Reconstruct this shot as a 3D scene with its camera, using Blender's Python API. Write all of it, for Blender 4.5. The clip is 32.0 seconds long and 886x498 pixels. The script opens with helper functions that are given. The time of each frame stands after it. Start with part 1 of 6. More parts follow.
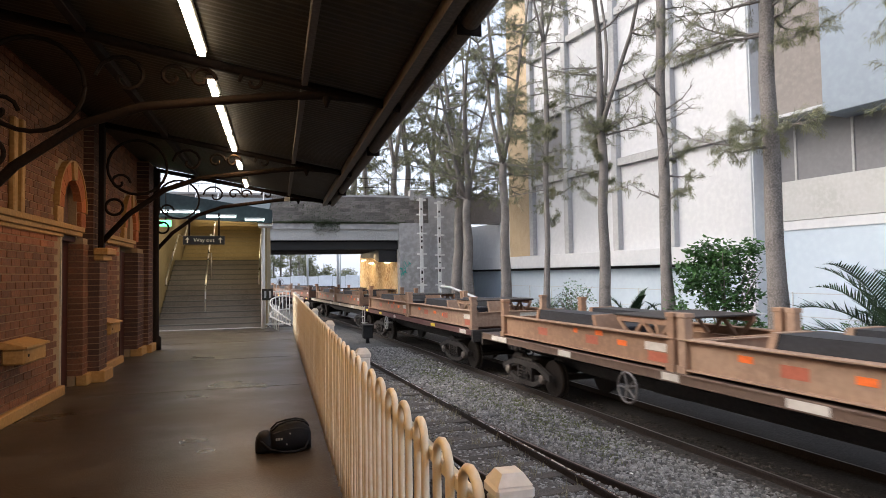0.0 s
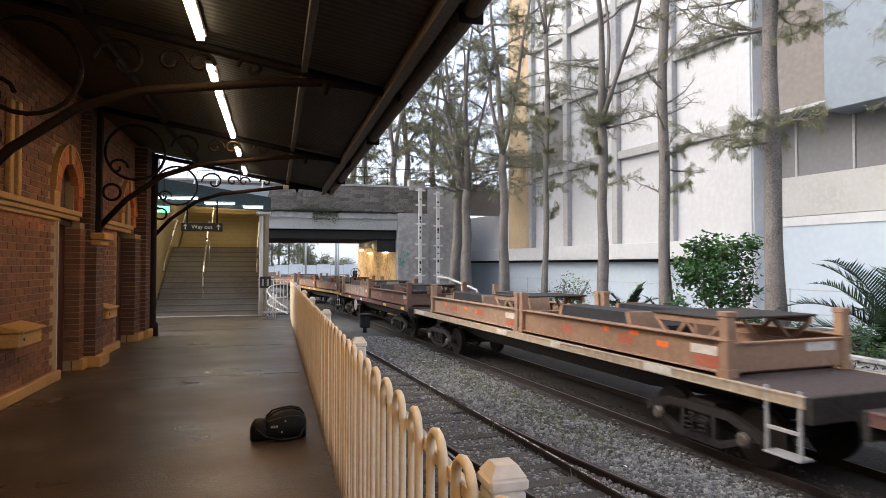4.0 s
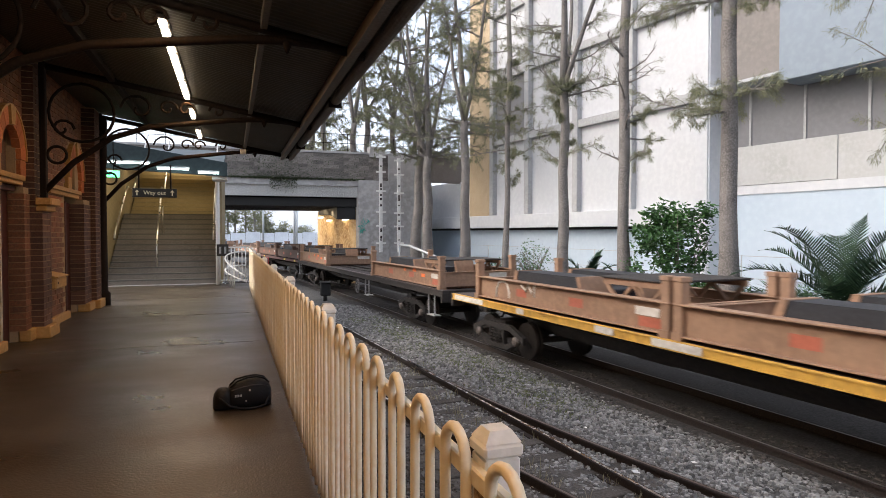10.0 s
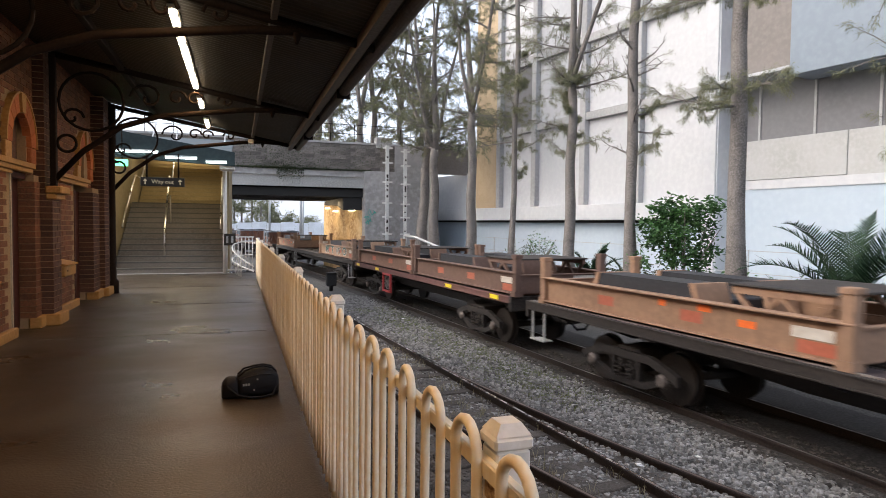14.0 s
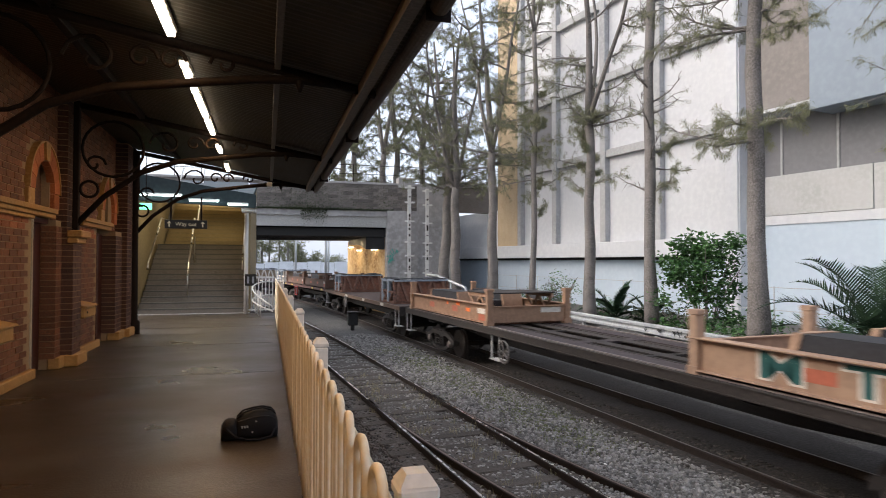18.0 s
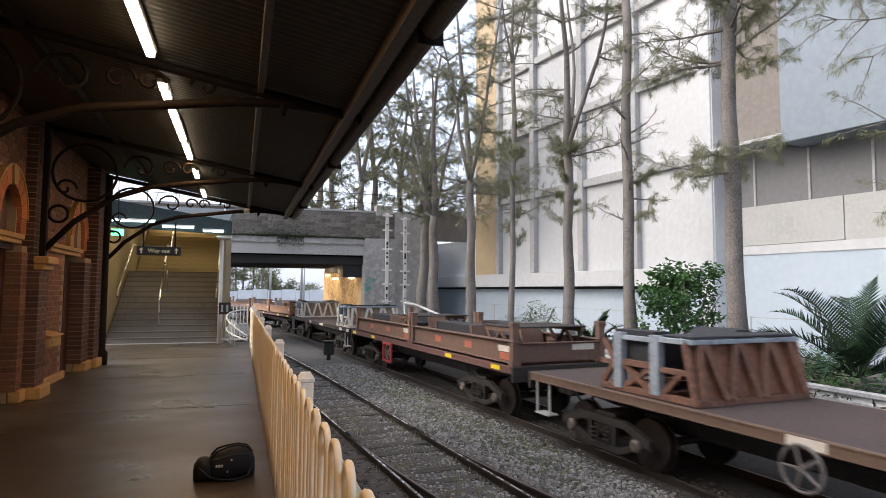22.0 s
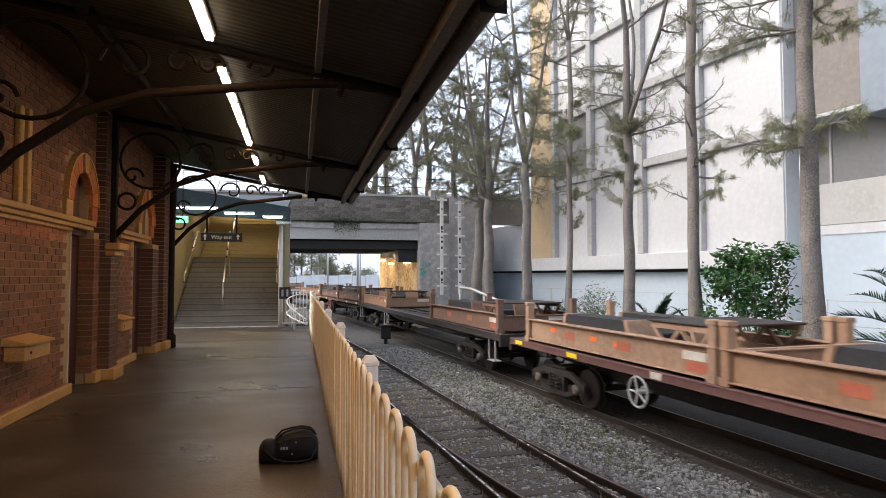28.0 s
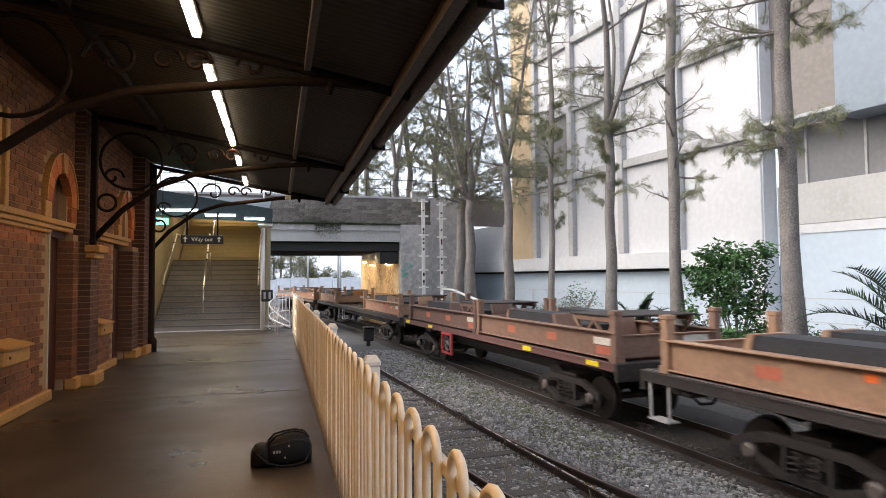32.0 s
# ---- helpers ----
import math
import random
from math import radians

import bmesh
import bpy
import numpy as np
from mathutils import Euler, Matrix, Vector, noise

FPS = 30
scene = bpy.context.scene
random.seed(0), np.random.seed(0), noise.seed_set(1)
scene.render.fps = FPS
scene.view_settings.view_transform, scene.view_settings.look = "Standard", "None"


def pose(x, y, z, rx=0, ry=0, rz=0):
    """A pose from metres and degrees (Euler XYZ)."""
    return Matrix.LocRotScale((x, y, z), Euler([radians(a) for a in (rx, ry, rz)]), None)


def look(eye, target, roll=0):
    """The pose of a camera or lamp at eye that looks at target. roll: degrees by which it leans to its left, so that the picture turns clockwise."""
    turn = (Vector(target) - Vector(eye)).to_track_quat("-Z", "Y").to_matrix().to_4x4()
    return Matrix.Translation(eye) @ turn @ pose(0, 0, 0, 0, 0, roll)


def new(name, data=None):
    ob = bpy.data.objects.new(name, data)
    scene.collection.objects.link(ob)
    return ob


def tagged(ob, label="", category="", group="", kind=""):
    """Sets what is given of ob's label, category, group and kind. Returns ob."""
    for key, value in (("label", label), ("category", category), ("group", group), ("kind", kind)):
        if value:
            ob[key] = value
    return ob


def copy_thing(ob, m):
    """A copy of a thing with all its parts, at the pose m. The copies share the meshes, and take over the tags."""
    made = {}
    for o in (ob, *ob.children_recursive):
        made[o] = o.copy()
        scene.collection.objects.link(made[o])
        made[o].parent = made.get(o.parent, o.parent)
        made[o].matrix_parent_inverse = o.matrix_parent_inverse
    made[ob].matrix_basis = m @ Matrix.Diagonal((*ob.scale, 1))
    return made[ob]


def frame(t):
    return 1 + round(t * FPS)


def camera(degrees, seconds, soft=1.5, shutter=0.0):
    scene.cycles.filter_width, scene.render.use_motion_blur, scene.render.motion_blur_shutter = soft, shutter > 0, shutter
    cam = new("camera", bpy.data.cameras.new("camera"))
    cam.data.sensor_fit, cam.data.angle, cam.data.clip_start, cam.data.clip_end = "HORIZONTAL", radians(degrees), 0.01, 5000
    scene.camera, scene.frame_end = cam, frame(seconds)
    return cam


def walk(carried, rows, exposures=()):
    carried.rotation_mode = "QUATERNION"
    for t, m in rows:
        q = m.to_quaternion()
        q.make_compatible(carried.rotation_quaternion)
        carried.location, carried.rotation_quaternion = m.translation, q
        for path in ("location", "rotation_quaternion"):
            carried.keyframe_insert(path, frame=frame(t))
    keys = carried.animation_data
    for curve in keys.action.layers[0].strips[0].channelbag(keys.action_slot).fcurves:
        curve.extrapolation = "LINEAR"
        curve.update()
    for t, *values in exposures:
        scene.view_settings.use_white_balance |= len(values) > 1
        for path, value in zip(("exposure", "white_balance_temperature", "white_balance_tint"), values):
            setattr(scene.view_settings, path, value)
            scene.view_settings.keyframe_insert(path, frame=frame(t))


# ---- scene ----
cam = camera(72.0, 32.0, 0.75, 0.4)
PATH = [
    (0, (0.125, 0.117, 1.515), (0.65, 2.045, 1.598), -0.9),
    (0.5, (0.121, 0.126, 1.506), (0.652, 2.052, 1.599), -0.1),
    (1, (0.112, 0.133, 1.504), (0.668, 2.053, 1.574), -0.5),
    (1.5, (0.107, 0.142, 1.507), (0.652, 2.065, 1.582), -0.2),
    (2, (0.108, 0.143, 1.504), (0.643, 2.069, 1.58), -0.3),
    (2.5, (0.1, 0.14, 1.505), (0.635, 2.066, 1.553), -0.1),
    (3, (0.1, 0.133, 1.505), (0.656, 2.054, 1.54), 0.2),
    (3.5, (0.111, 0.129, 1.511), (0.637, 2.058, 1.568), 0.1),
    (5.5, (0.191, 0.196, 1.503), (0.743, 2.118, 1.534), -0.4),
    (6, (0.191, 0.211, 1.497), (0.712, 2.142, 1.54), 0.7),
    (6.5, (0.185, 0.234, 1.488), (0.727, 2.159, 1.487), 1.1),
    (7, (0.167, 0.219, 1.5), (0.759, 2.129, 1.471), 1.3),
    (7.5, (0.136, 0.238, 1.488), (0.775, 2.132, 1.437), 1.0),
    (8, (0.109, 0.232, 1.491), (0.772, 2.118, 1.427), 1.0),
    (8.5, (0.086, 0.212, 1.497), (0.753, 2.097, 1.435), 0.6),
    (9, (0.088, 0.199, 1.497), (0.75, 2.084, 1.421), -0.2),
    (9.5, (0.086, 0.197, 1.499), (0.765, 2.077, 1.44), -0.6),
    (10, (0.092, 0.226, 1.491), (0.747, 2.114, 1.439), -0.0),
    (10.5, (0.086, 0.218, 1.497), (0.712, 2.116, 1.418), -0.0),
    (11, (0.085, 0.233, 1.495), (0.706, 2.131, 1.398), -0.8),
    (11.5, (0.08, 0.242, 1.486), (0.724, 2.134, 1.412), 1.5),
    (12, (0.078, 0.235, 1.494), (0.788, 2.102, 1.398), 0.5),
    (12.5, (0.083, 0.239, 1.495), (0.771, 2.114, 1.392), 0.0),
    (13, (0.079, 0.235, 1.496), (0.768, 2.11, 1.388), 0.4),
    (13.5, (0.072, 0.22, 1.499), (0.753, 2.098, 1.403), 0.7),
    (14, (0.07, 0.214, 1.5), (0.708, 2.108, 1.42), 0.6),
    (14.5, (0.079, 0.215, 1.498), (0.664, 2.126, 1.414), -0.2),
    (15, (0.087, 0.2, 1.506), (0.648, 2.119, 1.456), -0.1),
    (15.5, (0.113, 0.219, 1.503), (0.667, 2.14, 1.548), 1.0),
    (17.5, (0.303, 0.078, 1.519), (0.904, 1.985, 1.565), 2.6),
    (18, (0.304, 0.115, 1.527), (0.859, 2.036, 1.571), 0.1),
    (18.5, (0.297, 0.151, 1.523), (0.821, 2.08, 1.592), -0.8),
    (19, (0.307, 0.162, 1.511), (0.844, 2.088, 1.558), -0.2),
    (19.5, (0.318, 0.152, 1.5), (0.877, 2.072, 1.548), 0.2),
    (20, (0.317, 0.171, 1.5), (0.875, 2.091, 1.543), 0.9),
    (20.5, (0.318, 0.205, 1.507), (0.873, 2.126, 1.546), 0.4),
    (21, (0.294, 0.214, 1.527), (0.909, 2.116, 1.595), -0.3),
    (21.5, (0.275, 0.28, 1.527), (0.904, 2.175, 1.645), -0.7),
    (22, (0.256, 0.297, 1.535), (0.884, 2.191, 1.672), 0.3),
    (22.5, (0.252, 0.305, 1.534), (0.861, 2.205, 1.665), 0.1),
    (23, (0.25, 0.307, 1.538), (0.822, 2.22, 1.652), -1.4),
    (23.5, (0.25, 0.317, 1.532), (0.816, 2.232, 1.641), -1.2),
    (24, (0.234, 0.3, 1.531), (0.816, 2.213, 1.604), -1.3),
    (24.5, (0.195, 0.33, 1.539), (0.769, 2.244, 1.636), -0.7),
    (25, (0.154, 0.373, 1.545), (0.717, 2.289, 1.645), -0.9),
    (25.5, (0.17, 0.413, 1.542), (0.739, 2.329, 1.598), -2.4),
    (26, (0.248, 0.391, 1.543), (0.729, 2.331, 1.614), -0.8),
    (26.5, (0.287, 0.379, 1.517), (0.725, 2.328, 1.596), -2.4),
    (28.5, (0.216, 0.505, 1.511), (0.68, 2.449, 1.599), 0.4),
    (29, (0.196, 0.516, 1.506), (0.673, 2.455, 1.608), -1.1),
    (29.5, (0.157, 0.53, 1.495), (0.628, 2.471, 1.59), 0.1),
    (30, (0.147, 0.552, 1.493), (0.648, 2.487, 1.571), 0.3),
    (30.5, (0.148, 0.537, 1.504), (0.671, 2.466, 1.589), -0.7),
    (31, (0.148, 0.533, 1.506), (0.66, 2.463, 1.618), -2.0),
    (31.5, (0.142, 0.565, 1.494), (0.683, 2.487, 1.604), -0.6),
    (32, (0.134, 0.545, 1.492), (0.658, 2.473, 1.584), -0.5),
]
walk(cam, [(t, look(e, g, r)) for t, e, g, r in PATH], [(0, 1.42), (5, 1.42), (10, 1.46), (13, 1.43), (16, 1.36), (18, 1.22), (20, 1.36), (26, 1.37), (29, 1.48), (32, 1.53)])

# ---- world and large lights ----
world = bpy.data.worlds.new("world")
scene.world = world
world.use_nodes = True
wn = world.node_tree
sky = wn.nodes.new("ShaderNodeTexSky")
sky.sky_type = "NISHITA"
sky.sun_disc = False
sky.sun_elevation = radians(38)
sky.sun_rotation = radians(-78)
sky.air_density, sky.dust_density, sky.ozone_density = 1.0, 6.0, 1.0
haze = wn.nodes.new("ShaderNodeMixRGB")
haze.inputs["Fac"].default_value = 0.55
haze.inputs["Color2"].default_value = (4.05, 4.4, 5.2, 1.0)
wn.links.new(sky.outputs["Color"], haze.inputs["Color1"])
wn.links.new(haze.outputs["Color"], wn.nodes["Background"].inputs["Color"])
wn.nodes["Background"].inputs["Strength"].default_value = 0.15
sun_data = bpy.data.lights.new("sun", "SUN")
sun_data.energy, sun_data.angle, sun_data.color = 0.38, radians(35), (0.93, 0.96, 1.0)
sun = new("sun", sun_data)
sun.matrix_world = look((0, 0, 0), (0.72, -0.15, -0.62))


# ---- materials ----
def surf(name, c1, c2=None, c3=None, rough=0.75, metal=0.0, big=0.8, fine=18.0, bump=0.15, spec=0.4, rand=0.0, blotch=0.5, island=False):
    """Two scales of noise over a base colour, with fine relief and an uneven gloss."""
    m = bpy.data.materials.new(name)
    m.use_nodes = True
    t = m.node_tree
    n, l = t.nodes, t.links
    b = n["Principled BSDF"]
    c2 = c2 or tuple(v * 0.8 for v in c1)
    c3 = c3 or tuple(min(1, v * 1.12) for v in c1)
    co = n.new("ShaderNodeTexCoord")
    n1 = n.new("ShaderNodeTexNoise")
    n1.inputs["Scale"].default_value, n1.inputs["Detail"].default_value = big, 6
    n2 = n.new("ShaderNodeTexNoise")
    n2.inputs["Scale"].default_value, n2.inputs["Detail"].default_value = fine, 8
    for q in (n1, n2):
        l.new(co.outputs["Object"], q.inputs["Vector"])
    r1 = n.new("ShaderNodeValToRGB")
    r1.color_ramp.elements[0].position, r1.color_ramp.elements[1].position = 0.5 - blotch * 0.3, 0.5 + blotch * 0.3
    r1.color_ramp.elements[0].color, r1.color_ramp.elements[1].color = (*c2, 1), (*c1, 1)
    l.new(n1.outputs["Fac"], r1.inputs["Fac"])
    mx = n.new("ShaderNodeMixRGB")
    r2 = n.new("ShaderNodeValToRGB")
    r2.color_ramp.elements[0].position, r2.color_ramp.elements[1].position = 0.42, 0.72
    l.new(n2.outputs["Fac"], r2.inputs["Fac"])
    l.new(r2.outputs["Color"], mx.inputs["Fac"])
    l.new(r1.outputs["Color"], mx.inputs["Color1"])
    mx.inputs["Color2"].default_value = (*c3, 1)
    out = mx.outputs["Color"]
    if rand:
        hs = n.new("ShaderNodeHueSaturation")
        src = n.new("ShaderNodeNewGeometry").outputs["Random Per Island"] if island else n.new("ShaderNodeObjectInfo").outputs["Random"]
        mr = n.new("ShaderNodeMapRange")
        mr.inputs["To Min"].default_value, mr.inputs["To Max"].default_value = 1 - rand, 1 + rand
        l.new(src, mr.inputs["Value"])
        l.new(mr.outputs["Result"], hs.inputs["Value"])
        l.new(out, hs.inputs["Color"])
        out = hs.outputs["Color"]
    l.new(out, b.inputs["Base Color"])
    rr = n.new("ShaderNodeMapRange")
    rr.inputs["To Min"].default_value, rr.inputs["To Max"].default_value = max(0.05, rough - 0.12), min(1, rough + 0.12)
    l.new(n1.outputs["Fac"], rr.inputs["Value"])
    l.new(rr.outputs["Result"], b.inputs["Roughness"])
    b.inputs["Metallic"].default_value = metal
    b.inputs["Specular IOR Level"].default_value = spec
    if bump:
        bp = n.new("ShaderNodeBump")
        bp.inputs["Strength"].default_value, bp.inputs["Distance"].default_value = bump, 0.02
        l.new(n2.outputs["Fac"], bp.inputs["Height"])
        l.new(bp.outputs["Normal"], b.inputs["Normal"])
    return m


def glow(name, colour, strength):
    m = bpy.data.materials.new(name)
    m.use_nodes = True
    b = m.node_tree.nodes["Principled BSDF"]
    b.inputs["Base Color"].default_value = (*colour, 1)
    b.inputs["Emission Color"].default_value = (*colour, 1)
    b.inputs["Emission Strength"].default_value = strength
    return m




def asphalt(name):
    """Worn platform asphalt: damp dark patches, scuffs drawn out across the platform, and an uneven sheen."""
    m = surf(name, (0.05, 0.036, 0.025), (0.026, 0.019, 0.014), (0.07, 0.052, 0.038), rough=0.38, big=0.6, fine=60, bump=0.2, blotch=0.8, spec=0.3)
    n, l = m.node_tree.nodes, m.node_tree.links
    b = n["Principled BSDF"]
    base = b.inputs["Base Color"].links[0].from_socket
    co, mp, nz = n.new("ShaderNodeTexCoord"), n.new("ShaderNodeMapping"), n.new("ShaderNodeTexNoise")
    mp.inputs["Scale"].default_value = (0.75, 1.15, 1.0)
    nz.inputs["Scale"].default_value, nz.inputs["Detail"].default_value, nz.inputs["Roughness"].default_value = 0.8, 5, 0.55
    l.new(co.outputs["Object"], mp.inputs["Vector"])
    l.new(mp.outputs["Vector"], nz.inputs["Vector"])
    r = n.new("ShaderNodeValToRGB")
    r.color_ramp.elements[0].position, r.color_ramp.elements[1].position = 0.50, 0.74
    l.new(nz.outputs["Fac"], r.inputs["Fac"])
    mx = n.new("ShaderNodeMixRGB")
    mx.inputs["Color2"].default_value = (0.085, 0.066, 0.049, 1)
    l.new(r.outputs["Color"], mx.inputs["Fac"])
    l.new(base, mx.inputs["Color1"])
    l.new(mx.outputs["Color"], b.inputs["Base Color"])
    rr = n.new("ShaderNodeMapRange")
    rr.inputs["From Min"].default_value, rr.inputs["From Max"].default_value = 0.35, 0.68
    rr.inputs["To Min"].default_value, rr.inputs["To Max"].default_value = 0.27, 0.5
    l.new(nz.outputs["Fac"], rr.inputs["Value"])
    l.new(rr.outputs["Result"], b.inputs["Roughness"])
    return m


ASPHALT = asphalt("asphalt")
CONCRETE = surf("concrete", (0.48, 0.465, 0.44), (0.32, 0.31, 0.29), (0.55, 0.54, 0.51), rough=0.85, big=0.6, fine=14, blotch=0.9)
PIER = surf("stained_concrete", (0.45, 0.43, 0.415), (0.28, 0.27, 0.255), (0.49, 0.47, 0.455), rough=0.9, big=0.45, fine=4, blotch=0.9)
ABUT = surf("painted_abutment", (0.74, 0.52, 0.26), (0.36, 0.19, 0.08), (0.82, 0.64, 0.38), rough=0.85, big=0.9, fine=6, blotch=0.5)
DARKSTEEL = surf("dark_girder", (0.02, 0.019, 0.018), rough=0.7, fine=20)
IVY_BRICK = surf("dark_parapet_brick", (0.21, 0.183, 0.167), (0.12, 0.108, 0.094), (0.25, 0.222, 0.2), rough=0.95, big=1.2, fine=12, bump=0.3, blotch=0.9, rand=0.3)
BRICK = surf("brown_brick", (0.185, 0.072, 0.032), (0.11, 0.043, 0.02), (0.25, 0.10, 0.043), rough=0.8, big=3, fine=40, rand=0.28, bump=0.3)
REDBRICK = surf("orange_red_brick", (0.42, 0.13, 0.045), (0.32, 0.09, 0.035), (0.5, 0.18, 0.07), rough=0.8, big=3, fine=40, rand=0.2, bump=0.3)
DARKBRICK = surf("dark_brown_brick", (0.085, 0.045, 0.03), (0.06, 0.03, 0.022), (0.12, 0.06, 0.04), rough=0.75, big=3, fine=40, rand=0.25, bump=0.3)
MORTAR = surf("mortar", (0.34, 0.235, 0.135), rough=0.95, big=4, fine=60, bump=0.3)
SANDTRIM = surf("ochre_painted_trim", (0.42, 0.23, 0.07), (0.32, 0.17, 0.05), (0.48, 0.28, 0.10), rough=0.6, big=2, fine=25, bump=0.12)
DOORPAINT = surf("dark_red_door_paint", (0.055, 0.014, 0.010), rough=0.45, big=3, fine=30, bump=0.06)
DOORWHITE = surf("cream_frame_paint", (0.5, 0.44, 0.34), rough=0.5, fine=30, bump=0.05)
IRON = surf("dark_brown_ironwork", (0.012, 0.007, 0.0055), (0.008, 0.005, 0.004), (0.017, 0.010, 0.007), rough=0.75, big=4, fine=40, bump=0.1, spec=0.15)
GUTTER = surf("brown_gutter", (0.10, 0.085, 0.065), (0.07, 0.06, 0.05), (0.13, 0.11, 0.09), rough=0.6, big=3, fine=30)
CREAM = surf("cream_fence_paint", (0.88, 0.78, 0.60), (0.80, 0.67, 0.47), (0.90, 0.82, 0.67), rough=0.42, big=2.5, fine=35, bump=0.08)
WHITE = surf("white_paint", (0.78, 0.76, 0.72), (0.66, 0.64, 0.6), (0.82, 0.8, 0.77), rough=0.5, big=4, fine=40, bump=0.08)
FACADE = surf("white_facade", (0.60, 0.61, 0.625), (0.55, 0.56, 0.58), (0.625, 0.635, 0.645), rough=0.75, big=0.35, fine=5, bump=0.03, blotch=0.9)
FRAMEGREY = surf("grey_facade_frame", (0.43, 0.43, 0.43), (0.36, 0.36, 0.36), (0.47, 0.47, 0.47), rough=0.75, big=0.6, fine=8, bump=0.05)
BLUEWALL = surf("pale_blue_wall", (0.50, 0.585, 0.665), (0.465, 0.55, 0.635), (0.52, 0.605, 0.68), rough=0.75, big=0.4, fine=5, bump=0.03, blotch=0.9)
UPPERBLUE = surf("grey_blue_wall", (0.265, 0.31, 0.36), (0.24, 0.283, 0.33), (0.28, 0.327, 0.375), rough=0.75, big=0.4, fine=5, bump=0.03, blotch=0.9)
TAUPE = surf("taupe_cladding", (0.235, 0.21, 0.195), (0.2, 0.18, 0.168), (0.255, 0.23, 0.212), rough=0.7, big=0.5, fine=6, bump=0.03)
GREYBAND = surf("grey_cladding", (0.19, 0.19, 0.20), (0.17, 0.17, 0.18), (0.20, 0.20, 0.21), rough=0.6, big=0.5, fine=6, bump=0.03)
MOSSWALL = surf("mossy_concrete", (0.50, 0.50, 0.495), (0.42, 0.425, 0.405), (0.515, 0.515, 0.51), rough=0.85, big=0.9, fine=8, blotch=0.8)
OCHREBRICK = surf("yellow_brick", (0.50, 0.39, 0.25), (0.42, 0.31, 0.19), (0.57, 0.46, 0.32), rough=0.85, big=1.5, fine=15, bump=0.2)
BALLAST = surf("ballast", (0.095, 0.09, 0.084), (0.055, 0.052, 0.048), (0.15, 0.143, 0.134), rough=0.95, big=1.1, fine=22, bump=0.9, blotch=0.9)
STONES = surf("ballast_stones", (0.215, 0.205, 0.192), (0.125, 0.12, 0.112), (0.305, 0.293, 0.275), rough=0.95, big=8, fine=40, bump=0.3, rand=0.6, island=True)
DARKSTONES = surf("fouled_stones", (0.075, 0.066, 0.058), (0.045, 0.04, 0.036), (0.11, 0.097, 0.086), rough=0.95, big=8, fine=40, bump=0.3, rand=0.55, island=True)
SLEEPER = surf("weathered_sleeper", (0.075, 0.062, 0.052), (0.045, 0.04, 0.035), (0.11, 0.095, 0.08), rough=0.95, big=3, fine=30, bump=0.5, rand=0.2)
RAILSIDE = surf("rusty_rail", (0.032, 0.023, 0.019), (0.02, 0.015, 0.013), (0.05, 0.034, 0.027), rough=0.75, big=4, fine=40, metal=0.2)
RAILTOP = surf("polished_rail_head", (0.82, 0.80, 0.78), (0.68, 0.66, 0.64), (0.85, 0.84, 0.82), rough=0.27, big=6, fine=60, metal=1.0, bump=0.03)
# Head colour lowered to carry the dark reflection of the train's underside.
RAILGOODS = surf("goods_head_dark_reflection", (0.26, 0.235, 0.22), (0.16, 0.14, 0.13), (0.32, 0.30, 0.28), rough=0.38, big=6, fine=60, metal=0.9, bump=0.04)
RAILDULL = surf("dull_rail_head", (0.17, 0.125, 0.10), (0.12, 0.085, 0.065), (0.22, 0.17, 0.14), rough=0.5, big=6, fine=60, metal=0.6, bump=0.05)
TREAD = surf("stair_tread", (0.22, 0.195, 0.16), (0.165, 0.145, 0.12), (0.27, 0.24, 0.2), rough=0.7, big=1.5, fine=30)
# Yellow lamplight on the upper flight and its walls is put into these colours.
STEPYELLOWLIT = surf("yellow_lit_upper_stair", (0.34, 0.26, 0.13), (0.28, 0.21, 0.1), (0.38, 0.3, 0.16), rough=0.7, big=1.5, fine=30)
STAIRWALL = surf("yellow_lit_stair_wall", (0.30, 0.235, 0.13), (0.24, 0.185, 0.1), (0.34, 0.27, 0.15), rough=0.7, big=0.8, fine=10, bump=0.05)
STEELRAIL = surf("brushed_handrail", (0.6, 0.57, 0.52), rough=0.3, metal=1.0, big=4, fine=60, bump=0.03)
BLACKSIGN = surf("black_sign", (0.02, 0.019, 0.016), rough=0.4, bump=0.02)
SIGNTEXT = surf("sign_lettering", (0.75, 0.66, 0.42), rough=0.5, bump=0.02)
BAGCLOTH = surf("black_nylon", (0.009, 0.009, 0.012), (0.006, 0.006, 0.008), (0.012, 0.012, 0.015), rough=0.55, big=6, fine=120, bump=0.25, spec=0.2)
RUBBER_TRIM = surf("black_zip_tape", (0.018, 0.018, 0.02), rough=0.35, bump=0.05)
BAGMARK = surf("grey_bag_print", (0.35, 0.36, 0.36), rough=0.5, bump=0.02)
TUBE = glow("lamp_tube", (1.0, 0.86, 0.66), 4.5)
TUBECOOL = glow("cool_lamp_tube", (0.75, 0.95, 0.92), 3.5)
GREENLAMP = glow("green_lamp", (0.1, 1.0, 0.35), 2.0)
# Dark sheet whose teal cast from the cool tubes is mixed into the colour.
TEALLIT = surf("teal_lit_soffit", (0.018, 0.032, 0.034), (0.012, 0.022, 0.024), (0.025, 0.042, 0.044), rough=0.6, big=1, fine=10, bump=0.04)


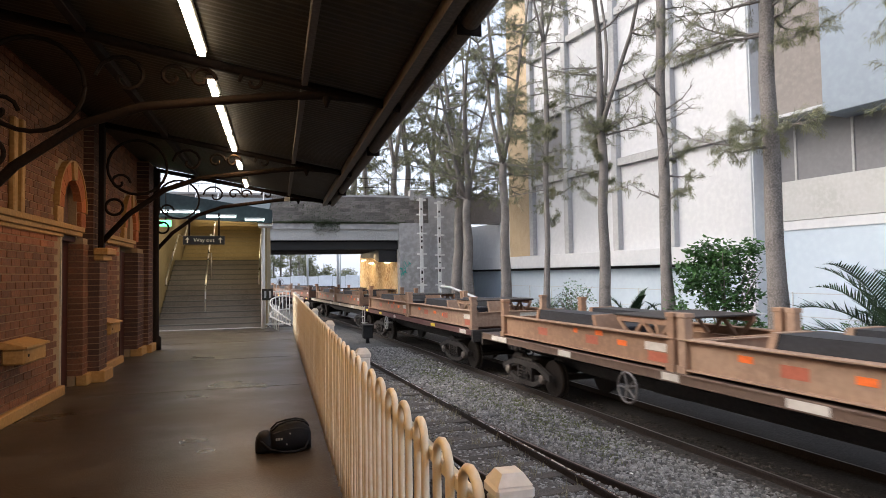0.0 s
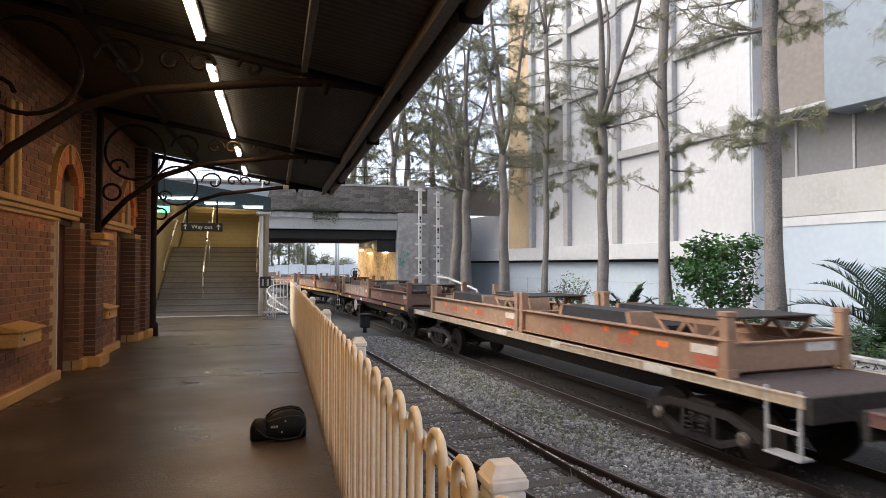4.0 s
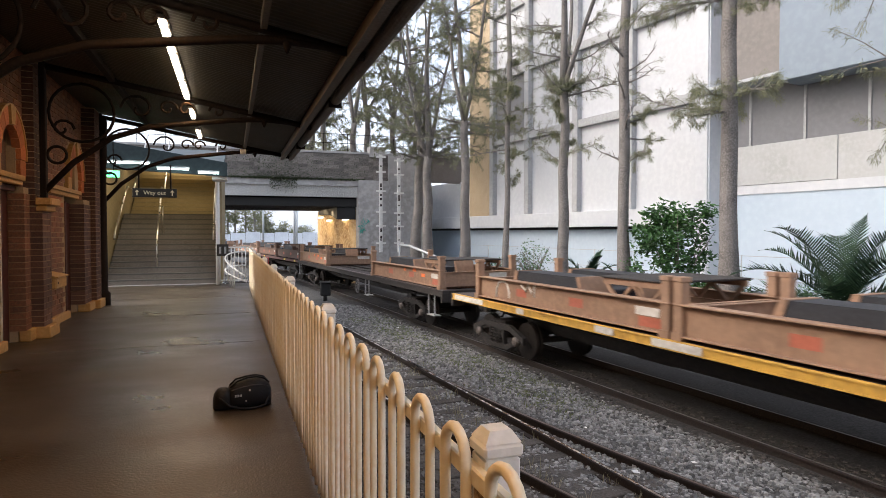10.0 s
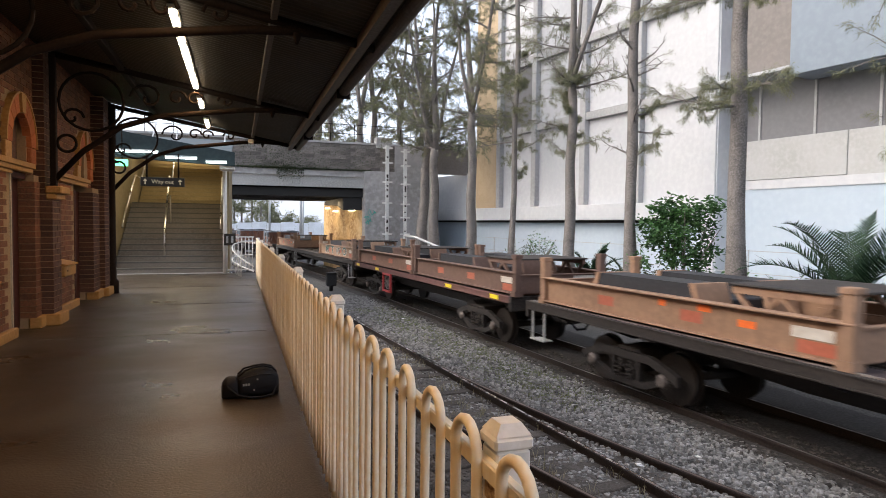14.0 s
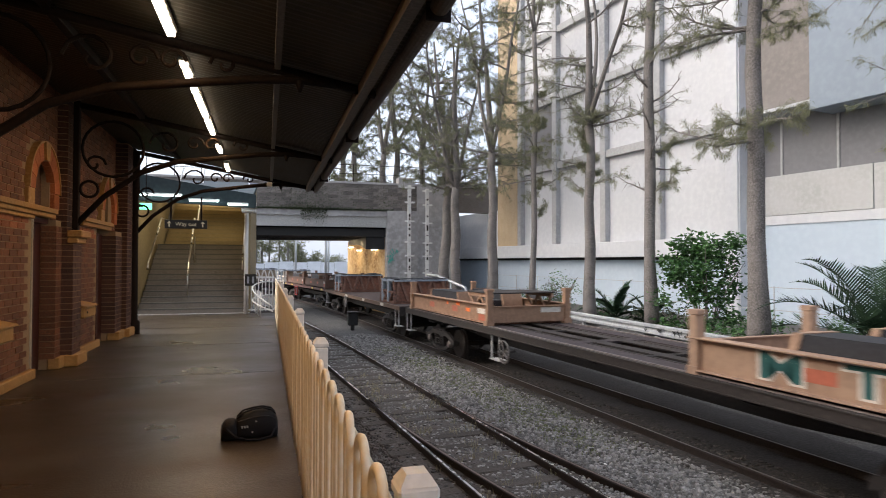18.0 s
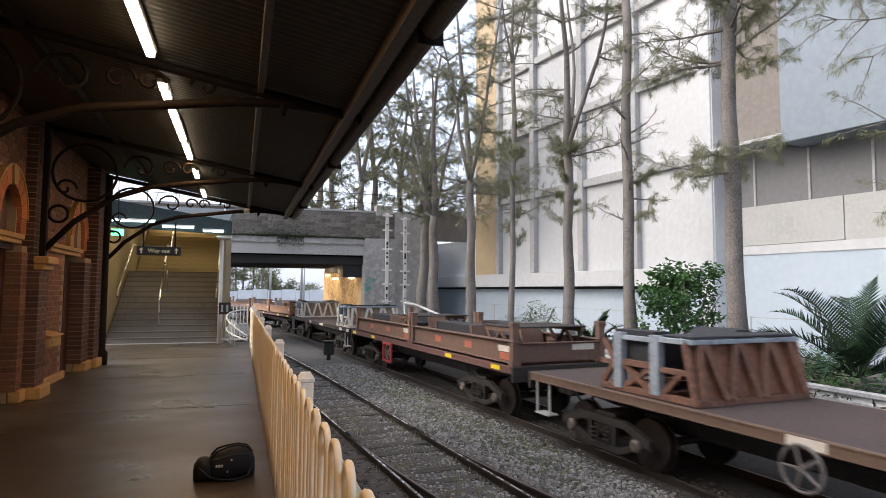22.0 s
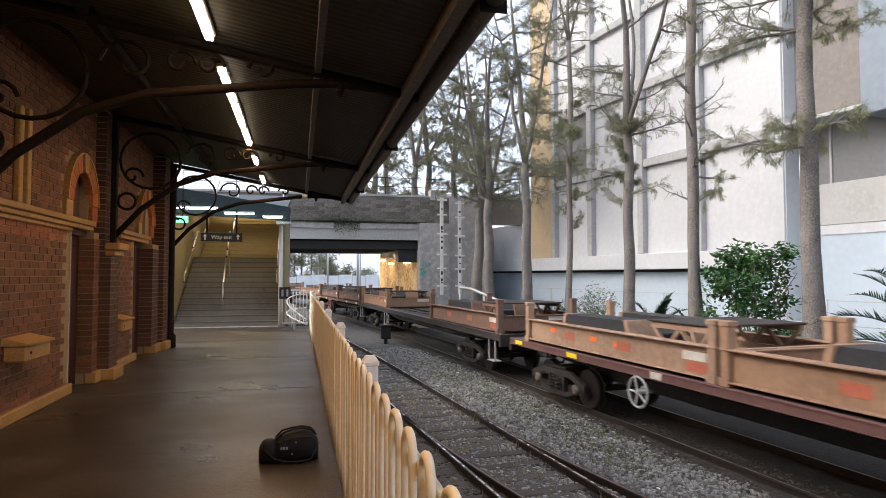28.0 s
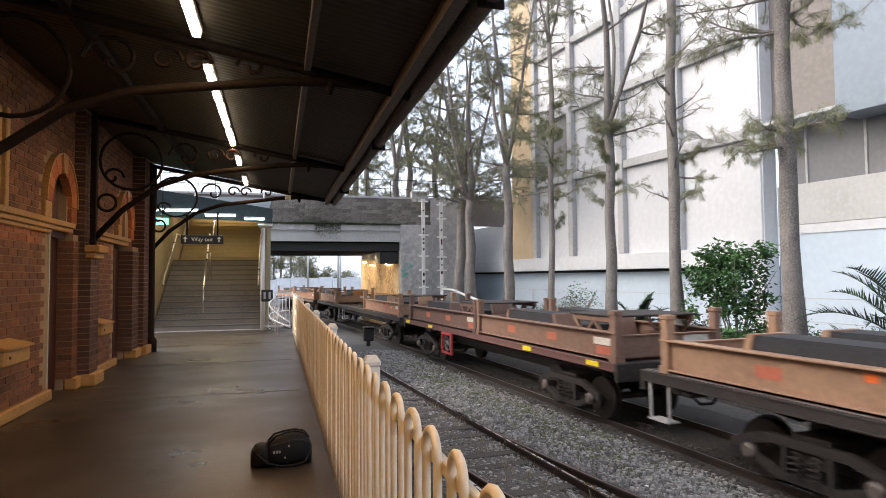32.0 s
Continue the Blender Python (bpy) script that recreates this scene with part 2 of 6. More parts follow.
# ---- mesh tools ----
def box(bm, x0, x1, y0, y1, z0, z1, bevel=0.0):
    vs = [bm.verts.new(p) for p in ((x0, y0, z0), (x1, y0, z0), (x1, y1, z0), (x0, y1, z0), (x0, y0, z1), (x1, y0, z1), (x1, y1, z1), (x0, y1, z1))]
    fs = [bm.faces.new([vs[i] for i in q]) for q in ((3, 2, 1, 0), (4, 5, 6, 7), (0, 1, 5, 4), (1, 2, 6, 5), (2, 3, 7, 6), (3, 0, 4, 7))]
    if bevel:
        es = list({e for f in fs for e in f.edges})
        bmesh.ops.bevel(bm, geom=es, offset=bevel, segments=1, affect="EDGES", profile=0.5)
    return vs


def prism(bm, outline, a, b, axis="y"):
    """A flat outline of (u, v) pushed from a to b along an axis."""
    put = {"y": lambda u, v, w: (u, w, v), "x": lambda u, v, w: (w, u, v), "z": lambda u, v, w: (u, v, w)}[axis]
    lo = [bm.verts.new(put(u, v, a)) for u, v in outline]
    hi = [bm.verts.new(put(u, v, b)) for u, v in outline]
    k = len(outline)
    bm.faces.new(lo)
    bm.faces.new(hi[::-1])
    for i in range(k):
        bm.faces.new((lo[i], hi[i], hi[(i + 1) % k], lo[(i + 1) % k]))


def tube(bm, pts, r, sides=8, caps=True, radii=None):
    """A round bar along a line of points."""
    pts = [Vector(p) for p in pts]
    rings, up = [], None
    for i, p in enumerate(pts):
        d = (pts[min(i + 1, len(pts) - 1)] - pts[max(i - 1, 0)]).normalized()
        if up is None:
            up = d.orthogonal().normalized()
        up = (up - d * up.dot(d))
        up = up.normalized() if up.length > 1e-6 else d.orthogonal().normalized()
        side = d.cross(up)
        rad = radii[i] if radii else r
        rings.append([bm.verts.new(p + rad * (math.cos(a) * up + math.sin(a) * side)) for a in (2 * math.pi * k / sides for k in range(sides))])
    for a, b in zip(rings, rings[1:]):
        for k in range(sides):
            f = bm.faces.new((a[k], a[(k + 1) % sides], b[(k + 1) % sides], b[k]))
            f.smooth = sides > 5
    if caps:
        bm.faces.new(rings[0][::-1])
        bm.faces.new(rings[-1])


def cyl(bm, p, q, r, sides=16, r2=None):
    tube(bm, [p, q], r, sides, True, [r, r if r2 is None else r2])


def arc(cx, cy, r, a0, a1, k):
    return [(cx + r * math.cos(radians(a0 + (a1 - a0) * i / k)), cy + r * math.sin(radians(a0 + (a1 - a0) * i / k))) for i in range(k + 1)]


def flush(bm, name, material):
    bmesh.ops.recalc_face_normals(bm, faces=bm.faces)
    me = bpy.data.meshes.new(name)
    bm.to_mesh(me)
    bm.free()
    for m in material if isinstance(material, (list, tuple)) else (material,):
        me.materials.append(m)
    return me


def part(name, bm, material, parent=None, label="", m=None):
    ob = new(name, flush(bm, name, material))
    ob.parent = parent
    if m is not None:
        ob.matrix_basis = m
    return tagged(ob, label) if label else ob


def thing(name, label, category, m=None, group="", kind=""):
    ob = new(name)
    ob.empty_display_size = 0.2
    if m is not None:
        ob.matrix_basis = m
    return tagged(ob, label, category, group, kind)


def solid(name, material, boxes, label="", category="", kind="", parent=None, bevel=0.0, group=""):
    bm = bmesh.new()
    for b in boxes:
        box(bm, *b, bevel)
    ob = part(name, bm, material, parent, label)
    return tagged(ob, label, category, group, kind)


def shared(name, me, parent, m):
    ob = new(name, me)
    ob.parent = parent
    ob.matrix_basis = m
    return ob


# ---- plan ----
WALL_X, FENCE_X, RAIL_Z, GROUND_Z = -2.66, 0.585, -1.42, -1.58
TRACK_X, TRACK_Y, TRACK_R, TRACK_TURN = 8.13, 2.0, 3000.0, 0.079
BEND_S, BEND_R = 36.0, 170.0


def along(s, off=0.0):
    """Place and heading at s metres along the goods line; off: metres to its right. Past the bridge it bends to the left."""
    back, u = min(0.0, s - TRACK_Y), min(max(0.0, s - TRACK_Y), BEND_S - TRACK_Y)
    a = TRACK_TURN + u / TRACK_R
    x = TRACK_X + TRACK_R * (math.cos(a) - math.cos(TRACK_TURN)) - back * math.sin(a)
    y = TRACK_Y + TRACK_R * (math.sin(a) - math.sin(TRACK_TURN)) + back * math.cos(a)
    if s > BEND_S:
        b = a + (s - BEND_S) / BEND_R
        x += BEND_R * (math.cos(b) - math.cos(a))
        y += BEND_R * (math.sin(b) - math.sin(a))
        a = b
    return x + off * math.cos(a), y + off * math.sin(a), a


def near_line(s):
    """The near platform line."""
    return 3.885 - 0.0875 * (s - 5.0) - max(0.0, s - 18.0) ** 2 / 700.0 - max(0.0, s - BEND_S) ** 2 / 420.0, s


def branch_line(s):
    """The line that leaves the near one towards the camera."""
    return near_line(s)[0] + 0.0115 * max(0.0, 13.3 - s) ** 2, s


def text_mesh(body, size, depth=0.003, bold=0.0):
    cu = bpy.data.curves.new("lettering", "FONT")
    cu.body, cu.size, cu.extrude, cu.offset = body, size, depth, bold
    cu.align_x, cu.align_y = "CENTER", "CENTER"
    ob = new("lettering", cu)
    me = bpy.data.meshes.new_from_object(ob.evaluated_get(bpy.context.evaluated_depsgraph_get()))
    bpy.data.objects.remove(ob)
    return me


# ---- ground and platform ----
def sheet(name, xs, ys, height, material, label, category, kind="structure"):
    verts = [(x, y, height(x, y)) for y in ys for x in xs]
    w = len(xs)
    faces = [(j * w + i, j * w + i + 1, (j + 1) * w + i + 1, (j + 1) * w + i) for j in range(len(ys) - 1) for i in range(w - 1)]
    me = bpy.data.meshes.new(name)
    me.from_pydata(verts, [], faces)
    me.materials.append(material)
    return tagged(new(name, me), label, category, "", kind)


def ground_height(x, y):
    lx = along(max(-60, min(y, 160)))[0]
    z = GROUND_Z + 0.035 * noise.noise((x * 1.3, y * 1.3, 0))
    if x > 10.7:
        z = -0.62 + 0.08 * noise.noise((x * 0.7, y * 0.7, 3))
    mid = (lx + near_line(y)[0]) / 2
    z += 0.10 * max(0.0, 1 - abs(x - mid) / 1.3)
    return z


gx = [-400, -150, -60, -30, -12] + [-4 + 0.35 * i for i in range(42)] + [10.69, 10.72, 11.2, 12, 13, 14, 15, 16, 17, 18, 19, 24, 30, 45, 80, 160, 400]
gy = [-200, -60, -20, -8] + [0.45 * i for i in range(130)] + [66, 70, 80, 100, 140, 220, 400, 900]
sheet("ground", gx, gy, lambda x, y: ground_height(x, y) if -4 < x < 21 and -9 < y < 66 else GROUND_Z - 0.02, BALLAST, "grey ballast and dirt ground round the railway tracks", "ground")
solid("platform", ASPHALT, [(-9.0, 0.64, -14, 19.3, -1.7, 0.0)], "dark worn asphalt platform surface", "platform", "structure")
solid("platform_wall", CONCRETE, [(0.64, 0.72, -14, 19.3, -1.7, -0.02)], "stained concrete platform face", "wall", "structure")
bm = bmesh.new()
for y0, y1, x0, x1 in ((9.0, 9.03, -2.3, 0.45), (12.2, 12.22, -2.2, 0.4), (15.4, 15.42, -2.6, 0.45)):
    box(bm, x0, x1, y0, y1, 0.001, 0.0035)
tagged(part("platform_joint", bm, surf("joint_filler", (0.105, 0.09, 0.072), rough=0.6)), "pale filled joints across the platform asphalt", "joint", "", "structure")

# ---- bridge ----
solid("bridge_deck", CONCRETE, [(-30, 7.6, 36.0, 36.35, 3.6, 4.25), (-30, 7.6, 44.7, 45.0, 3.6, 4.25), (-30, 7.6, 36.35, 44.7, 3.95, 4.2)], "pale concrete bridge beam over the tracks", "bridge", "structure")
solid("bridge_string", PIER, [(-30, 7.6, 35.85, 36.0, 4.255, 4.6)], "grey stone string course on the bridge", "bridge", "structure")
solid("bridge_girder", DARKSTEEL, [(-30, 7.4, 36.3 + 1.25 * k, 36.65 + 1.25 * k, 3.06, 3.6) for k in range(7)] + [(-30, 7.4, 36.3, 44.7, 3.53, 3.6)], "dark steel bridge girders", "bridge", "structure")
parapet = solid("bridge_parapet", IVY_BRICK, [(-30, 16, 36.0, 36.35, 4.6, 6.15)], "dark brick bridge parapet with ivy", "wall", "structure")
solid("parapet_coping", PIER, [(-30, 16, 35.94, 36.42, 6.153, 6.27), (7.85, 8.75, 35.8, 36.5, 6.0, 6.62)], "stone coping on the bridge parapet", "coping", "structure")
solid("bridge_pier", PIER, [(7.15, 9.0, 35.7, 38.0, -1.7, 4.6), (9.0, 11.2, 35.9, 45, -1.7, 6.14)], "stained grey concrete bridge abutment", "abutment", "structure")
bm = bmesh.new()
prism(bm, [(7.16, 36.4), (9.4, 36.4), (9.4, 45), (6.0, 45)], -1.7, 3.0, "z")
tagged(part("abutment_face", bm, ABUT), "peeling ochre painted abutment face under the bridge", "wall", "", "structure")
bm = bmesh.new()
prism(bm, [(36.42, 2.3), (36.42, 3.05), (44.5, 3.05), (44.5, 2.8), (39.0, 2.62)], 6.0, 7.12, "x")
tagged(part("abutment_haunch", bm, DARKSTEEL), "sooty steel haunch where the girders meet the abutment", "bridge", "", "structure")
solid("abutment_ledge", SANDTRIM, [(6.5, 7.0, 36.45, 44.5, 0.35, 0.5)], "pale ledge along the abutment", "ledge", "structure")
# graffiti mark on the pier
GREENSPRAY = surf("green_spray_paint", (0.02, 0.35, 0.27), rough=0.6)
g = thing("graffiti", "green spray-paint scrawl on the bridge pier", "graffiti", pose(7.5, 35.69, 1.85))
rg = random.Random(5)
for k in range(9):
    bm = bmesh.new()
    a = (rg.uniform(-0.3, 0.3), 0, rg.uniform(-0.3, 0.3))
    tube(bm, [a, (a[0] + rg.uniform(-0.3, 0.3), 0, a[2] + rg.uniform(-0.25, 0.25)), (a[0] + rg.uniform(-0.3, 0.3), 0, a[2] + rg.uniform(-0.25, 0.25))], 0.022, 4)
    part("stroke", bm, GREENSPRAY, g)


def mast(x, z_top):
    ob = thing("cable_mast", "white steel mast with cross brackets on the bridge pier", "mast", pose(x, 35.55, 0), "white masts on the pier")
    bm = bmesh.new()
    box(bm, -0.10, 0.10, -0.06, 0.05, 0.35, z_top, 0.008)
    part("upright", bm, WHITE, ob)
    for k in range(6):
        bm = bmesh.new()
        z = 0.9 + (z_top - 1.0) * (0, 0.2, 0.36, 0.6, 0.82, 0.99)[k]
        box(bm, -0.30, 0.30, -0.10, -0.06, z - 0.05, z + 0.05, 0.006)
        part("cross_bracket", bm, WHITE, ob)
    rn = random.Random(int(x * 10))
    for k in range(14):
        bm = bmesh.new()
        z = rn.uniform(1.0, z_top - 0.7)
        box(bm, -0.05, 0.05, -0.064, -0.06, z, z + rn.uniform(0.05, 0.16))
        part("tag_mark", bm, RAILSIDE, ob)


mast(8.45, 6.12)
mast(9.55, 5.95)


# railing on top of the bridge
ob = thing("bridge_railing", "thin dark mesh railing on top of the bridge", "railing", pose(0, 36.2, 6.27))
for k in range(16):
    bm = bmesh.new()
    cyl(bm, (-6 + 1.4 * k, 0, 0), (-6 + 1.4 * k, 0, 1.05), 0.02, 6)
    part("post", bm, IRON, ob)
for z in (0.5, 1.03):
    bm = bmesh.new()
    cyl(bm, (-6, 0, z), (15, 0, z), 0.014, 6)
    part("rail", bm, IRON, ob)

# tube lamps under the bridge, with added fill lamps for the abutment
for y0, z in ((38.3, 2.35), (41.8, 2.35), (43.8, 2.6)):
    ob = thing("bridge_lamp", "lit tube lamp on the abutment wall", "lamp", pose(7.12 - (y0 - 36.4) * 0.135, y0, z, 0, 0, 7.6), "lamps under the bridge")
    bm = bmesh.new()
    box(bm, -0.06, 0.0, -0.6, 0.6, 0.0, 0.07, 0.006)
    part("housing", bm, WHITE, ob)
    bm = bmesh.new()
    cyl(bm, (-0.04, -0.58, -0.03), (-0.04, 0.58, -0.03), 0.02, 8)
    part("tube", bm, TUBE, ob)
    # Added area lamp, clear of the tubes, brings low warm sun onto the wall.
    d = bpy.data.lights.new("bridge_glow", "AREA")
    d.shape, d.size, d.size_y, d.energy, d.color = "RECTANGLE", 0.3, 2.4, 13.0, (1.0, 0.74, 0.42)
    new("bridge_glow", d).matrix_world = look((5.95 - (y0 - 36.4) * 0.135, y0, z + 0.15), (7.3 - (y0 - 36.4) * 0.135, y0 - 0.4, z - 1.2))

# ---- beyond the bridge ----
BARRIER = surf("white_barrier", (0.74, 0.76, 0.78), rough=0.6)
for x0, y0, x1, y1, z1 in ((-22.0, 84, 0.0, 90, 1.2), (0.0, 90, 16.0, 93, 1.5)):
    n = 8
    for k in range(n):
        bm = bmesh.new()
        a, b = k / n, (k + 0.97) / n
        pa, pb = Vector((x0 + (x1 - x0) * a, y0 + (y1 - y0) * a, 0)), Vector((x0 + (x1 - x0) * b, y0 + (y1 - y0) * b, 0))
        nrm = (pb - pa).cross(Vector((0, 0, 1))).normalized() * 0.06
        prism(bm, [tuple((pa - nrm)[:2]), tuple((pb - nrm)[:2]), tuple((pb + nrm)[:2]), tuple((pa + nrm)[:2])], GROUND_Z, z1 + 0.12 * (k % 2), "z")
        tagged(part("barrier_panel", bm, BARRIER), "white barrier panel beyond the bridge", "barrier", "white barrier panels")
POLE = surf("galvanised_pole", (0.45, 0.47, 0.48), rough=0.5, metal=0.4)
for x, y, h in ((-1.6, 47, 7.5), (-1.1, 50, 7.5), (5.6, 58, 7), (6.4, 66, 7), (3.4, 70, 8), (7.4, 74, 7)):
    bm = bmesh.new()
    cyl(bm, (x, y, GROUND_Z), (x, y, h), 0.11, 8)
    cyl(bm, (x - 0.1, y, 4.6), (x + 2.0, y, 5.0), 0.05, 6)
    tagged(part("catenary_mast", bm, POLE), "grey overhead-line mast beside the far tracks", "mast", "overhead-line masts")

# ---- white building ----
BP = Matrix.Translation((16.72, 18.33, 0)) @ Matrix.Rotation(math.atan(0.179), 4, "Z")


def facade():
    ob = thing("office_building", "white office building with grey frame and pale blue base", "building", BP)
    cols = [(0.0, 0.55), (3.68, 4.05), (7.05, 7.42), (10.8, 11.17), (14.1, 14.45)]
    floors = [(1.78, 2.49), (6.44, 6.8), (10.02, 10.38), (13.6, 13.96), (17.2, 17.56)]
    solid("base_wall", BLUEWALL, [(0.45, 0.9, 0.0, 30, -1.5, 1.66)], parent=ob, label="pale blue rendered base wall")
    # Dark strip in place of the shade below the ledge beam.
    solid("shadow_gap", DARKSTEEL, [(0.35, 0.9, 0.02, 30, 1.66, 1.78)], parent=ob)
    for a, b in floors:
        solid("floor_beam", FRAMEGREY if a > 3 else FACADE, [(-0.12 if a < 3 else 0.0, 0.6, 0.56, 14.09 if a > 3 else 24, a, b)], parent=ob, bevel=0.015)
    for a, b in cols:
        solid("column", FRAMEGREY if a else FACADE, [(-0.06, 0.74, a, b, 2.5 if a else -1.5, 24)], parent=ob, bevel=0.02)
    solid("column_side", FACADE, [(0.0, 0.7, -0.05, 0.0, -1.5, 24)], parent=ob)
    for (a0, a1), (b0, b1) in zip(cols, cols[1:]):
        for (f0, f1), (g0, g1) in zip(floors, floors[1:] + [(24, 24)]):
            grey = a0 > 10 and f1 > 6 and f1 < 8
            solid("panel", GREYBAND if grey else FACADE, [(0.22, 0.5, a1 + 0.003, b0 - 0.003, f1 + 0.003, g0 - 0.003)], parent=ob)
    solid("brick_end", OCHREBRICK, [(-0.05, 0.7, 14.46, 16.6, 2.5, 24)], parent=ob, label="yellow brick end bay")
    solid("end_wall", FACADE, [(0.1, 0.6, 16.6, 30, 2.5, 4.7)], parent=ob)
    # recessed wall beside the corner column
    solid("side_base", BLUEWALL, [(0.75, 1.2, -26, -0.05, -1.5, 2.87)], parent=ob, label="pale blue painted lower wall")
    solid("side_string", FACADE, [(0.71, 1.2, -26, -0.05, 2.873, 3.19)], parent=ob)
    y = -0.06
    for k, w in enumerate((4.1, 4.8, 4.8, 8.0)):
        solid("precast_panel", MOSSWALL, [(0.74 if k % 2 else 0.72, 1.2, y - w + 0.02, y, 3.21 - 0.12 * (k > 0), 4.6)], parent=ob, label="mossy precast concrete panel")
        y -= w
    solid("louvre_band", GREYBAND, [(0.85, 1.2, -26, -0.05, 4.6, 6.75)], parent=ob, label="grey cladding band")
    for k in range(9):
        solid("cladding_rib", FRAMEGREY, [(0.80, 0.85, -1.15 - 1.95 * k, -1.07 - 1.95 * k, 4.61, 6.74)], parent=ob)
    solid("recess_wall", TAUPE, [(0.6, 1.2, -2.86, -0.05, 6.76, 24)], parent=ob)
    solid("recess_soffit", FACADE, [(-0.3, 1.0, -2.86, -0.06, 6.65, 6.755)], parent=ob)
    solid("upper_box", UPPERBLUE, [(-0.35, 1.2, -26, -2.86, 6.4, 24)], parent=ob, label="pale blue overhanging upper storey", bevel=0.02)
    return ob


facade()


# ---- station wall ----
DOOR = (9.30, 9.58)
WIN = (12.5, 13.3)
body = WALL_X - 0.012
solid("wall_station", MORTAR, [(-3.3, body, -12, DOOR[0], 0, 5.2), (-3.3, body, DOOR[1] + 0.4, WIN[0], 0, 5.2), (-3.3, body, WIN[1], 14.4, 0, 5.2),
      (-3.3, body, DOOR[0], DOOR[1] + 0.4, 3.1, 5.2), (-3.3, body, WIN[0], WIN[1], 3.0, 5.2)], "brown brick station building wall", "wall", "structure")
# Unseen closing walls; the one across y=-14 holds back light from behind.
solid("wall_back", BRICK, [(-9.0, -3.3, 14.1, 14.4, 0, 5.2), (-9, 1.5, -14.3, -14.0, -1.4, 5.0), (-9.3, -9.0, -14, 14.4, 0, 5.2)], "unseen plain brick walls added to close the station", "wall", "structure")

# plinth, bands and cornices
solid("plinth", SANDTRIM, [(WALL_X, WALL_X + 0.07, -12, DOOR[0], 0, 0.13), (WALL_X, -2.51, 9.96, 10.18, 0, 0.16), (WALL_X, -2.34, 10.18, 10.68, 0, 0.17), (WALL_X, WALL_X + 0.07, 10.68, WIN[0], 0, 0.13), (WALL_X, -2.45, 13.32, 13.8, 0, 0.16), (WALL_X, -2.36, 13.8, 14.35, 0, 0.17)],
      "ochre painted stone plinth along the station wall", "plinth", "structure", bevel=0.012)
solid("cornice", SANDTRIM, [(WALL_X, WALL_X + 0.10, 7.05, 10.0, 2.2, 2.27), (WALL_X, WALL_X + 0.07, 7.05, 9.99, 2.14, 2.197), (WALL_X, WALL_X + 0.04, 7.05, 9.28, 2.09, 2.136), (WALL_X, WALL_X + 0.10, 11.4, 13.3, 2.2, 2.27), (WALL_X, WALL_X + 0.06, 11.4, 13.3, 2.13, 2.197),
      (WALL_X, WALL_X + 0.10, -12, 6.4, 2.13, 2.25)], "ochre moulded cornice on the station wall", "cornice", "structure", bevel=0.008)
solid("window_architrave", SANDTRIM, [(WALL_X, WALL_X + 0.06, 7.62, 7.72, 2.253, 3.3), (WALL_X, WALL_X + 0.09, 7.75, 7.84, 2.253, 3.3)], "ochre moulded window architrave", "trim", "structure", bevel=0.01)


def pier(y0, y1, x1, top):
    solid("pier_core", MORTAR, [(WALL_X - 0.01, x1 - 0.012, y0 + 0.012, y1 - 0.012, 0.14, top)], "mortar core of a brick pier", "pier", "structure")


PIERS = [(9.955, 10.2, -2.57, 2.12, BRICK), (10.2, 10.62, -2.42, 1.88, DARKBRICK), (10.24, 10.58, -2.52, 3.95, DARKBRICK), (13.275, 13.82, -2.52, 2.12, DARKBRICK), (13.82, 14.3, -2.43, 3.95, DARKBRICK)]
for p in PIERS:
    pier(*p[:4])
solid("corbel", SANDTRIM, [(-2.5, -2.3, 10.16, 10.66, 1.885, 1.99), (-2.5, -2.36, 10.18, 10.64, 1.80, 1.882)], "ochre stone corbel under the canopy bracket", "corbel", "structure", bevel=0.015)


def arch(cy, half, z0, name, sub, mid):
    """A brick and stone arch: voussoirs, keystone and a sill block."""
    ob = thing(name, "ochre and red voussoir arch over an opening", "arch", pose(WALL_X, cy, z0), "station wall arches")
    n = 9
    for k in range(n):
        a0, a1 = math.pi * k / n, math.pi * (k + 0.94) / n
        bm = bmesh.new()
        r0, r1 = half, half + 0.22
        lift = 1.12
        pts = [(-r0 * math.cos(a0), r0 * lift * math.sin(a0)), (-r1 * math.cos(a0), r1 * lift * math.sin(a0)), (-r1 * math.cos(a1), r1 * lift * math.sin(a1)), (-r0 * math.cos(a1), r0 * lift * math.sin(a1))]
        prism(bm, pts, -0.05, 0.05 if k != n // 2 else 0.08, "x")
        part("voussoir", bm, SANDTRIM if k == n // 2 else REDBRICK, ob)
    for s in (-1, 1):
        bm = bmesh.new()
        u0, u1 = sorted((s * half, s * (half + 0.22)))
        box(bm, -0.05, 0.045, u0, u1, -sub, 0, 0.01)
        part("jamb_stone", bm, SANDTRIM if s < 0 else REDBRICK, ob)
    bm = bmesh.new()
    pts = arc(0, 0, half + 0.235, 0, 180, 14)
    outer = [(x, y * 1.12) for x, y in pts]
    inner = [(x * 0.96, y * 0.96) for x, y in outer][::-1]
    prism(bm, outer + inner, -0.02, 0.065, "x")
    part("hood_mould", bm, SANDTRIM, ob)
    bm = bmesh.new()
    box(bm, -0.16, -0.12, -half, half, -sub, half * 1.12)
    part("back_panel", bm, mid, ob)
    return ob


arch(9.63, 0.38, 2.49, "door_arch", 0.22, DARKBRICK)
arch(13.2, 0.38, 2.49, "window_arch", 0.22, DARKBRICK)

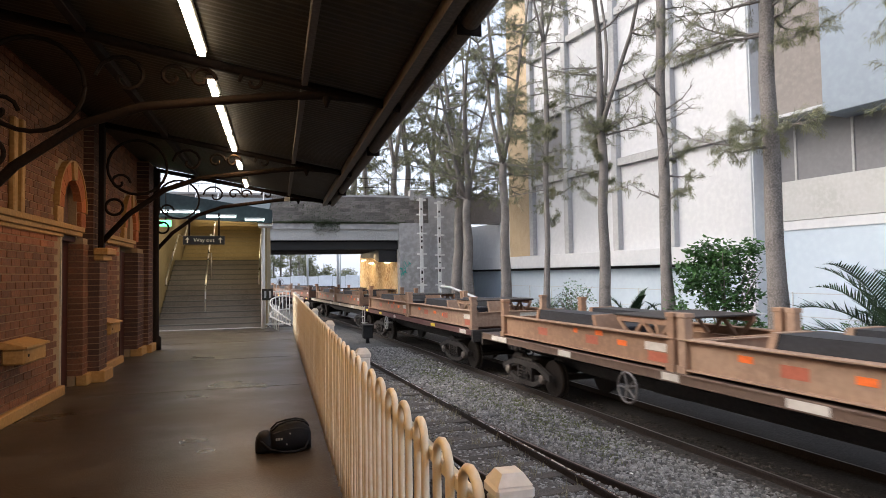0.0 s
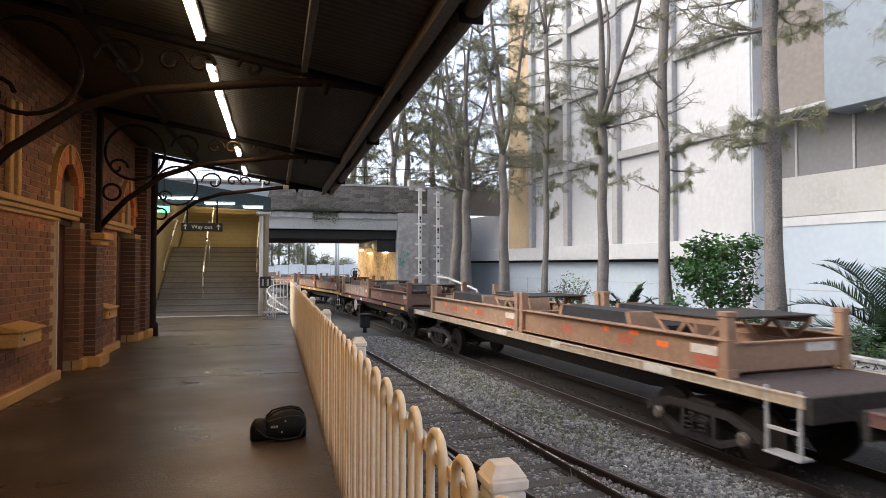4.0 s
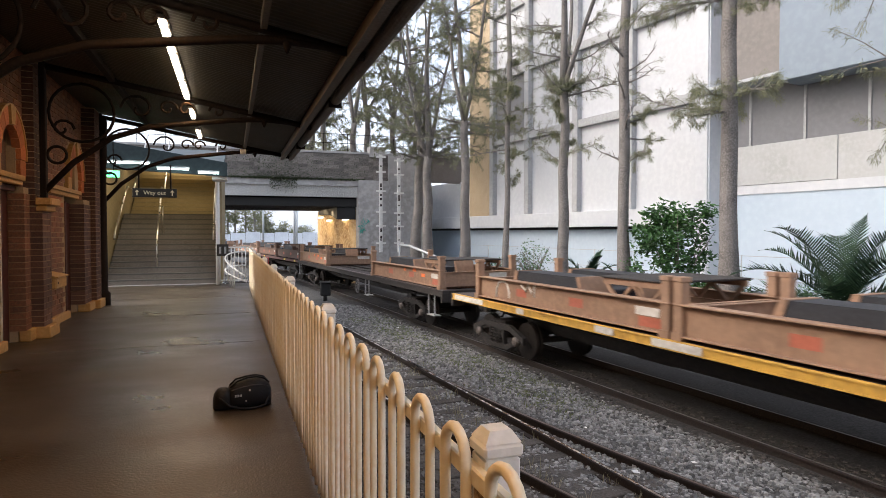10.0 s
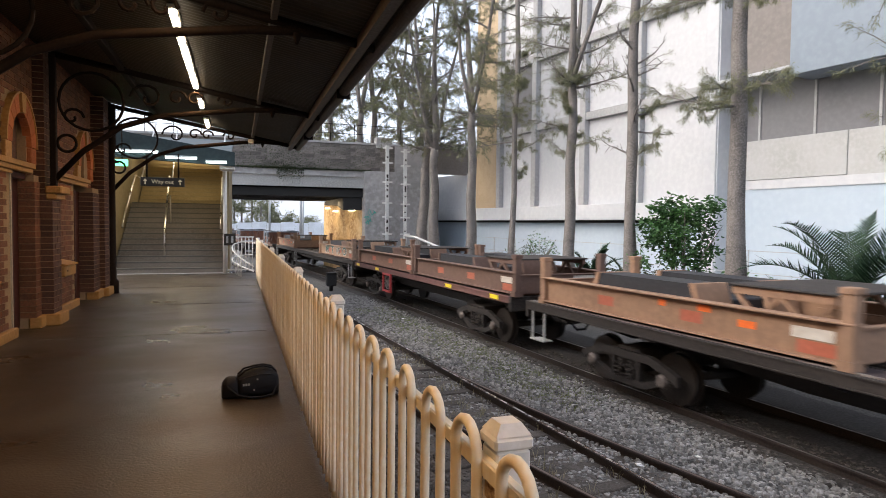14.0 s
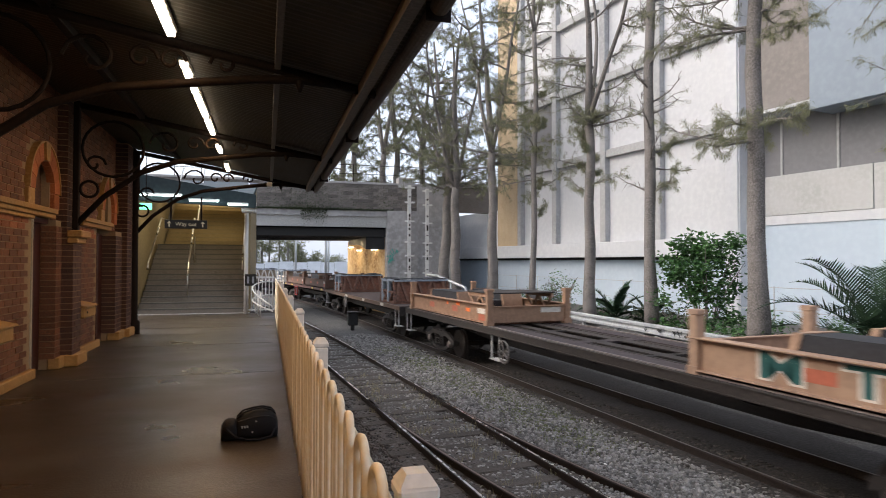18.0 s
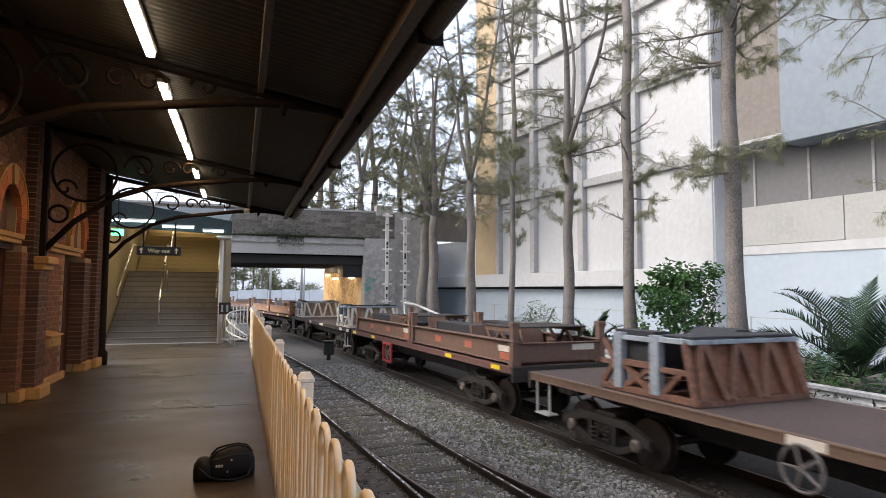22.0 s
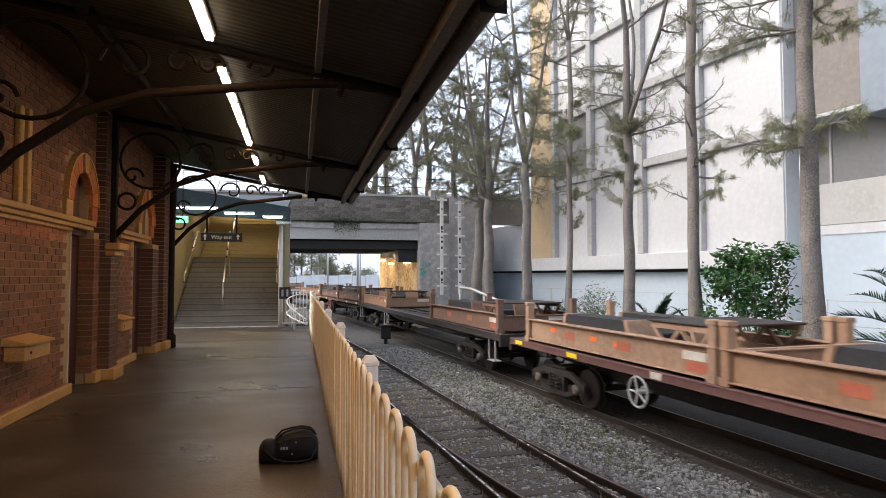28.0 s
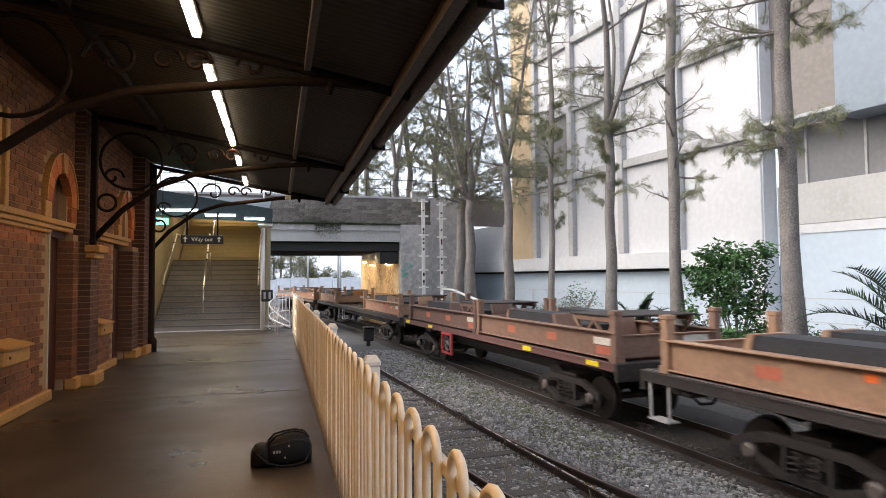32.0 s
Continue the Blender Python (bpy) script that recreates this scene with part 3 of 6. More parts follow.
# door and recess
d1 = solid("door_1", DOORPAINT, [(-2.81, -2.765, DOOR[0] + 0.08, DOOR[1] + 0.36, 0.02, 2.05)], "dark red panelled station door", "door", "structure")
for z0, z1 in ((0.2, 0.9), (1.05, 1.9)):
    solid("panel", DOORPAINT, [(-2.765, -2.752, DOOR[0] + 0.16, DOOR[1] + 0.28, z0, z1)], parent=d1, bevel=0.006)
solid("door_frame", DOORWHITE, [(-2.78, -2.655, DOOR[0] + 0.0, DOOR[0] + 0.035, 0.0, 2.1)], parent=d1, label="cream door frame")
solid("lintel", DOORPAINT, [(-2.87, -2.68, DOOR[0], DOOR[1] + 0.38, 2.06, 2.13)], parent=d1)
solid("jamb", DOORPAINT, [(-2.76, -2.7, DOOR[0] + 0.04, DOOR[0] + 0.09, 0.0, 2.06)], parent=d1, label="dark red door jamb")
d2 = solid("door_2", DOORPAINT, [(-2.81, -2.765, WIN[0], WIN[1], 0.02, 2.05)], "dark red station door beside the column", "door", "structure")
solid("door_frame", DOORPAINT, [(-2.76, WALL_X + 0.005, WIN[0] - 0.002, WIN[0] + 0.07, 0.0, 2.05)], parent=d2, bevel=0.005)

# vent boxes
for y0 in (10.95, 7.5):
    ob = thing("letter_box", "ochre painted stone vent box on the wall", "box", pose(WALL_X, y0, 0.63), "vent boxes on the wall")
    bm = bmesh.new()
    box(bm, 0.0, 0.22, 0, 0.62, 0, 0.17, 0.02)
    part("body", bm, SANDTRIM, ob)
    bm = bmesh.new()
    prism(bm, [(0.0, 0.17), (0.25, 0.17), (0.25, 0.19), (0.0, 0.25)], -0.03, 0.65)
    part("lid", bm, SANDTRIM, ob)
    bm = bmesh.new()
    cyl(bm, (0.22, 0.1, 0.09), (0.225, 0.1, 0.09), 0.018, 8)
    part("stud", bm, IRON, ob)


# ---- canopy ----
def soffit_z(x):
    return 3.22 + (1.55 - x) * 0.182


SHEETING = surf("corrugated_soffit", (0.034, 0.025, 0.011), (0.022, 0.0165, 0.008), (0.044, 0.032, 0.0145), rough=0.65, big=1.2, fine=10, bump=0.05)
bm = bmesh.new()
k, rows = 0, []
while True:
    y = -14 + 0.045 * k
    if y > 14.75:
        break
    dz = 0.006 if k % 2 else 0.0
    rows.append([bm.verts.new((x, y, soffit_z(x) + 0.03 + dz)) for x in (WALL_X, 1.36)])
    k += 1
for a, b in zip(rows, rows[1:]):
    bm.faces.new((a[0], a[1], b[1], b[0]))
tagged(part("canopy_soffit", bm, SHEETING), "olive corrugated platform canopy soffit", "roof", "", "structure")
bm = bmesh.new()
prism(bm, [(WALL_X, soffit_z(WALL_X) + 0.06), (1.36, soffit_z(1.36) + 0.06), (1.36, soffit_z(1.36) + 0.1), (WALL_X, soffit_z(WALL_X) + 0.1)], -14, 14.75)
tagged(part("canopy_roof", bm, GUTTER), "sheet roof over the platform canopy", "roof", "", "structure")
solid("station_roof", GUTTER, [(-9, WALL_X, -14, 14.4, 5.2, 5.3)], "plain roof of the station building", "roof", "structure")

g = thing("gutter", "brown half-round gutter along the canopy edge", "gutter")
bm = bmesh.new()
ring = [(1.40 + 0.07 * math.cos(a), 3.24 + 0.07 * math.sin(a)) for a in (math.pi + math.pi * i / 8 for i in range(9))]
prism(bm, ring + [(1.40 + 0.06 * math.cos(a), 3.24 + 0.06 * math.sin(a)) for a in (2 * math.pi - math.pi * i / 8 for i in range(9))], -14, 14.8)
part("channel", bm, GUTTER, g)
bm = bmesh.new()
box(bm, 1.16, 1.25, -14, 14.75, 3.17, 3.285)
part("fascia_board", bm, GUTTER, g)
bm = bmesh.new()
for i in range(330):
    y = -1 + i * 0.048
    prism(bm, [(y, 3.3), (y + 0.024, 3.335), (y + 0.048, 3.3)], 1.34, 1.49, "x")
part("roof_sheet_edge", bm, GUTTER, g)
for y in (2.0, 4.0, 8.3, 12.5):
    bm = bmesh.new()
    box(bm, 1.31, 1.48, y, y + 0.02, 3.14, 3.26)
    part("gutter_bracket", bm, IRON, g)

for x, m, w in ((-1.55, IRON, 0.04), (0.39, GUTTER, 0.03)):
    for y0, y1 in ((-14, 1.9), (2.0, 6.1), (6.2, 10.35), (10.45, 14.45)):
        bm = bmesh.new()
        box(bm, x - w, x + w, y0, y1, soffit_z(x) - 0.07, soffit_z(x) + 0.02, 0.005)
        tagged(part("purlin", bm, m), "timber purlin under the canopy soffit", "beam", "canopy purlins")


def truss(y):
    ob = thing("canopy_truss", "dark iron canopy bracket with scrolls, ring and pendant", "bracket", pose(0, y, 0), "iron canopy brackets")
    bm = bmesh.new()
    tube(bm, [(-2.42, 0, 3.88), (-1.62, 0, 3.74), (-0.34, 0, 3.51), (0.72, 0, 3.325), (1.34, 0, 3.21)], 0.045, 6)
    part("top_chord", bm, IRON, ob)
    bm = bmesh.new()
    tube(bm, [(-2.44, 0, 2.08), (-2.07, 0, 2.51), (-1.56, 0, 2.9), (-1.05, 0, 3.09), (-0.34, 0, 3.19), (0.18, 0, 3.265), (0.6, 0, 3.295), (0.95, 0, 3.275)], 0.045, 6)
    part("curved_brace", bm, IRON, ob)
    bm = bmesh.new()
    box(bm, -2.48, -2.40, -0.05, 0.05, 1.98, 3.95, 0.01)
    part("wall_plate", bm, IRON, ob)
    for cx, cz, r, nm in ((-1.95, 3.24, 0.42, "ring"), (-2.27, 2.62, 0.12, "scroll_ring")):
        bm = bmesh.new()
        tube(bm, [(cx + r * math.cos(a), 0, cz + r * math.sin(a)) for a in (2 * math.pi * i / 24 for i in range(25))], 0.021, 6)
        part(nm, bm, IRON, ob)
    for x0, z0, s, q in ((-0.55, 3.33, 1, 1.0), (-0.09, 3.33, -1, 1.0), (-1.2, 3.3, -1, 1.9), (-0.8, 3.33, 1, 1.1), (-2.2, 2.95, 1, 1.2)):
        bm = bmesh.new()
        tube(bm, [(x0 + s * q * (0.13 - 0.009 * i) * math.cos(0.55 * i), 0, z0 + 0.05 + q * (0.12 - 0.008 * i) * math.sin(0.55 * i)) for i in range(13)], 0.02, 5)
        part("scroll", bm, IRON, ob)
    bm = bmesh.new()
    tube(bm, [(0.6, 0, 3.32), (0.6, 0, 3.27), (0.6, 0, 3.22), (0.6, 0, 3.175)], 0.02, 8, True, [0.02, 0.05, 0.03, 0.012])
    part("pendant", bm, IRON, ob)
    return ob


first = truss(1.95)
for y in (6.15, 10.38, 14.45, -2.2):
    copy_thing(first, pose(0, y, 0))

LX, LZ = -0.53, 3.56
for y0, y1 in ((-4.9, -3.5), (-3.3, -1.9), (0.1, 1.5), (1.7, 3.1), (3.3, 4.6), (4.7, 5.98), (6.76, 6.94), (7.03, 7.3), (7.48, 7.94), (8.05, 9.18), (9.36, 10.55), (11.3, 12.05), (13.5, 14.6)):
    ob = thing("strip_light", "lit fluorescent strip light under the canopy", "lamp", pose(LX, (y0 + y1) / 2, LZ), "canopy strip lights")
    h = (y1 - y0) / 2
    bm = bmesh.new()
    box(bm, -0.05, 0.05, -h, h, 0.012, 0.06, 0.008)
    part("housing", bm, WHITE, ob)
    bm = bmesh.new()
    box(bm, -0.035, 0.035, -h + 0.01, h - 0.01, -0.03, 0.011, 0.008)
    part("tube", bm, TUBE, ob)
for yy, ln in ((-4.0, 5.0), (2.9, 6.0), (9.6, 4.0), (13.3, 2.0)):
    d = bpy.data.lights.new("strip_glow", "AREA")
    d.shape, d.size, d.size_y, d.energy, d.color = "RECTANGLE", 0.08, ln, 4.5 * ln, (1.0, 0.56, 0.23)
    new("strip_glow", d).matrix_world = pose(LX, yy, LZ - 0.06)

bm = bmesh.new()
tube(bm, [(-2.4, 14.4, 0), (-2.4, 14.4, 0.25), (-2.4, 14.4, 0.3), (-2.4, 14.4, 2.9), (-2.4, 14.4, 2.95), (-2.4, 14.4, 3.9)], 0.07, 12, True, [0.12, 0.12, 0.075, 0.065, 0.09, 0.09])
tagged(part("canopy_column", bm, IRON), "dark cast-iron canopy column on the platform", "column")
ob = thing("security_camera", "small pale camera box under the canopy end", "camera", pose(0.35, 14.3, 3.27))
bm = bmesh.new()
box(bm, -0.06, 0.06, -0.1, 0.1, -0.05, 0.04, 0.01)
part("case", bm, WHITE, ob)
bm = bmesh.new()
cyl(bm, (0, 0, 0.04), (0, 0, 0.16), 0.015, 6)
part("stem", bm, IRON, ob)


# ---- fence ----
def fence():
    ob = thing("platform_fence", "cream hairpin-topped steel platform fence with square posts", "fence", pose(FENCE_X, 0, 0))
    bm = bmesh.new()
    w = 0.06
    pts = [(0, -w, 0.06)] + [(0, -w, 0.3 * i) for i in (1, 2, 3)] + [(0, -w * math.cos(math.pi * i / 8), 1.018 + 0.06 * math.sin(math.pi * i / 8)) for i in range(9)] + [(0, w, 0.3 * i) for i in (3, 2, 1)] + [(0, w, 0.06)]
    tube(bm, pts, 0.0125, 8)
    hair = flush(bm, "hairpin", CREAM)
    for k in range(-9, 66):
        shared("hairpin", hair, ob, pose(-0.045, 1.189 + 0.2465 * k, 0, random.uniform(-0.4, 0.4), 0, random.uniform(-3, 3)))
    for z in (0.10, 0.995):
        bm = bmesh.new()
        box(bm, -0.035, -0.012, -2.5, 17.3, z - 0.02, z + 0.02, 0.004)
        part("rail", bm, CREAM, ob)
    bm = bmesh.new()
    box(bm, -0.039, 0.039, -0.039, 0.039, -0.0, 1.034, 0.005)
    post = flush(bm, "post", WHITE)
    bm = bmesh.new()
    box(bm, -0.044, 0.044, -0.044, 0.044, 1.035, 1.063, 0.006)
    vs = [bm.verts.new(p) for p in ((-0.04, -0.04, 1.064), (0.04, -0.04, 1.064), (0.04, 0.04, 1.064), (-0.04, 0.04, 1.064), (-0.024, -0.024, 1.088), (0.024, -0.024, 1.088), (0.024, 0.024, 1.088), (-0.024, 0.024, 1.088))]
    for q in ((4, 5, 6, 7), (0, 1, 5, 4), (1, 2, 6, 5), (2, 3, 7, 6), (3, 0, 4, 7)):
        bm.faces.new([vs[i] for i in q])
    cap = flush(bm, "post_cap", WHITE)
    bm = bmesh.new()
    box(bm, -0.037, -0.012, -0.078, -0.04, 0.90, 0.99, 0.008)
    box(bm, -0.05, -0.04, -0.07, 0.0, 0.93, 0.98, 0.004)
    bracket = flush(bm, "rail_bracket", surf("rust_bleed", (0.24, 0.11, 0.045), (0.62, 0.48, 0.3), (0.16, 0.06, 0.025), rough=0.85, big=14, fine=60, bump=0.4, blotch=0.4))
    for k in range(-1, 8):
        p = shared("post", post, ob, pose(0.024, 1.38 + 2.35 * k, 0))
        shared("post_cap", cap, p, pose(0, 0, 0))
        shared("rail_bracket", bracket, p, pose(0, 0, 0))
    return ob


fence()


# gate and return fence at the platform end
ob = thing("gate_fence", "white picket gate fence at the platform end", "fence", pose(0.1, 19.0, 0))
bm = bmesh.new()
cyl(bm, (0, 0, 0.08), (0, 0, 1.1), 0.014, 6)
pick = flush(bm, "picket", WHITE)
for i in range(9):
    shared("picket", pick, ob, pose(-0.42 + 0.1 * i, 0, 0))
for z in (0.12, 1.08):
    bm = bmesh.new()
    box(bm, -0.45, 0.42, -0.015, 0.015, z - 0.02, z + 0.02)
    part("rail", bm, WHITE, ob)
ob = thing("curved_handrail", "white curved ramp handrail beside the platform end", "handrail", pose(0.25, 18.2, 0))
for z in (0.55, 0.95):
    bm = bmesh.new()
    tube(bm, [(0.22 - 0.55 * math.sin(a), -0.7 + 1.6 * (a / 3.14), z * (0.25 + 0.75 * math.sin(a / 2 + 0.1))) for a in (3.14 * i / 12 for i in range(13))], 0.02, 8)
    part("rail", bm, WHITE, ob)
for i in range(4):
    bm = bmesh.new()
    cyl(bm, (-0.1 - 0.05 * i, -0.3 + 0.4 * i, 0), (-0.1 - 0.05 * i, -0.3 + 0.4 * i, 0.7), 0.015, 6)
    part("post", bm, WHITE, ob)
ob = thing("notice", "black notice plate with white pictograms on the gate", "sign", pose(-0.15, 18.95, 1.0))
bm = bmesh.new()
box(bm, -0.16, 0.16, -0.012, 0.0, -0.17, 0.17)
part("plate", bm, BLACKSIGN, ob)
for x in (-0.07, 0.07):
    bm = bmesh.new()
    box(bm, x - 0.03, x + 0.03, -0.015, -0.0125, -0.1, 0.1)
    part("pictogram", bm, BAGMARK, ob)


# ---- stairs ----
def stairs():
    ob = thing("staircase", "wide concrete station staircase with steel handrails", "stairs", pose(-1.79, 19.35, 0))
    z, y = 0.0, 0.0
    NOSE = surf("step_nosing", (0.13, 0.125, 0.11), rough=0.7)
    for k in range(30):
        if k == 13:
            y += 1.3
        bm = bmesh.new()
        box(bm, -1.46, 1.46, y, y + 0.30, 0 if k < 2 else z - 0.2, z + 0.164, 0.005)
        st = part("step", bm, TREAD if k < 13 else STEPYELLOWLIT, ob)
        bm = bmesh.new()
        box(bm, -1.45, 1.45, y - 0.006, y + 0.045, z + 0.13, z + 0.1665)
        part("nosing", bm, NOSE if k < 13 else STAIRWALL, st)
        z += 0.164
        y += 0.27
    for x, y0 in ((-1.36, 0.9), (0.0, 0.6), (1.36, 0.9)):
        bm = bmesh.new()
        s = 0.164 / 0.27
        b = 0.0 if x else -0.2
        tube(bm, [(x + b, y0, s * y0 + 0.75), (x + b, y0 + 0.1, s * y0 + 0.95), (x + 1.6 * b, 3.4, 13 * 0.164 + 0.9), (x + 1.8 * b, 4.8, 13 * 0.164 + 0.9), (x + 2.6 * b, 9.0, 13 * 0.164 + 0.9 + 4.2 * s)], 0.028, 8)
        part("handrail", bm, STEELRAIL, ob)
        if x == 0.0:
            for yy in (0.62, 2.4):
                bm = bmesh.new()
                cyl(bm, (x + b, yy, s * yy), (x + b, yy, s * yy + 0.9), 0.022, 8)
                part("post", bm, STEELRAIL, ob)
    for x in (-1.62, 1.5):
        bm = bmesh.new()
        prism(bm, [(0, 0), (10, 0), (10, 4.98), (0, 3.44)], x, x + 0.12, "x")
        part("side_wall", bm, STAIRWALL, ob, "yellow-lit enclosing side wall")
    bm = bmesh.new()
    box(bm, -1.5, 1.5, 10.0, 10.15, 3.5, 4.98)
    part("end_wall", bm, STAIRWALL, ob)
    bm = bmesh.new()
    box(bm, -1.5, 1.62, -0.05, 0.02, 0.0, 0.02)
    part("threshold", bm, WHITE, ob)
    return ob


stairs()
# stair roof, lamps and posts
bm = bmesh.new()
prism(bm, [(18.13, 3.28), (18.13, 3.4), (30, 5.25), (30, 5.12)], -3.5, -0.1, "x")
tagged(part("stair_roof", bm, TEALLIT), "teal-lit sheet roof over the stairs", "roof", "", "structure")
for x, m in ((-0.28, WHITE),):
    bm = bmesh.new()
    cyl(bm, (x, 19.0, 0), (x, 19.0, 3.3), 0.06, 12)
    tagged(part("downpipe", bm, m), "white round post beside the stairs", "post")
solid("gutter_box", WHITE, [(-0.4, 0.0, 18.1, 18.7, 2.95, 3.25)], "white gutter box at the stair roof corner", "gutter", bevel=0.02)
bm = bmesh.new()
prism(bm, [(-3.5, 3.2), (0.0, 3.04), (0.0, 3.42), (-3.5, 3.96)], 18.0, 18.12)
tagged(part("roof_end_beam", bm, TEALLIT), "teal-lit beam at the stair roof edge", "beam")
for x0, x1, y0, z in ((-3.0, -1.9, 18.6, 3.32), (-1.75, -0.95, 18.6, 3.2), (-0.75, -0.2, 18.6, 3.12)):
    ob = thing("stair_lamp", "cool white lit tube lamp under the stair roof", "lamp", pose((x0 + x1) / 2, 17.85, z), "stair roof lamps")
    h = (x1 - x0) / 2
    bm = bmesh.new()
    box(bm, -h, h, -0.04, 0.04, 0.012, 0.05, 0.006)
    box(bm, -h * 0.5, -h * 0.4, 0.04, 0.16, 0.0, 0.04)
    part("housing", bm, WHITE, ob)
    bm = bmesh.new()
    box(bm, -h + 0.02, h - 0.02, -0.03, 0.03, -0.03, 0.01, 0.006)
    part("tube", bm, TUBECOOL, ob)
for y0, z0, e in ((20.2, 3.46, 12), (23.4, 3.98, 11), (26.4, 4.42, 9)):
    d = bpy.data.lights.new("stair_glow", "AREA")
    d.shape, d.size, d.size_y, d.energy, d.color = "RECTANGLE", 2.2, 0.15, e, (1.0, 0.83, 0.55)
    new("stair_glow", d).matrix_world = pose(-1.79, y0, z0)
    ob = thing("stair_lamp", "warm tube lamp above the stair flight", "lamp", pose(-1.79, y0, z0 + 0.05), "stair roof lamps")
    bm = bmesh.new()
    box(bm, -1.1, 1.1, -0.05, 0.05, 0.0, 0.05)
    part("housing", bm, WHITE, ob)

ob = thing("way_out_sign", "black hanging sign reading Way out with two arrows", "sign", pose(-1.79, 17.8, 2.54))
bm = bmesh.new()
box(bm, -0.53, 0.53, -0.03, 0.03, -0.115, 0.115, 0.006)
part("board", bm, BLACKSIGN, ob)
t = new("lettering", text_mesh("Way out", 0.15))
t.data.materials.append(SIGNTEXT)
t.parent, t.matrix_basis = ob, pose(0, -0.034, 0, 90, 0, 0)
for x in (-0.42, 0.42):
    bm = bmesh.new()
    prism(bm, [(x - 0.014, -0.07), (x + 0.014, -0.07), (x + 0.014, 0.02), (x + 0.05, 0.02), (x, 0.08), (x - 0.05, 0.02), (x - 0.014, 0.02)], -0.036, -0.031)
    part("arrow", bm, SIGNTEXT, ob)
for x in (-0.38, 0.38):
    bm = bmesh.new()
    box(bm, x - 0.02, x + 0.02, -0.015, 0.015, 0.115, 0.75)
    box(bm, x - 0.02, x + 0.02, 0.016, 0.24, 0.66, 0.7)
    part("hanger", bm, IRON, ob)
ob = thing("exit_lamp", "small glowing green exit lamp by the column", "lamp", pose(-2.33, 15.2, 2.78))
bm = bmesh.new()
box(bm, -0.1, -0.05, -0.78, -0.03, -0.02, 0.02)
part("arm", bm, IRON, ob)
bm = bmesh.new()
box(bm, -0.13, 0.13, -0.03, 0.03, -0.08, 0.08, 0.01)
part("case", bm, WHITE, ob)
bm = bmesh.new()
box(bm, -0.12, 0.12, -0.036, -0.031, -0.07, 0.07)
part("lens", bm, GREENLAMP, ob)
bm = bmesh.new()
cyl(bm, (0, 0, 0.08), (0, 0, 0.9), 0.012, 6)
part("stem", bm, IRON, ob)


# ---- bag ----
def loft(bm, sections, m=22, wrinkle=0.006):
    """A soft body: (x, half depth, height) sections with flattened round outlines on the ground."""
    ring = []
    for i, (x, hd, h) in enumerate(sections):
        row = []
        for j in range(m):
            a = 2 * math.pi * j / m
            c, d = math.cos(a), math.sin(a)
            y = hd * math.copysign(abs(c) ** 0.62, c) * (1.0 - 0.16 * max(0.0, d))
            z = h / 2 + h / 2 * math.copysign(abs(d) ** 0.62, d)
            k = wrinkle * noise.noise((x * 22, y * 16 + 3, z * 18))
            row.append(bm.verts.new((x + k, y + k * (1 if c > 0 else -1) * 1.5, max(0.0, z + (k * 1.6 if d > -0.5 else 0)))))
        ring.append(row)
    for a, b in zip(ring, ring[1:]):
        for j in range(m):
            bm.faces.new((a[j], a[(j + 1) % m], b[(j + 1) % m], b[j])).smooth = True
    bm.faces.new(ring[0])
    bm.faces.new(ring[-1][::-1])


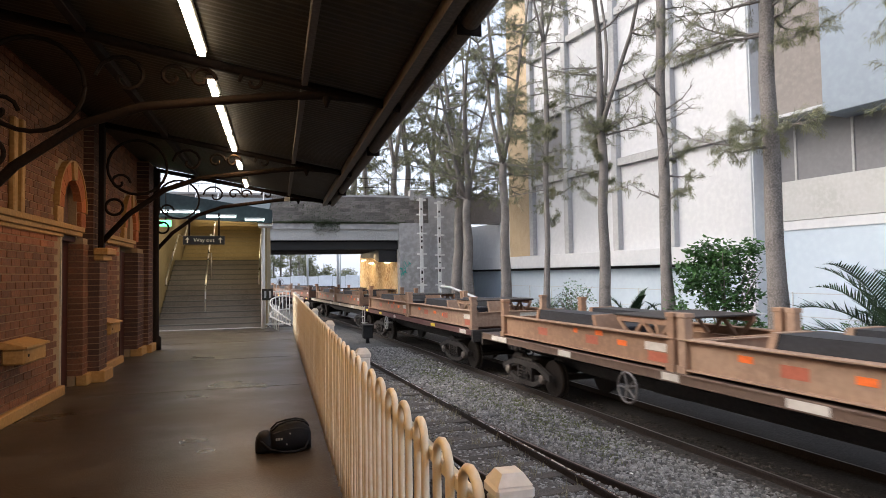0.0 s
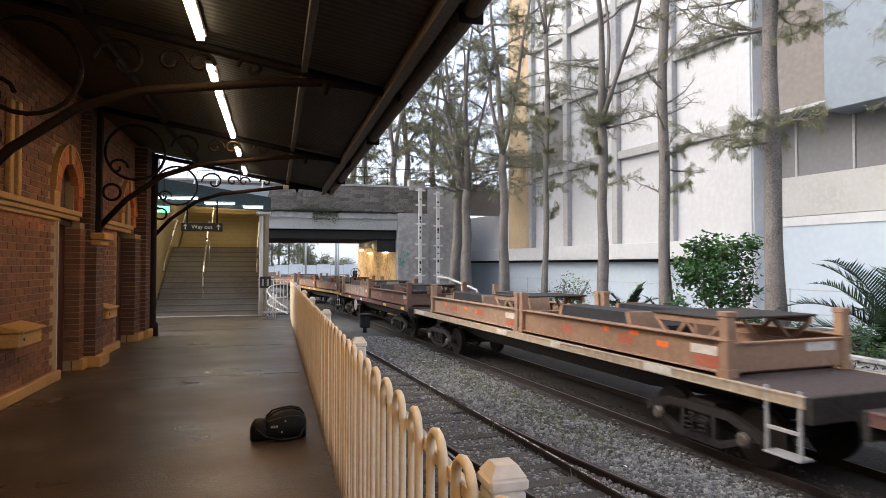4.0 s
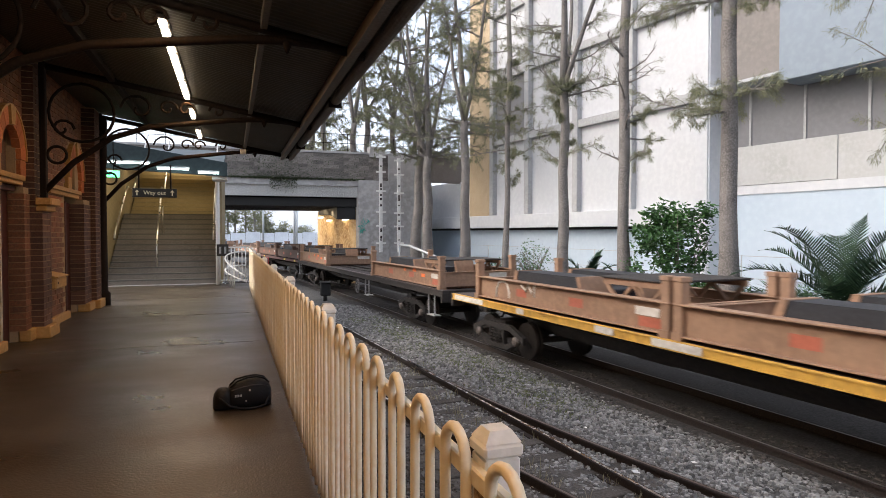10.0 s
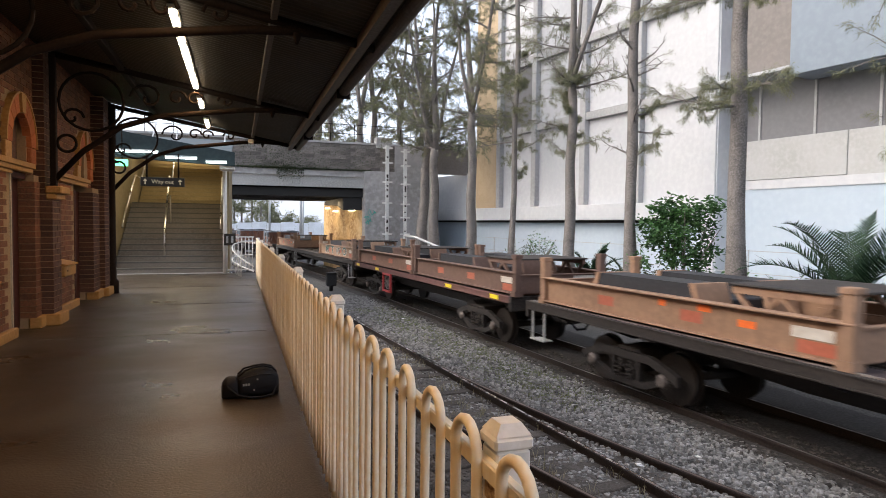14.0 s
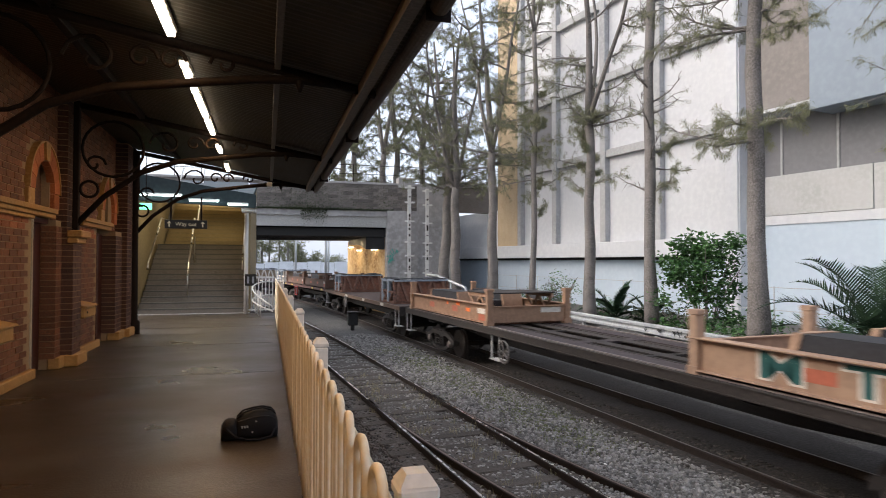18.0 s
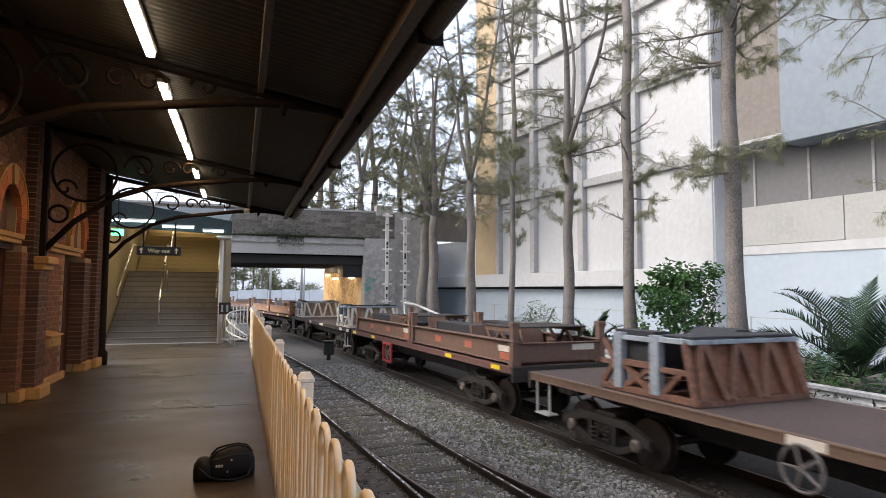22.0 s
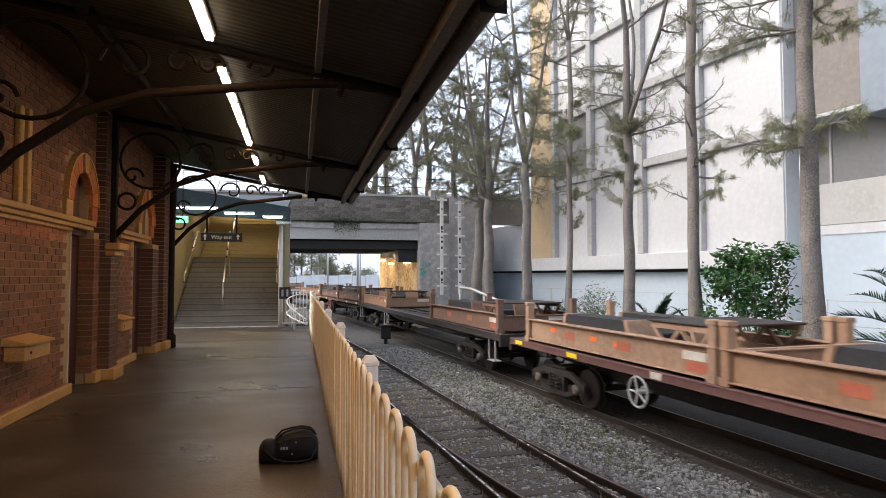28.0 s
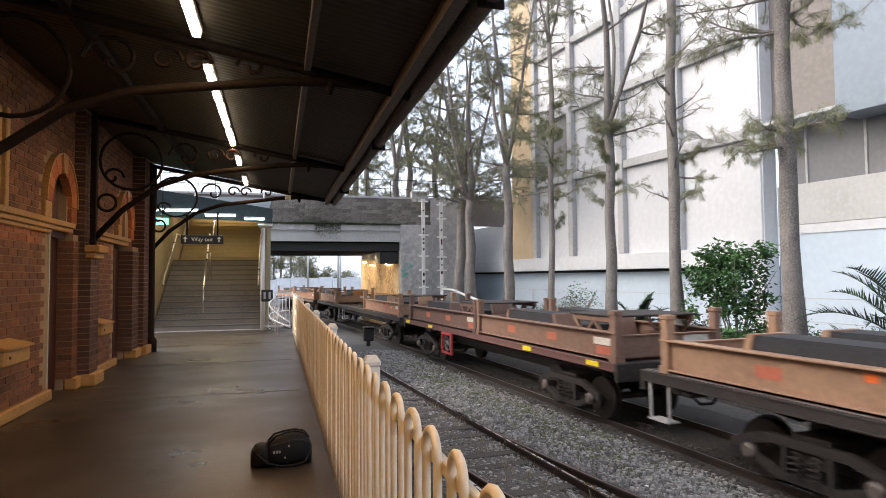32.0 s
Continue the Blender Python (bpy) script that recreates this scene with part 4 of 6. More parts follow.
def bag():
    ob = thing("duffel_bag", "black nylon camera bag lying on the platform", "bag", pose(0.17, 5.72, 0.0, 0, 0, 6) @ Matrix.Diagonal((1.0, 1.0, 0.9, 1.0)))
    bm = bmesh.new()
    body_line = [(-0.12, 0.085, 0.16), (-0.105, 0.105, 0.20), (-0.07, 0.115, 0.228), (-0.02, 0.12, 0.245), (0.03, 0.122, 0.256), (0.08, 0.122, 0.264), (0.13, 0.12, 0.266), (0.17, 0.116, 0.258), (0.2, 0.108, 0.24), (0.222, 0.09, 0.21), (0.235, 0.05, 0.16)]
    loft(bm, body_line)
    part("body", bm, BAGCLOTH, ob)
    bm = bmesh.new()
    loft(bm, [(-0.235, 0.04, 0.1), (-0.225, 0.075, 0.15), (-0.2, 0.098, 0.182), (-0.165, 0.108, 0.196), (-0.13, 0.108, 0.192), (-0.11, 0.1, 0.18), (-0.1, 0.08, 0.16)])
    part("side_pocket", bm, BAGCLOTH, ob)
    bm = bmesh.new()
    for y in (-0.045, 0.045):
        tube(bm, [(-0.1, y, 0.2), (-0.05, y, 0.255), (0.03, y * 0.7, 0.278), (0.11, y * 0.7, 0.285), (0.18, y, 0.262), (0.215, y, 0.22)], 0.009, 6)
    part("handle", bm, BAGCLOTH, ob)
    bm = bmesh.new()
    tube(bm, [(-0.225, -0.03, 0.15), (-0.19, -0.1, 0.12), (-0.12, -0.125, 0.05), (-0.02, -0.14, 0.02), (0.08, -0.142, 0.014), (0.17, -0.13, 0.03), (0.215, -0.09, 0.12)], 0.011, 6)
    part("strap", bm, BAGCLOTH, ob)
    bm = bmesh.new()
    tube(bm, [(-0.1, -0.108, 0.19), (-0.02, -0.109, 0.212), (0.07, -0.108, 0.225), (0.16, -0.104, 0.218), (0.21, -0.09, 0.19)], 0.004, 5)
    part("zip", bm, RUBBER_TRIM, ob)
    for x, w in ((-0.075, 0.013), (-0.055, 0.016), (-0.033, 0.014)):
        bm = bmesh.new()
        box(bm, x, x + w, -0.126, -0.117, 0.128, 0.148)
        part("print_mark", bm, BAGMARK, ob)
    # Small steel discs stand in for two glints on the cloth.
    for x, y, z in ((0.045, -0.122, 0.182), (0.015, -0.128, 0.085)):
        bm = bmesh.new()
        cyl(bm, (x, y + 0.012, z), (x, y - 0.006, z), 0.007, 8)
        part("buckle", bm, STEELRAIL, ob)


bag()


# ---- tracks ----
def ribbon(line, s0, s1, off, prof, step=0.6):
    """Verts and faces of a bar of the given (u, z) profile along a line."""
    verts, faces, k = [], [], len(prof)
    n = max(2, int((s1 - s0) / step))
    pts = [Vector(line(s0 + (s1 - s0) * i / n)[:2]) for i in range(n + 1)]
    for i, p in enumerate(pts):
        d = (pts[min(i + 1, n)] - pts[max(i - 1, 0)]).normalized()
        nr = Vector((d.y, -d.x))
        verts += [(*(p + nr * (off + u)), z) for u, z in prof]
    for i in range(n):
        for j in range(k):
            a, b = i * k + j, i * k + (j + 1) % k
            faces.append((a, b, b + k, a + k))
    return verts, faces


def rails(line, s0, s1, half, label, top):
    ob = thing("railway_track", label, "track", None, "railway tracks")
    foot = [(-0.07, -0.155), (0.07, -0.155), (0.07, -0.14), (0.012, -0.12), (0.012, -0.04), (-0.012, -0.04), (-0.012, -0.12), (-0.07, -0.14)]
    head = [(-0.034, -0.04), (0.034, -0.04), (0.036, -0.008), (0.03, 0.0), (-0.03, 0.0), (-0.036, -0.008)]
    for side in (-half, half):
        band = [(-0.02, -0.002), (0.016, -0.002), (0.016, 0.0015), (-0.02, 0.0015)]
        for nm, prof, m in (("rail_web", foot, RAILSIDE), ("rail_head", head, RAILSIDE), ("running_band", band, top)):
            me = bpy.data.meshes.new(nm)
            me.from_pydata(*[x for x in (lambda v, f: (v, [], f))(*ribbon(line, s0, s1, side, [(u, RAIL_Z + z) for u, z in prof]))])
            me.materials.append(m)
            o = new(nm, me)
            o.parent = ob
    return ob


rails(lambda s: along(s), -12, 95, 0.7175, "goods line with worn steel rails, heads coloured for the train's dark reflection", RAILGOODS)
rails(near_line, -8, 70, 0.735, "near platform line with worn steel rails", RAILTOP)
rails(branch_line, -3, 13.3, 0.735, "branch line leaving the near track", RAILDULL)

bm = bmesh.new()
box(bm, -1.25, 1.25, -0.115, 0.115, -0.12, 0.0, 0.012)
sleeper_mesh = flush(bm, "sleeper", SLEEPER)
for line, s0, s1, name in ((near_line, 2.5, 40, "near_sleepers"), (lambda s: along(s)[:2], 2.0, 48, "goods_sleepers")):
    ob = thing(name[:-1].replace("near_sleeper", "sleeper_row").replace("goods_sleeper", "sleeper_row"), "weathered timber sleepers sunk in ballast under the rails", "sleepers", None, "sleeper rows")
    s = s0
    while s < s1:
        x, y = line(s)[:2]
        x2, y2 = line(s + 0.1)[:2]
        shared("sleeper", sleeper_mesh, ob, pose(x, y, RAIL_Z - (0.165 if name[0] == "g" else 0.118) + random.uniform(-0.012, 0.006), 0, 0, math.degrees(math.atan2(-(x2 - x), y2 - y)) + random.uniform(-1.2, 1.2)))
        s += 0.62


# greasy ballast between and beside the goods rails, train shade mixed into its colour
GREASESHADE = surf("oily_shaded_ballast", (0.042, 0.037, 0.034), (0.025, 0.022, 0.021), (0.075, 0.067, 0.061), rough=0.85, big=1.6, fine=24, bump=0.9, blotch=0.9)
FOULED = surf("fouled_brown_ballast", (0.08, 0.069, 0.059), (0.048, 0.042, 0.036), (0.125, 0.11, 0.096), rough=0.9, big=1.3, fine=24, bump=0.9, blotch=0.9)


def bed_strip(name, line, s0, s1, lo, hi, material, label, seed):
    """A dirty ballast strip that follows a track, with ragged edges."""
    verts, faces = [], []
    n = int((s1 - s0) / 0.4)
    for i in range(n):
        for j in range(10):
            off = lo + (hi - lo) * j / 9
            if j in (0, 9):
                off += 0.3 * noise.noise((i * 0.35, j, seed))
            x, y = line(s0 + 0.4 * i, off)
            verts.append((x, y, ground_height(x, y) + (0.028 if 0 < j < 9 else -0.03)))
    for i in range(n - 1):
        for j in range(9):
            k = 10 * i + j
            faces.append((k, k + 1, k + 11, k + 10))
    me = bpy.data.meshes.new(name)
    me.from_pydata(verts, [], faces)
    me.materials.append(material)
    tagged(new(name, me), label, "ballast", "", "structure")


bed_strip("oily_strip", lambda s, o: along(s, o)[:2], -2, 58, -1.45, 2.5, GREASESHADE, "dark greasy ballast strip along the goods rails, with train shade in its colour", 7)
bed_strip("fouled_strip", lambda s, o: (near_line(s)[0] + o, s), -2, 34, -1.3, 0.62, FOULED, "dark brown fouled ballast between the near rails", 9)


def scatter_stones(n, seed):
    """Loose ballast stones as one sheet of small blocks."""
    rn = np.random.RandomState(seed)
    base = np.array([(-1, -1, -0.6), (1, -0.8, -0.6), (0.9, 1, -0.6), (-0.8, 0.9, -0.6), (-0.6, -0.5, 0.7), (0.6, -0.6, 0.6), (0.5, 0.6, 0.7), (-0.5, 0.55, 0.55)])
    quads = np.array([(0, 1, 5, 4), (1, 2, 6, 5), (2, 3, 7, 6), (3, 0, 4, 7), (4, 5, 6, 7)])
    vs, fs, ms = [], [], []
    y = 3.6 + 22.0 * rn.rand(n) ** 1.6
    u = rn.rand(n)
    for i in range(n):
        x = 0.8 + u[i] * (7.5 - 0.075 * y[i])
        near = x - near_line(y[i])[0]
        on_sleeper = abs((y[i] - 0.0875 * near - 2.5) / 0.62 % 1.0 - 0.5) > 0.32 and abs(near) < 1.25
        if on_sleeper and rn.rand() < 0.7:
            continue
        dark = near < -0.55 + 0.3 * rn.randn() or abs(x - along(y[i])[0]) < 1.1 + 0.15 * rn.randn()
        a, s = rn.rand() * 6.28, 0.016 + 0.026 * rn.rand() ** 1.5
        c, d = math.cos(a), math.sin(a)
        p = base * s * (0.7 + 0.6 * rn.rand(3))
        q = np.stack([p[:, 0] * c - p[:, 1] * d + x, p[:, 0] * d + p[:, 1] * c + y[i], p[:, 2] + ground_height(x, y[i]) + s * 0.35], 1)
        vs.append(q)
        fs.append(quads + 8 * len(fs))
        ms += [1 if dark else 0] * 5
    me = bpy.data.meshes.new("ballast_stones")
    me.from_pydata(np.concatenate(vs).tolist(), [], np.concatenate(fs).tolist())
    me.materials.append(STONES)
    me.materials.append(DARKSTONES)
    me.polygons.foreach_set("material_index", ms)
    tagged(new("ballast_stones", me), "loose grey crushed ballast stones between the tracks", "ballast", "", "stuff")


scatter_stones(62000, 3)

GRASS = surf("dry_green_grass", (0.125, 0.145, 0.05), (0.085, 0.105, 0.035), (0.17, 0.175, 0.075), rough=0.9, big=3, fine=20, rand=0.3, island=True, bump=0)
WEED = surf("dry_straw_weed", (0.28, 0.25, 0.15), (0.2, 0.18, 0.1), (0.34, 0.3, 0.2), rough=0.9, big=3, fine=20, rand=0.3, island=True, bump=0)


def blades(name, material, spots, per, height, label, width=0.006, spread=0.14):
    rn = random.Random(9)
    verts, faces = [], []
    for x, y in spots:
        g0 = ground_height(x, y)
        for _ in range(per):
            bx, by = x + rn.gauss(0, spread), y + rn.gauss(0, spread)
            h, a = height * rn.uniform(0.4, 1.2), rn.uniform(0, 6.28)
            lx, ly = h * 0.5 * math.cos(a), h * 0.5 * math.sin(a)
            wx, wy = -width * math.sin(a), width * math.cos(a)
            k = len(verts)
            verts += [(bx - wx, by - wy, g0 - 0.01), (bx + wx, by + wy, g0 - 0.01), (bx + lx * 0.4 + wx * 0.7, by + ly * 0.4 + wy * 0.7, g0 + h * 0.65), (bx + lx * 0.4 - wx * 0.7, by + ly * 0.4 - wy * 0.7, g0 + h * 0.65), (bx + lx, by + ly, g0 + h)]
            faces += [(k, k + 1, k + 2, k + 3), (k + 3, k + 2, k + 4)]
    me = bpy.data.meshes.new(name)
    me.from_pydata(verts, [], faces)
    me.materials.append(material)
    tagged(new(name, me), label, "grass", "", "stuff")


rn = random.Random(21)
spots = []
for _ in range(420):
    s = 9 + 13 * rn.random()
    x, y, _a = along(s, -1.9 + rn.gauss(0, 0.35))
    spots.append((x, y))
blades("grass", GRASS, spots, 46, 0.04, "short green and dry grass in the ballast")
spots = [(near_line(s)[0] + rn.uniform(-0.9, 0.75), s) for s in (5 + 12 * rn.random() for _ in range(90))]
blades("track_weeds", WEED, spots, 14, 0.16, "dry straw weeds growing along the near rails", 0.004, 0.06)
rp = random.Random(4)
for k in range(14):
    s = rp.uniform(6, 20)
    x, y, _a = along(s, rp.uniform(-3.3, -1.4))
    bm = bmesh.new()
    w = rp.uniform(0.03, 0.07)
    prism(bm, [(-w, 0), (w * 0.3, -w), (w, 0.2 * w), (0.1 * w, w)], 0, 0.006, "z")
    ob = part("paper_scrap", bm, WHITE, None, "", pose(x, y, ground_height(x, y) + 0.035, rp.uniform(-12, 12), rp.uniform(-12, 12), rp.uniform(0, 360)))
    tagged(ob, "small white paper scrap on the ballast", "litter", "paper litter")

# dwarf signal
UNDERHOOD = surf("grimy_signal_hood", (0.06, 0.055, 0.05), rough=0.8)
ob = thing("ground_signal", "black dwarf signal box between the tracks", "signal", pose(4.0, 27.4, GROUND_Z))
bm = bmesh.new()
cyl(bm, (0, 0, -0.05), (0, 0, 0.5), 0.09, 10)
part("stand", bm, DARKSTEEL, ob)
bm = bmesh.new()
box(bm, -0.22, 0.22, -0.18, 0.18, 0.3, 0.88, 0.04)
part("case", bm, DARKSTEEL, ob)
bm = bmesh.new()
box(bm, -0.25, 0.25, -0.26, 0.18, 0.88, 0.92, 0.01)
part("hood", bm, UNDERHOOD, ob)

# ---- low wall behind the goods line ----
GALV = surf("galvanised_beam", (0.36, 0.375, 0.385), (0.24, 0.25, 0.255), (0.42, 0.435, 0.44), rough=0.55, big=1.5, fine=14, bump=0.06)
DARKWALL = surf("dark_retaining_wall", (0.10, 0.092, 0.086), (0.055, 0.05, 0.047), (0.14, 0.13, 0.12), rough=0.9, big=0.9, fine=9, blotch=0.9)
solid("retaining_wall", DARKWALL, [(10.42, 10.72, -6, 34, -1.7, -0.56)], "dark low retaining wall behind the goods line", "wall", "structure", bevel=0.015)
gr = thing("crash_barrier", "galvanised crash barrier on posts above the low wall", "barrier")
wave = [(0.0, -0.44), (-0.05, -0.41), (-0.05, -0.35), (0.0, -0.31), (0.0, -0.27), (-0.05, -0.23), (-0.05, -0.17), (0.0, -0.14)]
for k in range(10):
    bm = bmesh.new()
    prism(bm, [(10.42 + u, z) for u, z in wave] + [(10.428 + u, z) for u, z in wave[::-1]], -6 + 4.0 * k, -2.01 + 4.0 * k)
    part("beam", bm, GALV, gr)
for k in range(20):
    bm = bmesh.new()
    y = -5.6 + 2.0 * k
    box(bm, 10.435, 10.54, y - 0.06, y + 0.06, -0.57, -0.15, 0.008)
    part("post", bm, GALV, gr)
g = thing("wall_graffiti", "dark spray tags along the crash barrier", "graffiti", pose(10.366, 0, -0.29))
rn = random.Random(12)
y = 7.5
while y < 15:
    h = rn.uniform(0.05, 0.1)
    bm = bmesh.new()
    tube(bm, [(0, y + rn.uniform(-0.05, 0.14), rn.uniform(-h, h)) for _ in range(4)], 0.011, 4)
    part("tag_stroke", bm, BLACKSIGN, g)
    y += rn.choice((0.09, 0.11, 0.13, 0.55))
# galvanised rail by the pier
ob = thing("guard_rail", "galvanised pipe rail sloping beside the bridge pier", "handrail", pose(0, 0, 0))
bm = bmesh.new()
tube(bm, [(8.9, 33.0, 0.85), (9.2, 32.0, 0.8), (10.0, 29.6, 0.25), (10.1, 29.4, -0.3)], 0.07, 8)
part("pipe", bm, POLE, ob)
for x, y, z in ((8.9, 33.0, 0.85), (9.6, 30.8, 0.5)):
    bm = bmesh.new()
    cyl(bm, (x, y, -1.6), (x, y, z), 0.04, 6)
    part("post", bm, POLE, ob)
# wire fence in front of the building
ob = thing("wire_fence", "thin galvanised wire fence before the building wall", "fence", pose(14.2, 0, -0.62))
for k in range(11):
    bm = bmesh.new()
    cyl(bm, (0.9 - 0.16 * k, 10 + 2.4 * k, 0), (0.9 - 0.16 * k, 10 + 2.4 * k, 1.45), 0.025, 6)
    part("post", bm, POLE, ob)
for z in (0.75, 1.42):
    bm = bmesh.new()
    cyl(bm, (0.9, 10, z), (-0.7, 34, z), 0.012, 5)
    part("wire", bm, POLE, ob)


# ---- trees ----
BARK = surf("grey_brown_bark", (0.182, 0.163, 0.15), (0.105, 0.093, 0.085), (0.25, 0.228, 0.212), rough=0.95, big=2.5, fine=26, bump=0.9)
NEEDLE = surf("sheoak_needles", (0.175, 0.18, 0.10), (0.12, 0.128, 0.068), (0.235, 0.235, 0.14), rough=0.8, big=1.5, fine=8, rand=0.3, island=True, bump=0)
BUSHLEAF = surf("bright_green_leaf", (0.05, 0.125, 0.035), (0.028, 0.08, 0.022), (0.08, 0.18, 0.045), rough=0.5, big=3, fine=8, rand=0.35, island=True, bump=0)
PALMLEAF = surf("palm_frond", (0.024, 0.048, 0.026), (0.014, 0.03, 0.017), (0.04, 0.068, 0.035), spec=0.1, rough=0.8, big=3, fine=10, rand=0.25, island=True, bump=0)
IVYLEAF = surf("ivy_leaf", (0.04, 0.055, 0.02), (0.025, 0.035, 0.015), (0.06, 0.075, 0.03), rough=0.7, rand=0.3, island=True, bump=0)


def sprays(centres, per, length, width, droop, seed):
    """Thin leaf slivers hanging round a set of (point, radius)."""
    rn = np.random.RandomState(seed)
    verts, faces = [], []
    for p, rad in centres:
        d = rn.normal(size=(per, 3))
        d /= np.linalg.norm(d, axis=1)[:, None]
        o = np.array(p) + d * rad * rn.rand(per, 1) ** 0.5
        way = d * np.array([1, 1, 0.5]) + rn.normal(size=(per, 3)) * 0.5 + np.array([0, 0, -droop])
        way /= np.linalg.norm(way, axis=1)[:, None]
        side = np.cross(way, rn.normal(size=(per, 3)))
        side /= np.linalg.norm(side, axis=1)[:, None] + 1e-9
        ln = length * (0.5 + rn.rand(per, 1))
        a, b, c = o - side * width, o + side * width, o + way * ln
        k = len(verts)
        verts += np.stack([a, b, c], 1).reshape(-1, 3).tolist()
        faces += [(k + 3 * i, k + 3 * i + 1, k + 3 * i + 2) for i in range(per)]
    return verts, faces


def crown(name, centres, per, length, width, droop, seed, material, parent):
    me = bpy.data.meshes.new(name)
    v, f = sprays(centres, per, length, width, droop, seed)
    me.from_pydata(v, [], f)
    me.materials.append(material)
    ob = new(name, me)
    ob.parent = parent
    return ob


def tufts(name, spots, per, length, width, seed, material, parent):
    """Needle tufts: each spot is (point, direction); needles fan out along it and droop."""
    rn = np.random.RandomState(seed)
    n = len(spots)
    o = np.repeat(np.array([p for p, d in spots]), per, 0) + rn.normal(size=(n * per, 3)) * 0.035
    way = np.repeat(np.array([d for p, d in spots]), per, 0) * 0.75 + rn.normal(size=(n * per, 3)) * 0.62 + np.array([0, 0, -0.28])
    way /= np.linalg.norm(way, axis=1)[:, None]
    side = np.cross(way, rn.normal(size=(n * per, 3)))
    side /= np.linalg.norm(side, axis=1)[:, None] + 1e-9
    ln = length * (0.55 + 0.8 * rn.rand(n * per, 1))
    mid = o + way * ln * 0.5
    tip = o + way * ln + np.array([0, 0, -0.18]) * ln
    v = np.stack([o, mid + side * width, tip, mid - side * width], 1).reshape(-1, 3)
    me = bpy.data.meshes.new(name)
    me.from_pydata(v.tolist(), [], np.arange(4 * n * per).reshape(-1, 4).tolist())
    me.materials.append(material)
    ob = new(name, me)
    ob.parent = parent
    return ob


def tree(x, y, z0, r, h, seed, lean=0.0, fork=0.6, first=0.3, limbs=16, reach=1.5, twigs=3, needles=26, size=0.12, width=0.004, label="tall she-oak with grey bark and drooping needle foliage", bare=0.0, low=(), hug=(), stems_n=3):
    rn = random.Random(seed)
    ob = thing("tree", label, "tree", pose(x, y, z0), "she-oaks along the line")
    zf = h * fork
    pts = [(lean * i / 10 + 0.05 * math.sin(i * 1.3 + seed), 0.05 * math.cos(i * 0.9 + seed), zf * i / 10) for i in range(11)]
    bm = bmesh.new()
    tube(bm, pts, r, 14, True, [r * (1.3 - 0.14 * i if i < 2 else 1.03 - 0.033 * i) * rn.uniform(0.96, 1.04) for i in range(11)])
    part("trunk", bm, BARK, ob)
    top = Vector(pts[-1])
    spots, stems = [], []
    a0 = rn.uniform(0, 6.28)
    for k in range(stems_n):
        a = a0 + 2.1 * k
        p = [top - Vector((0, 0, 0.1))]
        d = Vector((math.cos(a), math.sin(a), 0)) * (0.05 if k == 0 else 0.36) + Vector((0, 0, 1))
        for i in range(7):
            d = (d + Vector((rn.gauss(0, 0.07), rn.gauss(0, 0.07), 0.05))).normalized()
            p.append(p[-1] + d * (h - zf) / 7)
        bm = bmesh.new()
        r0 = r * (0.7 if k == 0 else 0.45)
        tube(bm, p, r0, 8, True, [r0 * (1 - 0.11 * i) for i in range(8)])
        part("stem", bm, BARK, ob)
        stems.append(p)

    def limb(o, a, ln, rise, rad, leafy=True):
        p = [Vector(o)]
        d = Vector((math.cos(a), math.sin(a), rise)).normalized()
        for i in range(6):
            d = (d + Vector((rn.gauss(0, 0.16), rn.gauss(0, 0.16), rn.gauss(0.03, 0.12)))).normalized()
            p.append(p[-1] + d * ln / 6)
        bm = bmesh.new()
        tube(bm, p, rad, 5, True, [rad * (1 - 0.14 * i) for i in range(7)])
        for i in range(1, 7):
            run = (p[i] - p[i - 1]).normalized()
            for _ in range(twigs if leafy else 2):
                w = (run * 0.7 + Vector((rn.gauss(0, 0.7), rn.gauss(0, 0.7), rn.gauss(0.05, 0.5)))).normalized()
                tl = ln * rn.uniform(0.14, 0.36)
                q1 = p[i] + w * tl * 0.5 + Vector((0, 0, 0.03))
                w2 = (w + Vector((rn.gauss(0, 0.3), rn.gauss(0, 0.3), -0.25))).normalized()
                q2 = q1 + w2 * tl * 0.5
                tube(bm, [p[i], q1, q2], rad * 0.3, 4, False, [rad * 0.34, rad * 0.2, rad * 0.08])
                if leafy:
                    for f in (0.45, 0.75, 1.0):
                        spots.append((tuple(q1.lerp(q2, f)), tuple(w2)))
                    spots.append((tuple(p[i].lerp(q1, 0.8)), tuple(w)))
        part("limb", bm, BARK, ob)

    def place(z):
        if z < zf:
            i = min(9, int(10 * z / zf))
            return Vector(pts[i]).lerp(Vector(pts[i + 1]), 10 * z / zf - i)
        st = rn.choice(stems)
        return st[min(6, int(7 * (z - zf) / (h - zf)))]

    for k in range(limbs):
        u = first + (1 - first) * (k + rn.random()) / limbs
        limb(place(h * u), rn.uniform(0, 6.28), rn.uniform(0.6, 1.25) * reach * (1.15 - 0.45 * u), rn.uniform(-0.1, 0.5), r * 0.2, rn.random() >= bare)
    for z, a, ln in low:
        limb(place(z), radians(a), ln, 0.05, r * 0.17)
    for z_lo, z_hi, n in hug:
        for _ in range(n):
            z = rn.uniform(z_lo, z_hi)
            a = rn.uniform(0, 6.28)
            o = place(z) + Vector((math.cos(a), math.sin(a), 0)) * r * 0.6
            limb(o, a, rn.uniform(0.3, 0.8), 0.5, 0.018)
    if spots:
        tufts("crown", spots, needles, size, width, seed, NEEDLE, ob)
    return ob


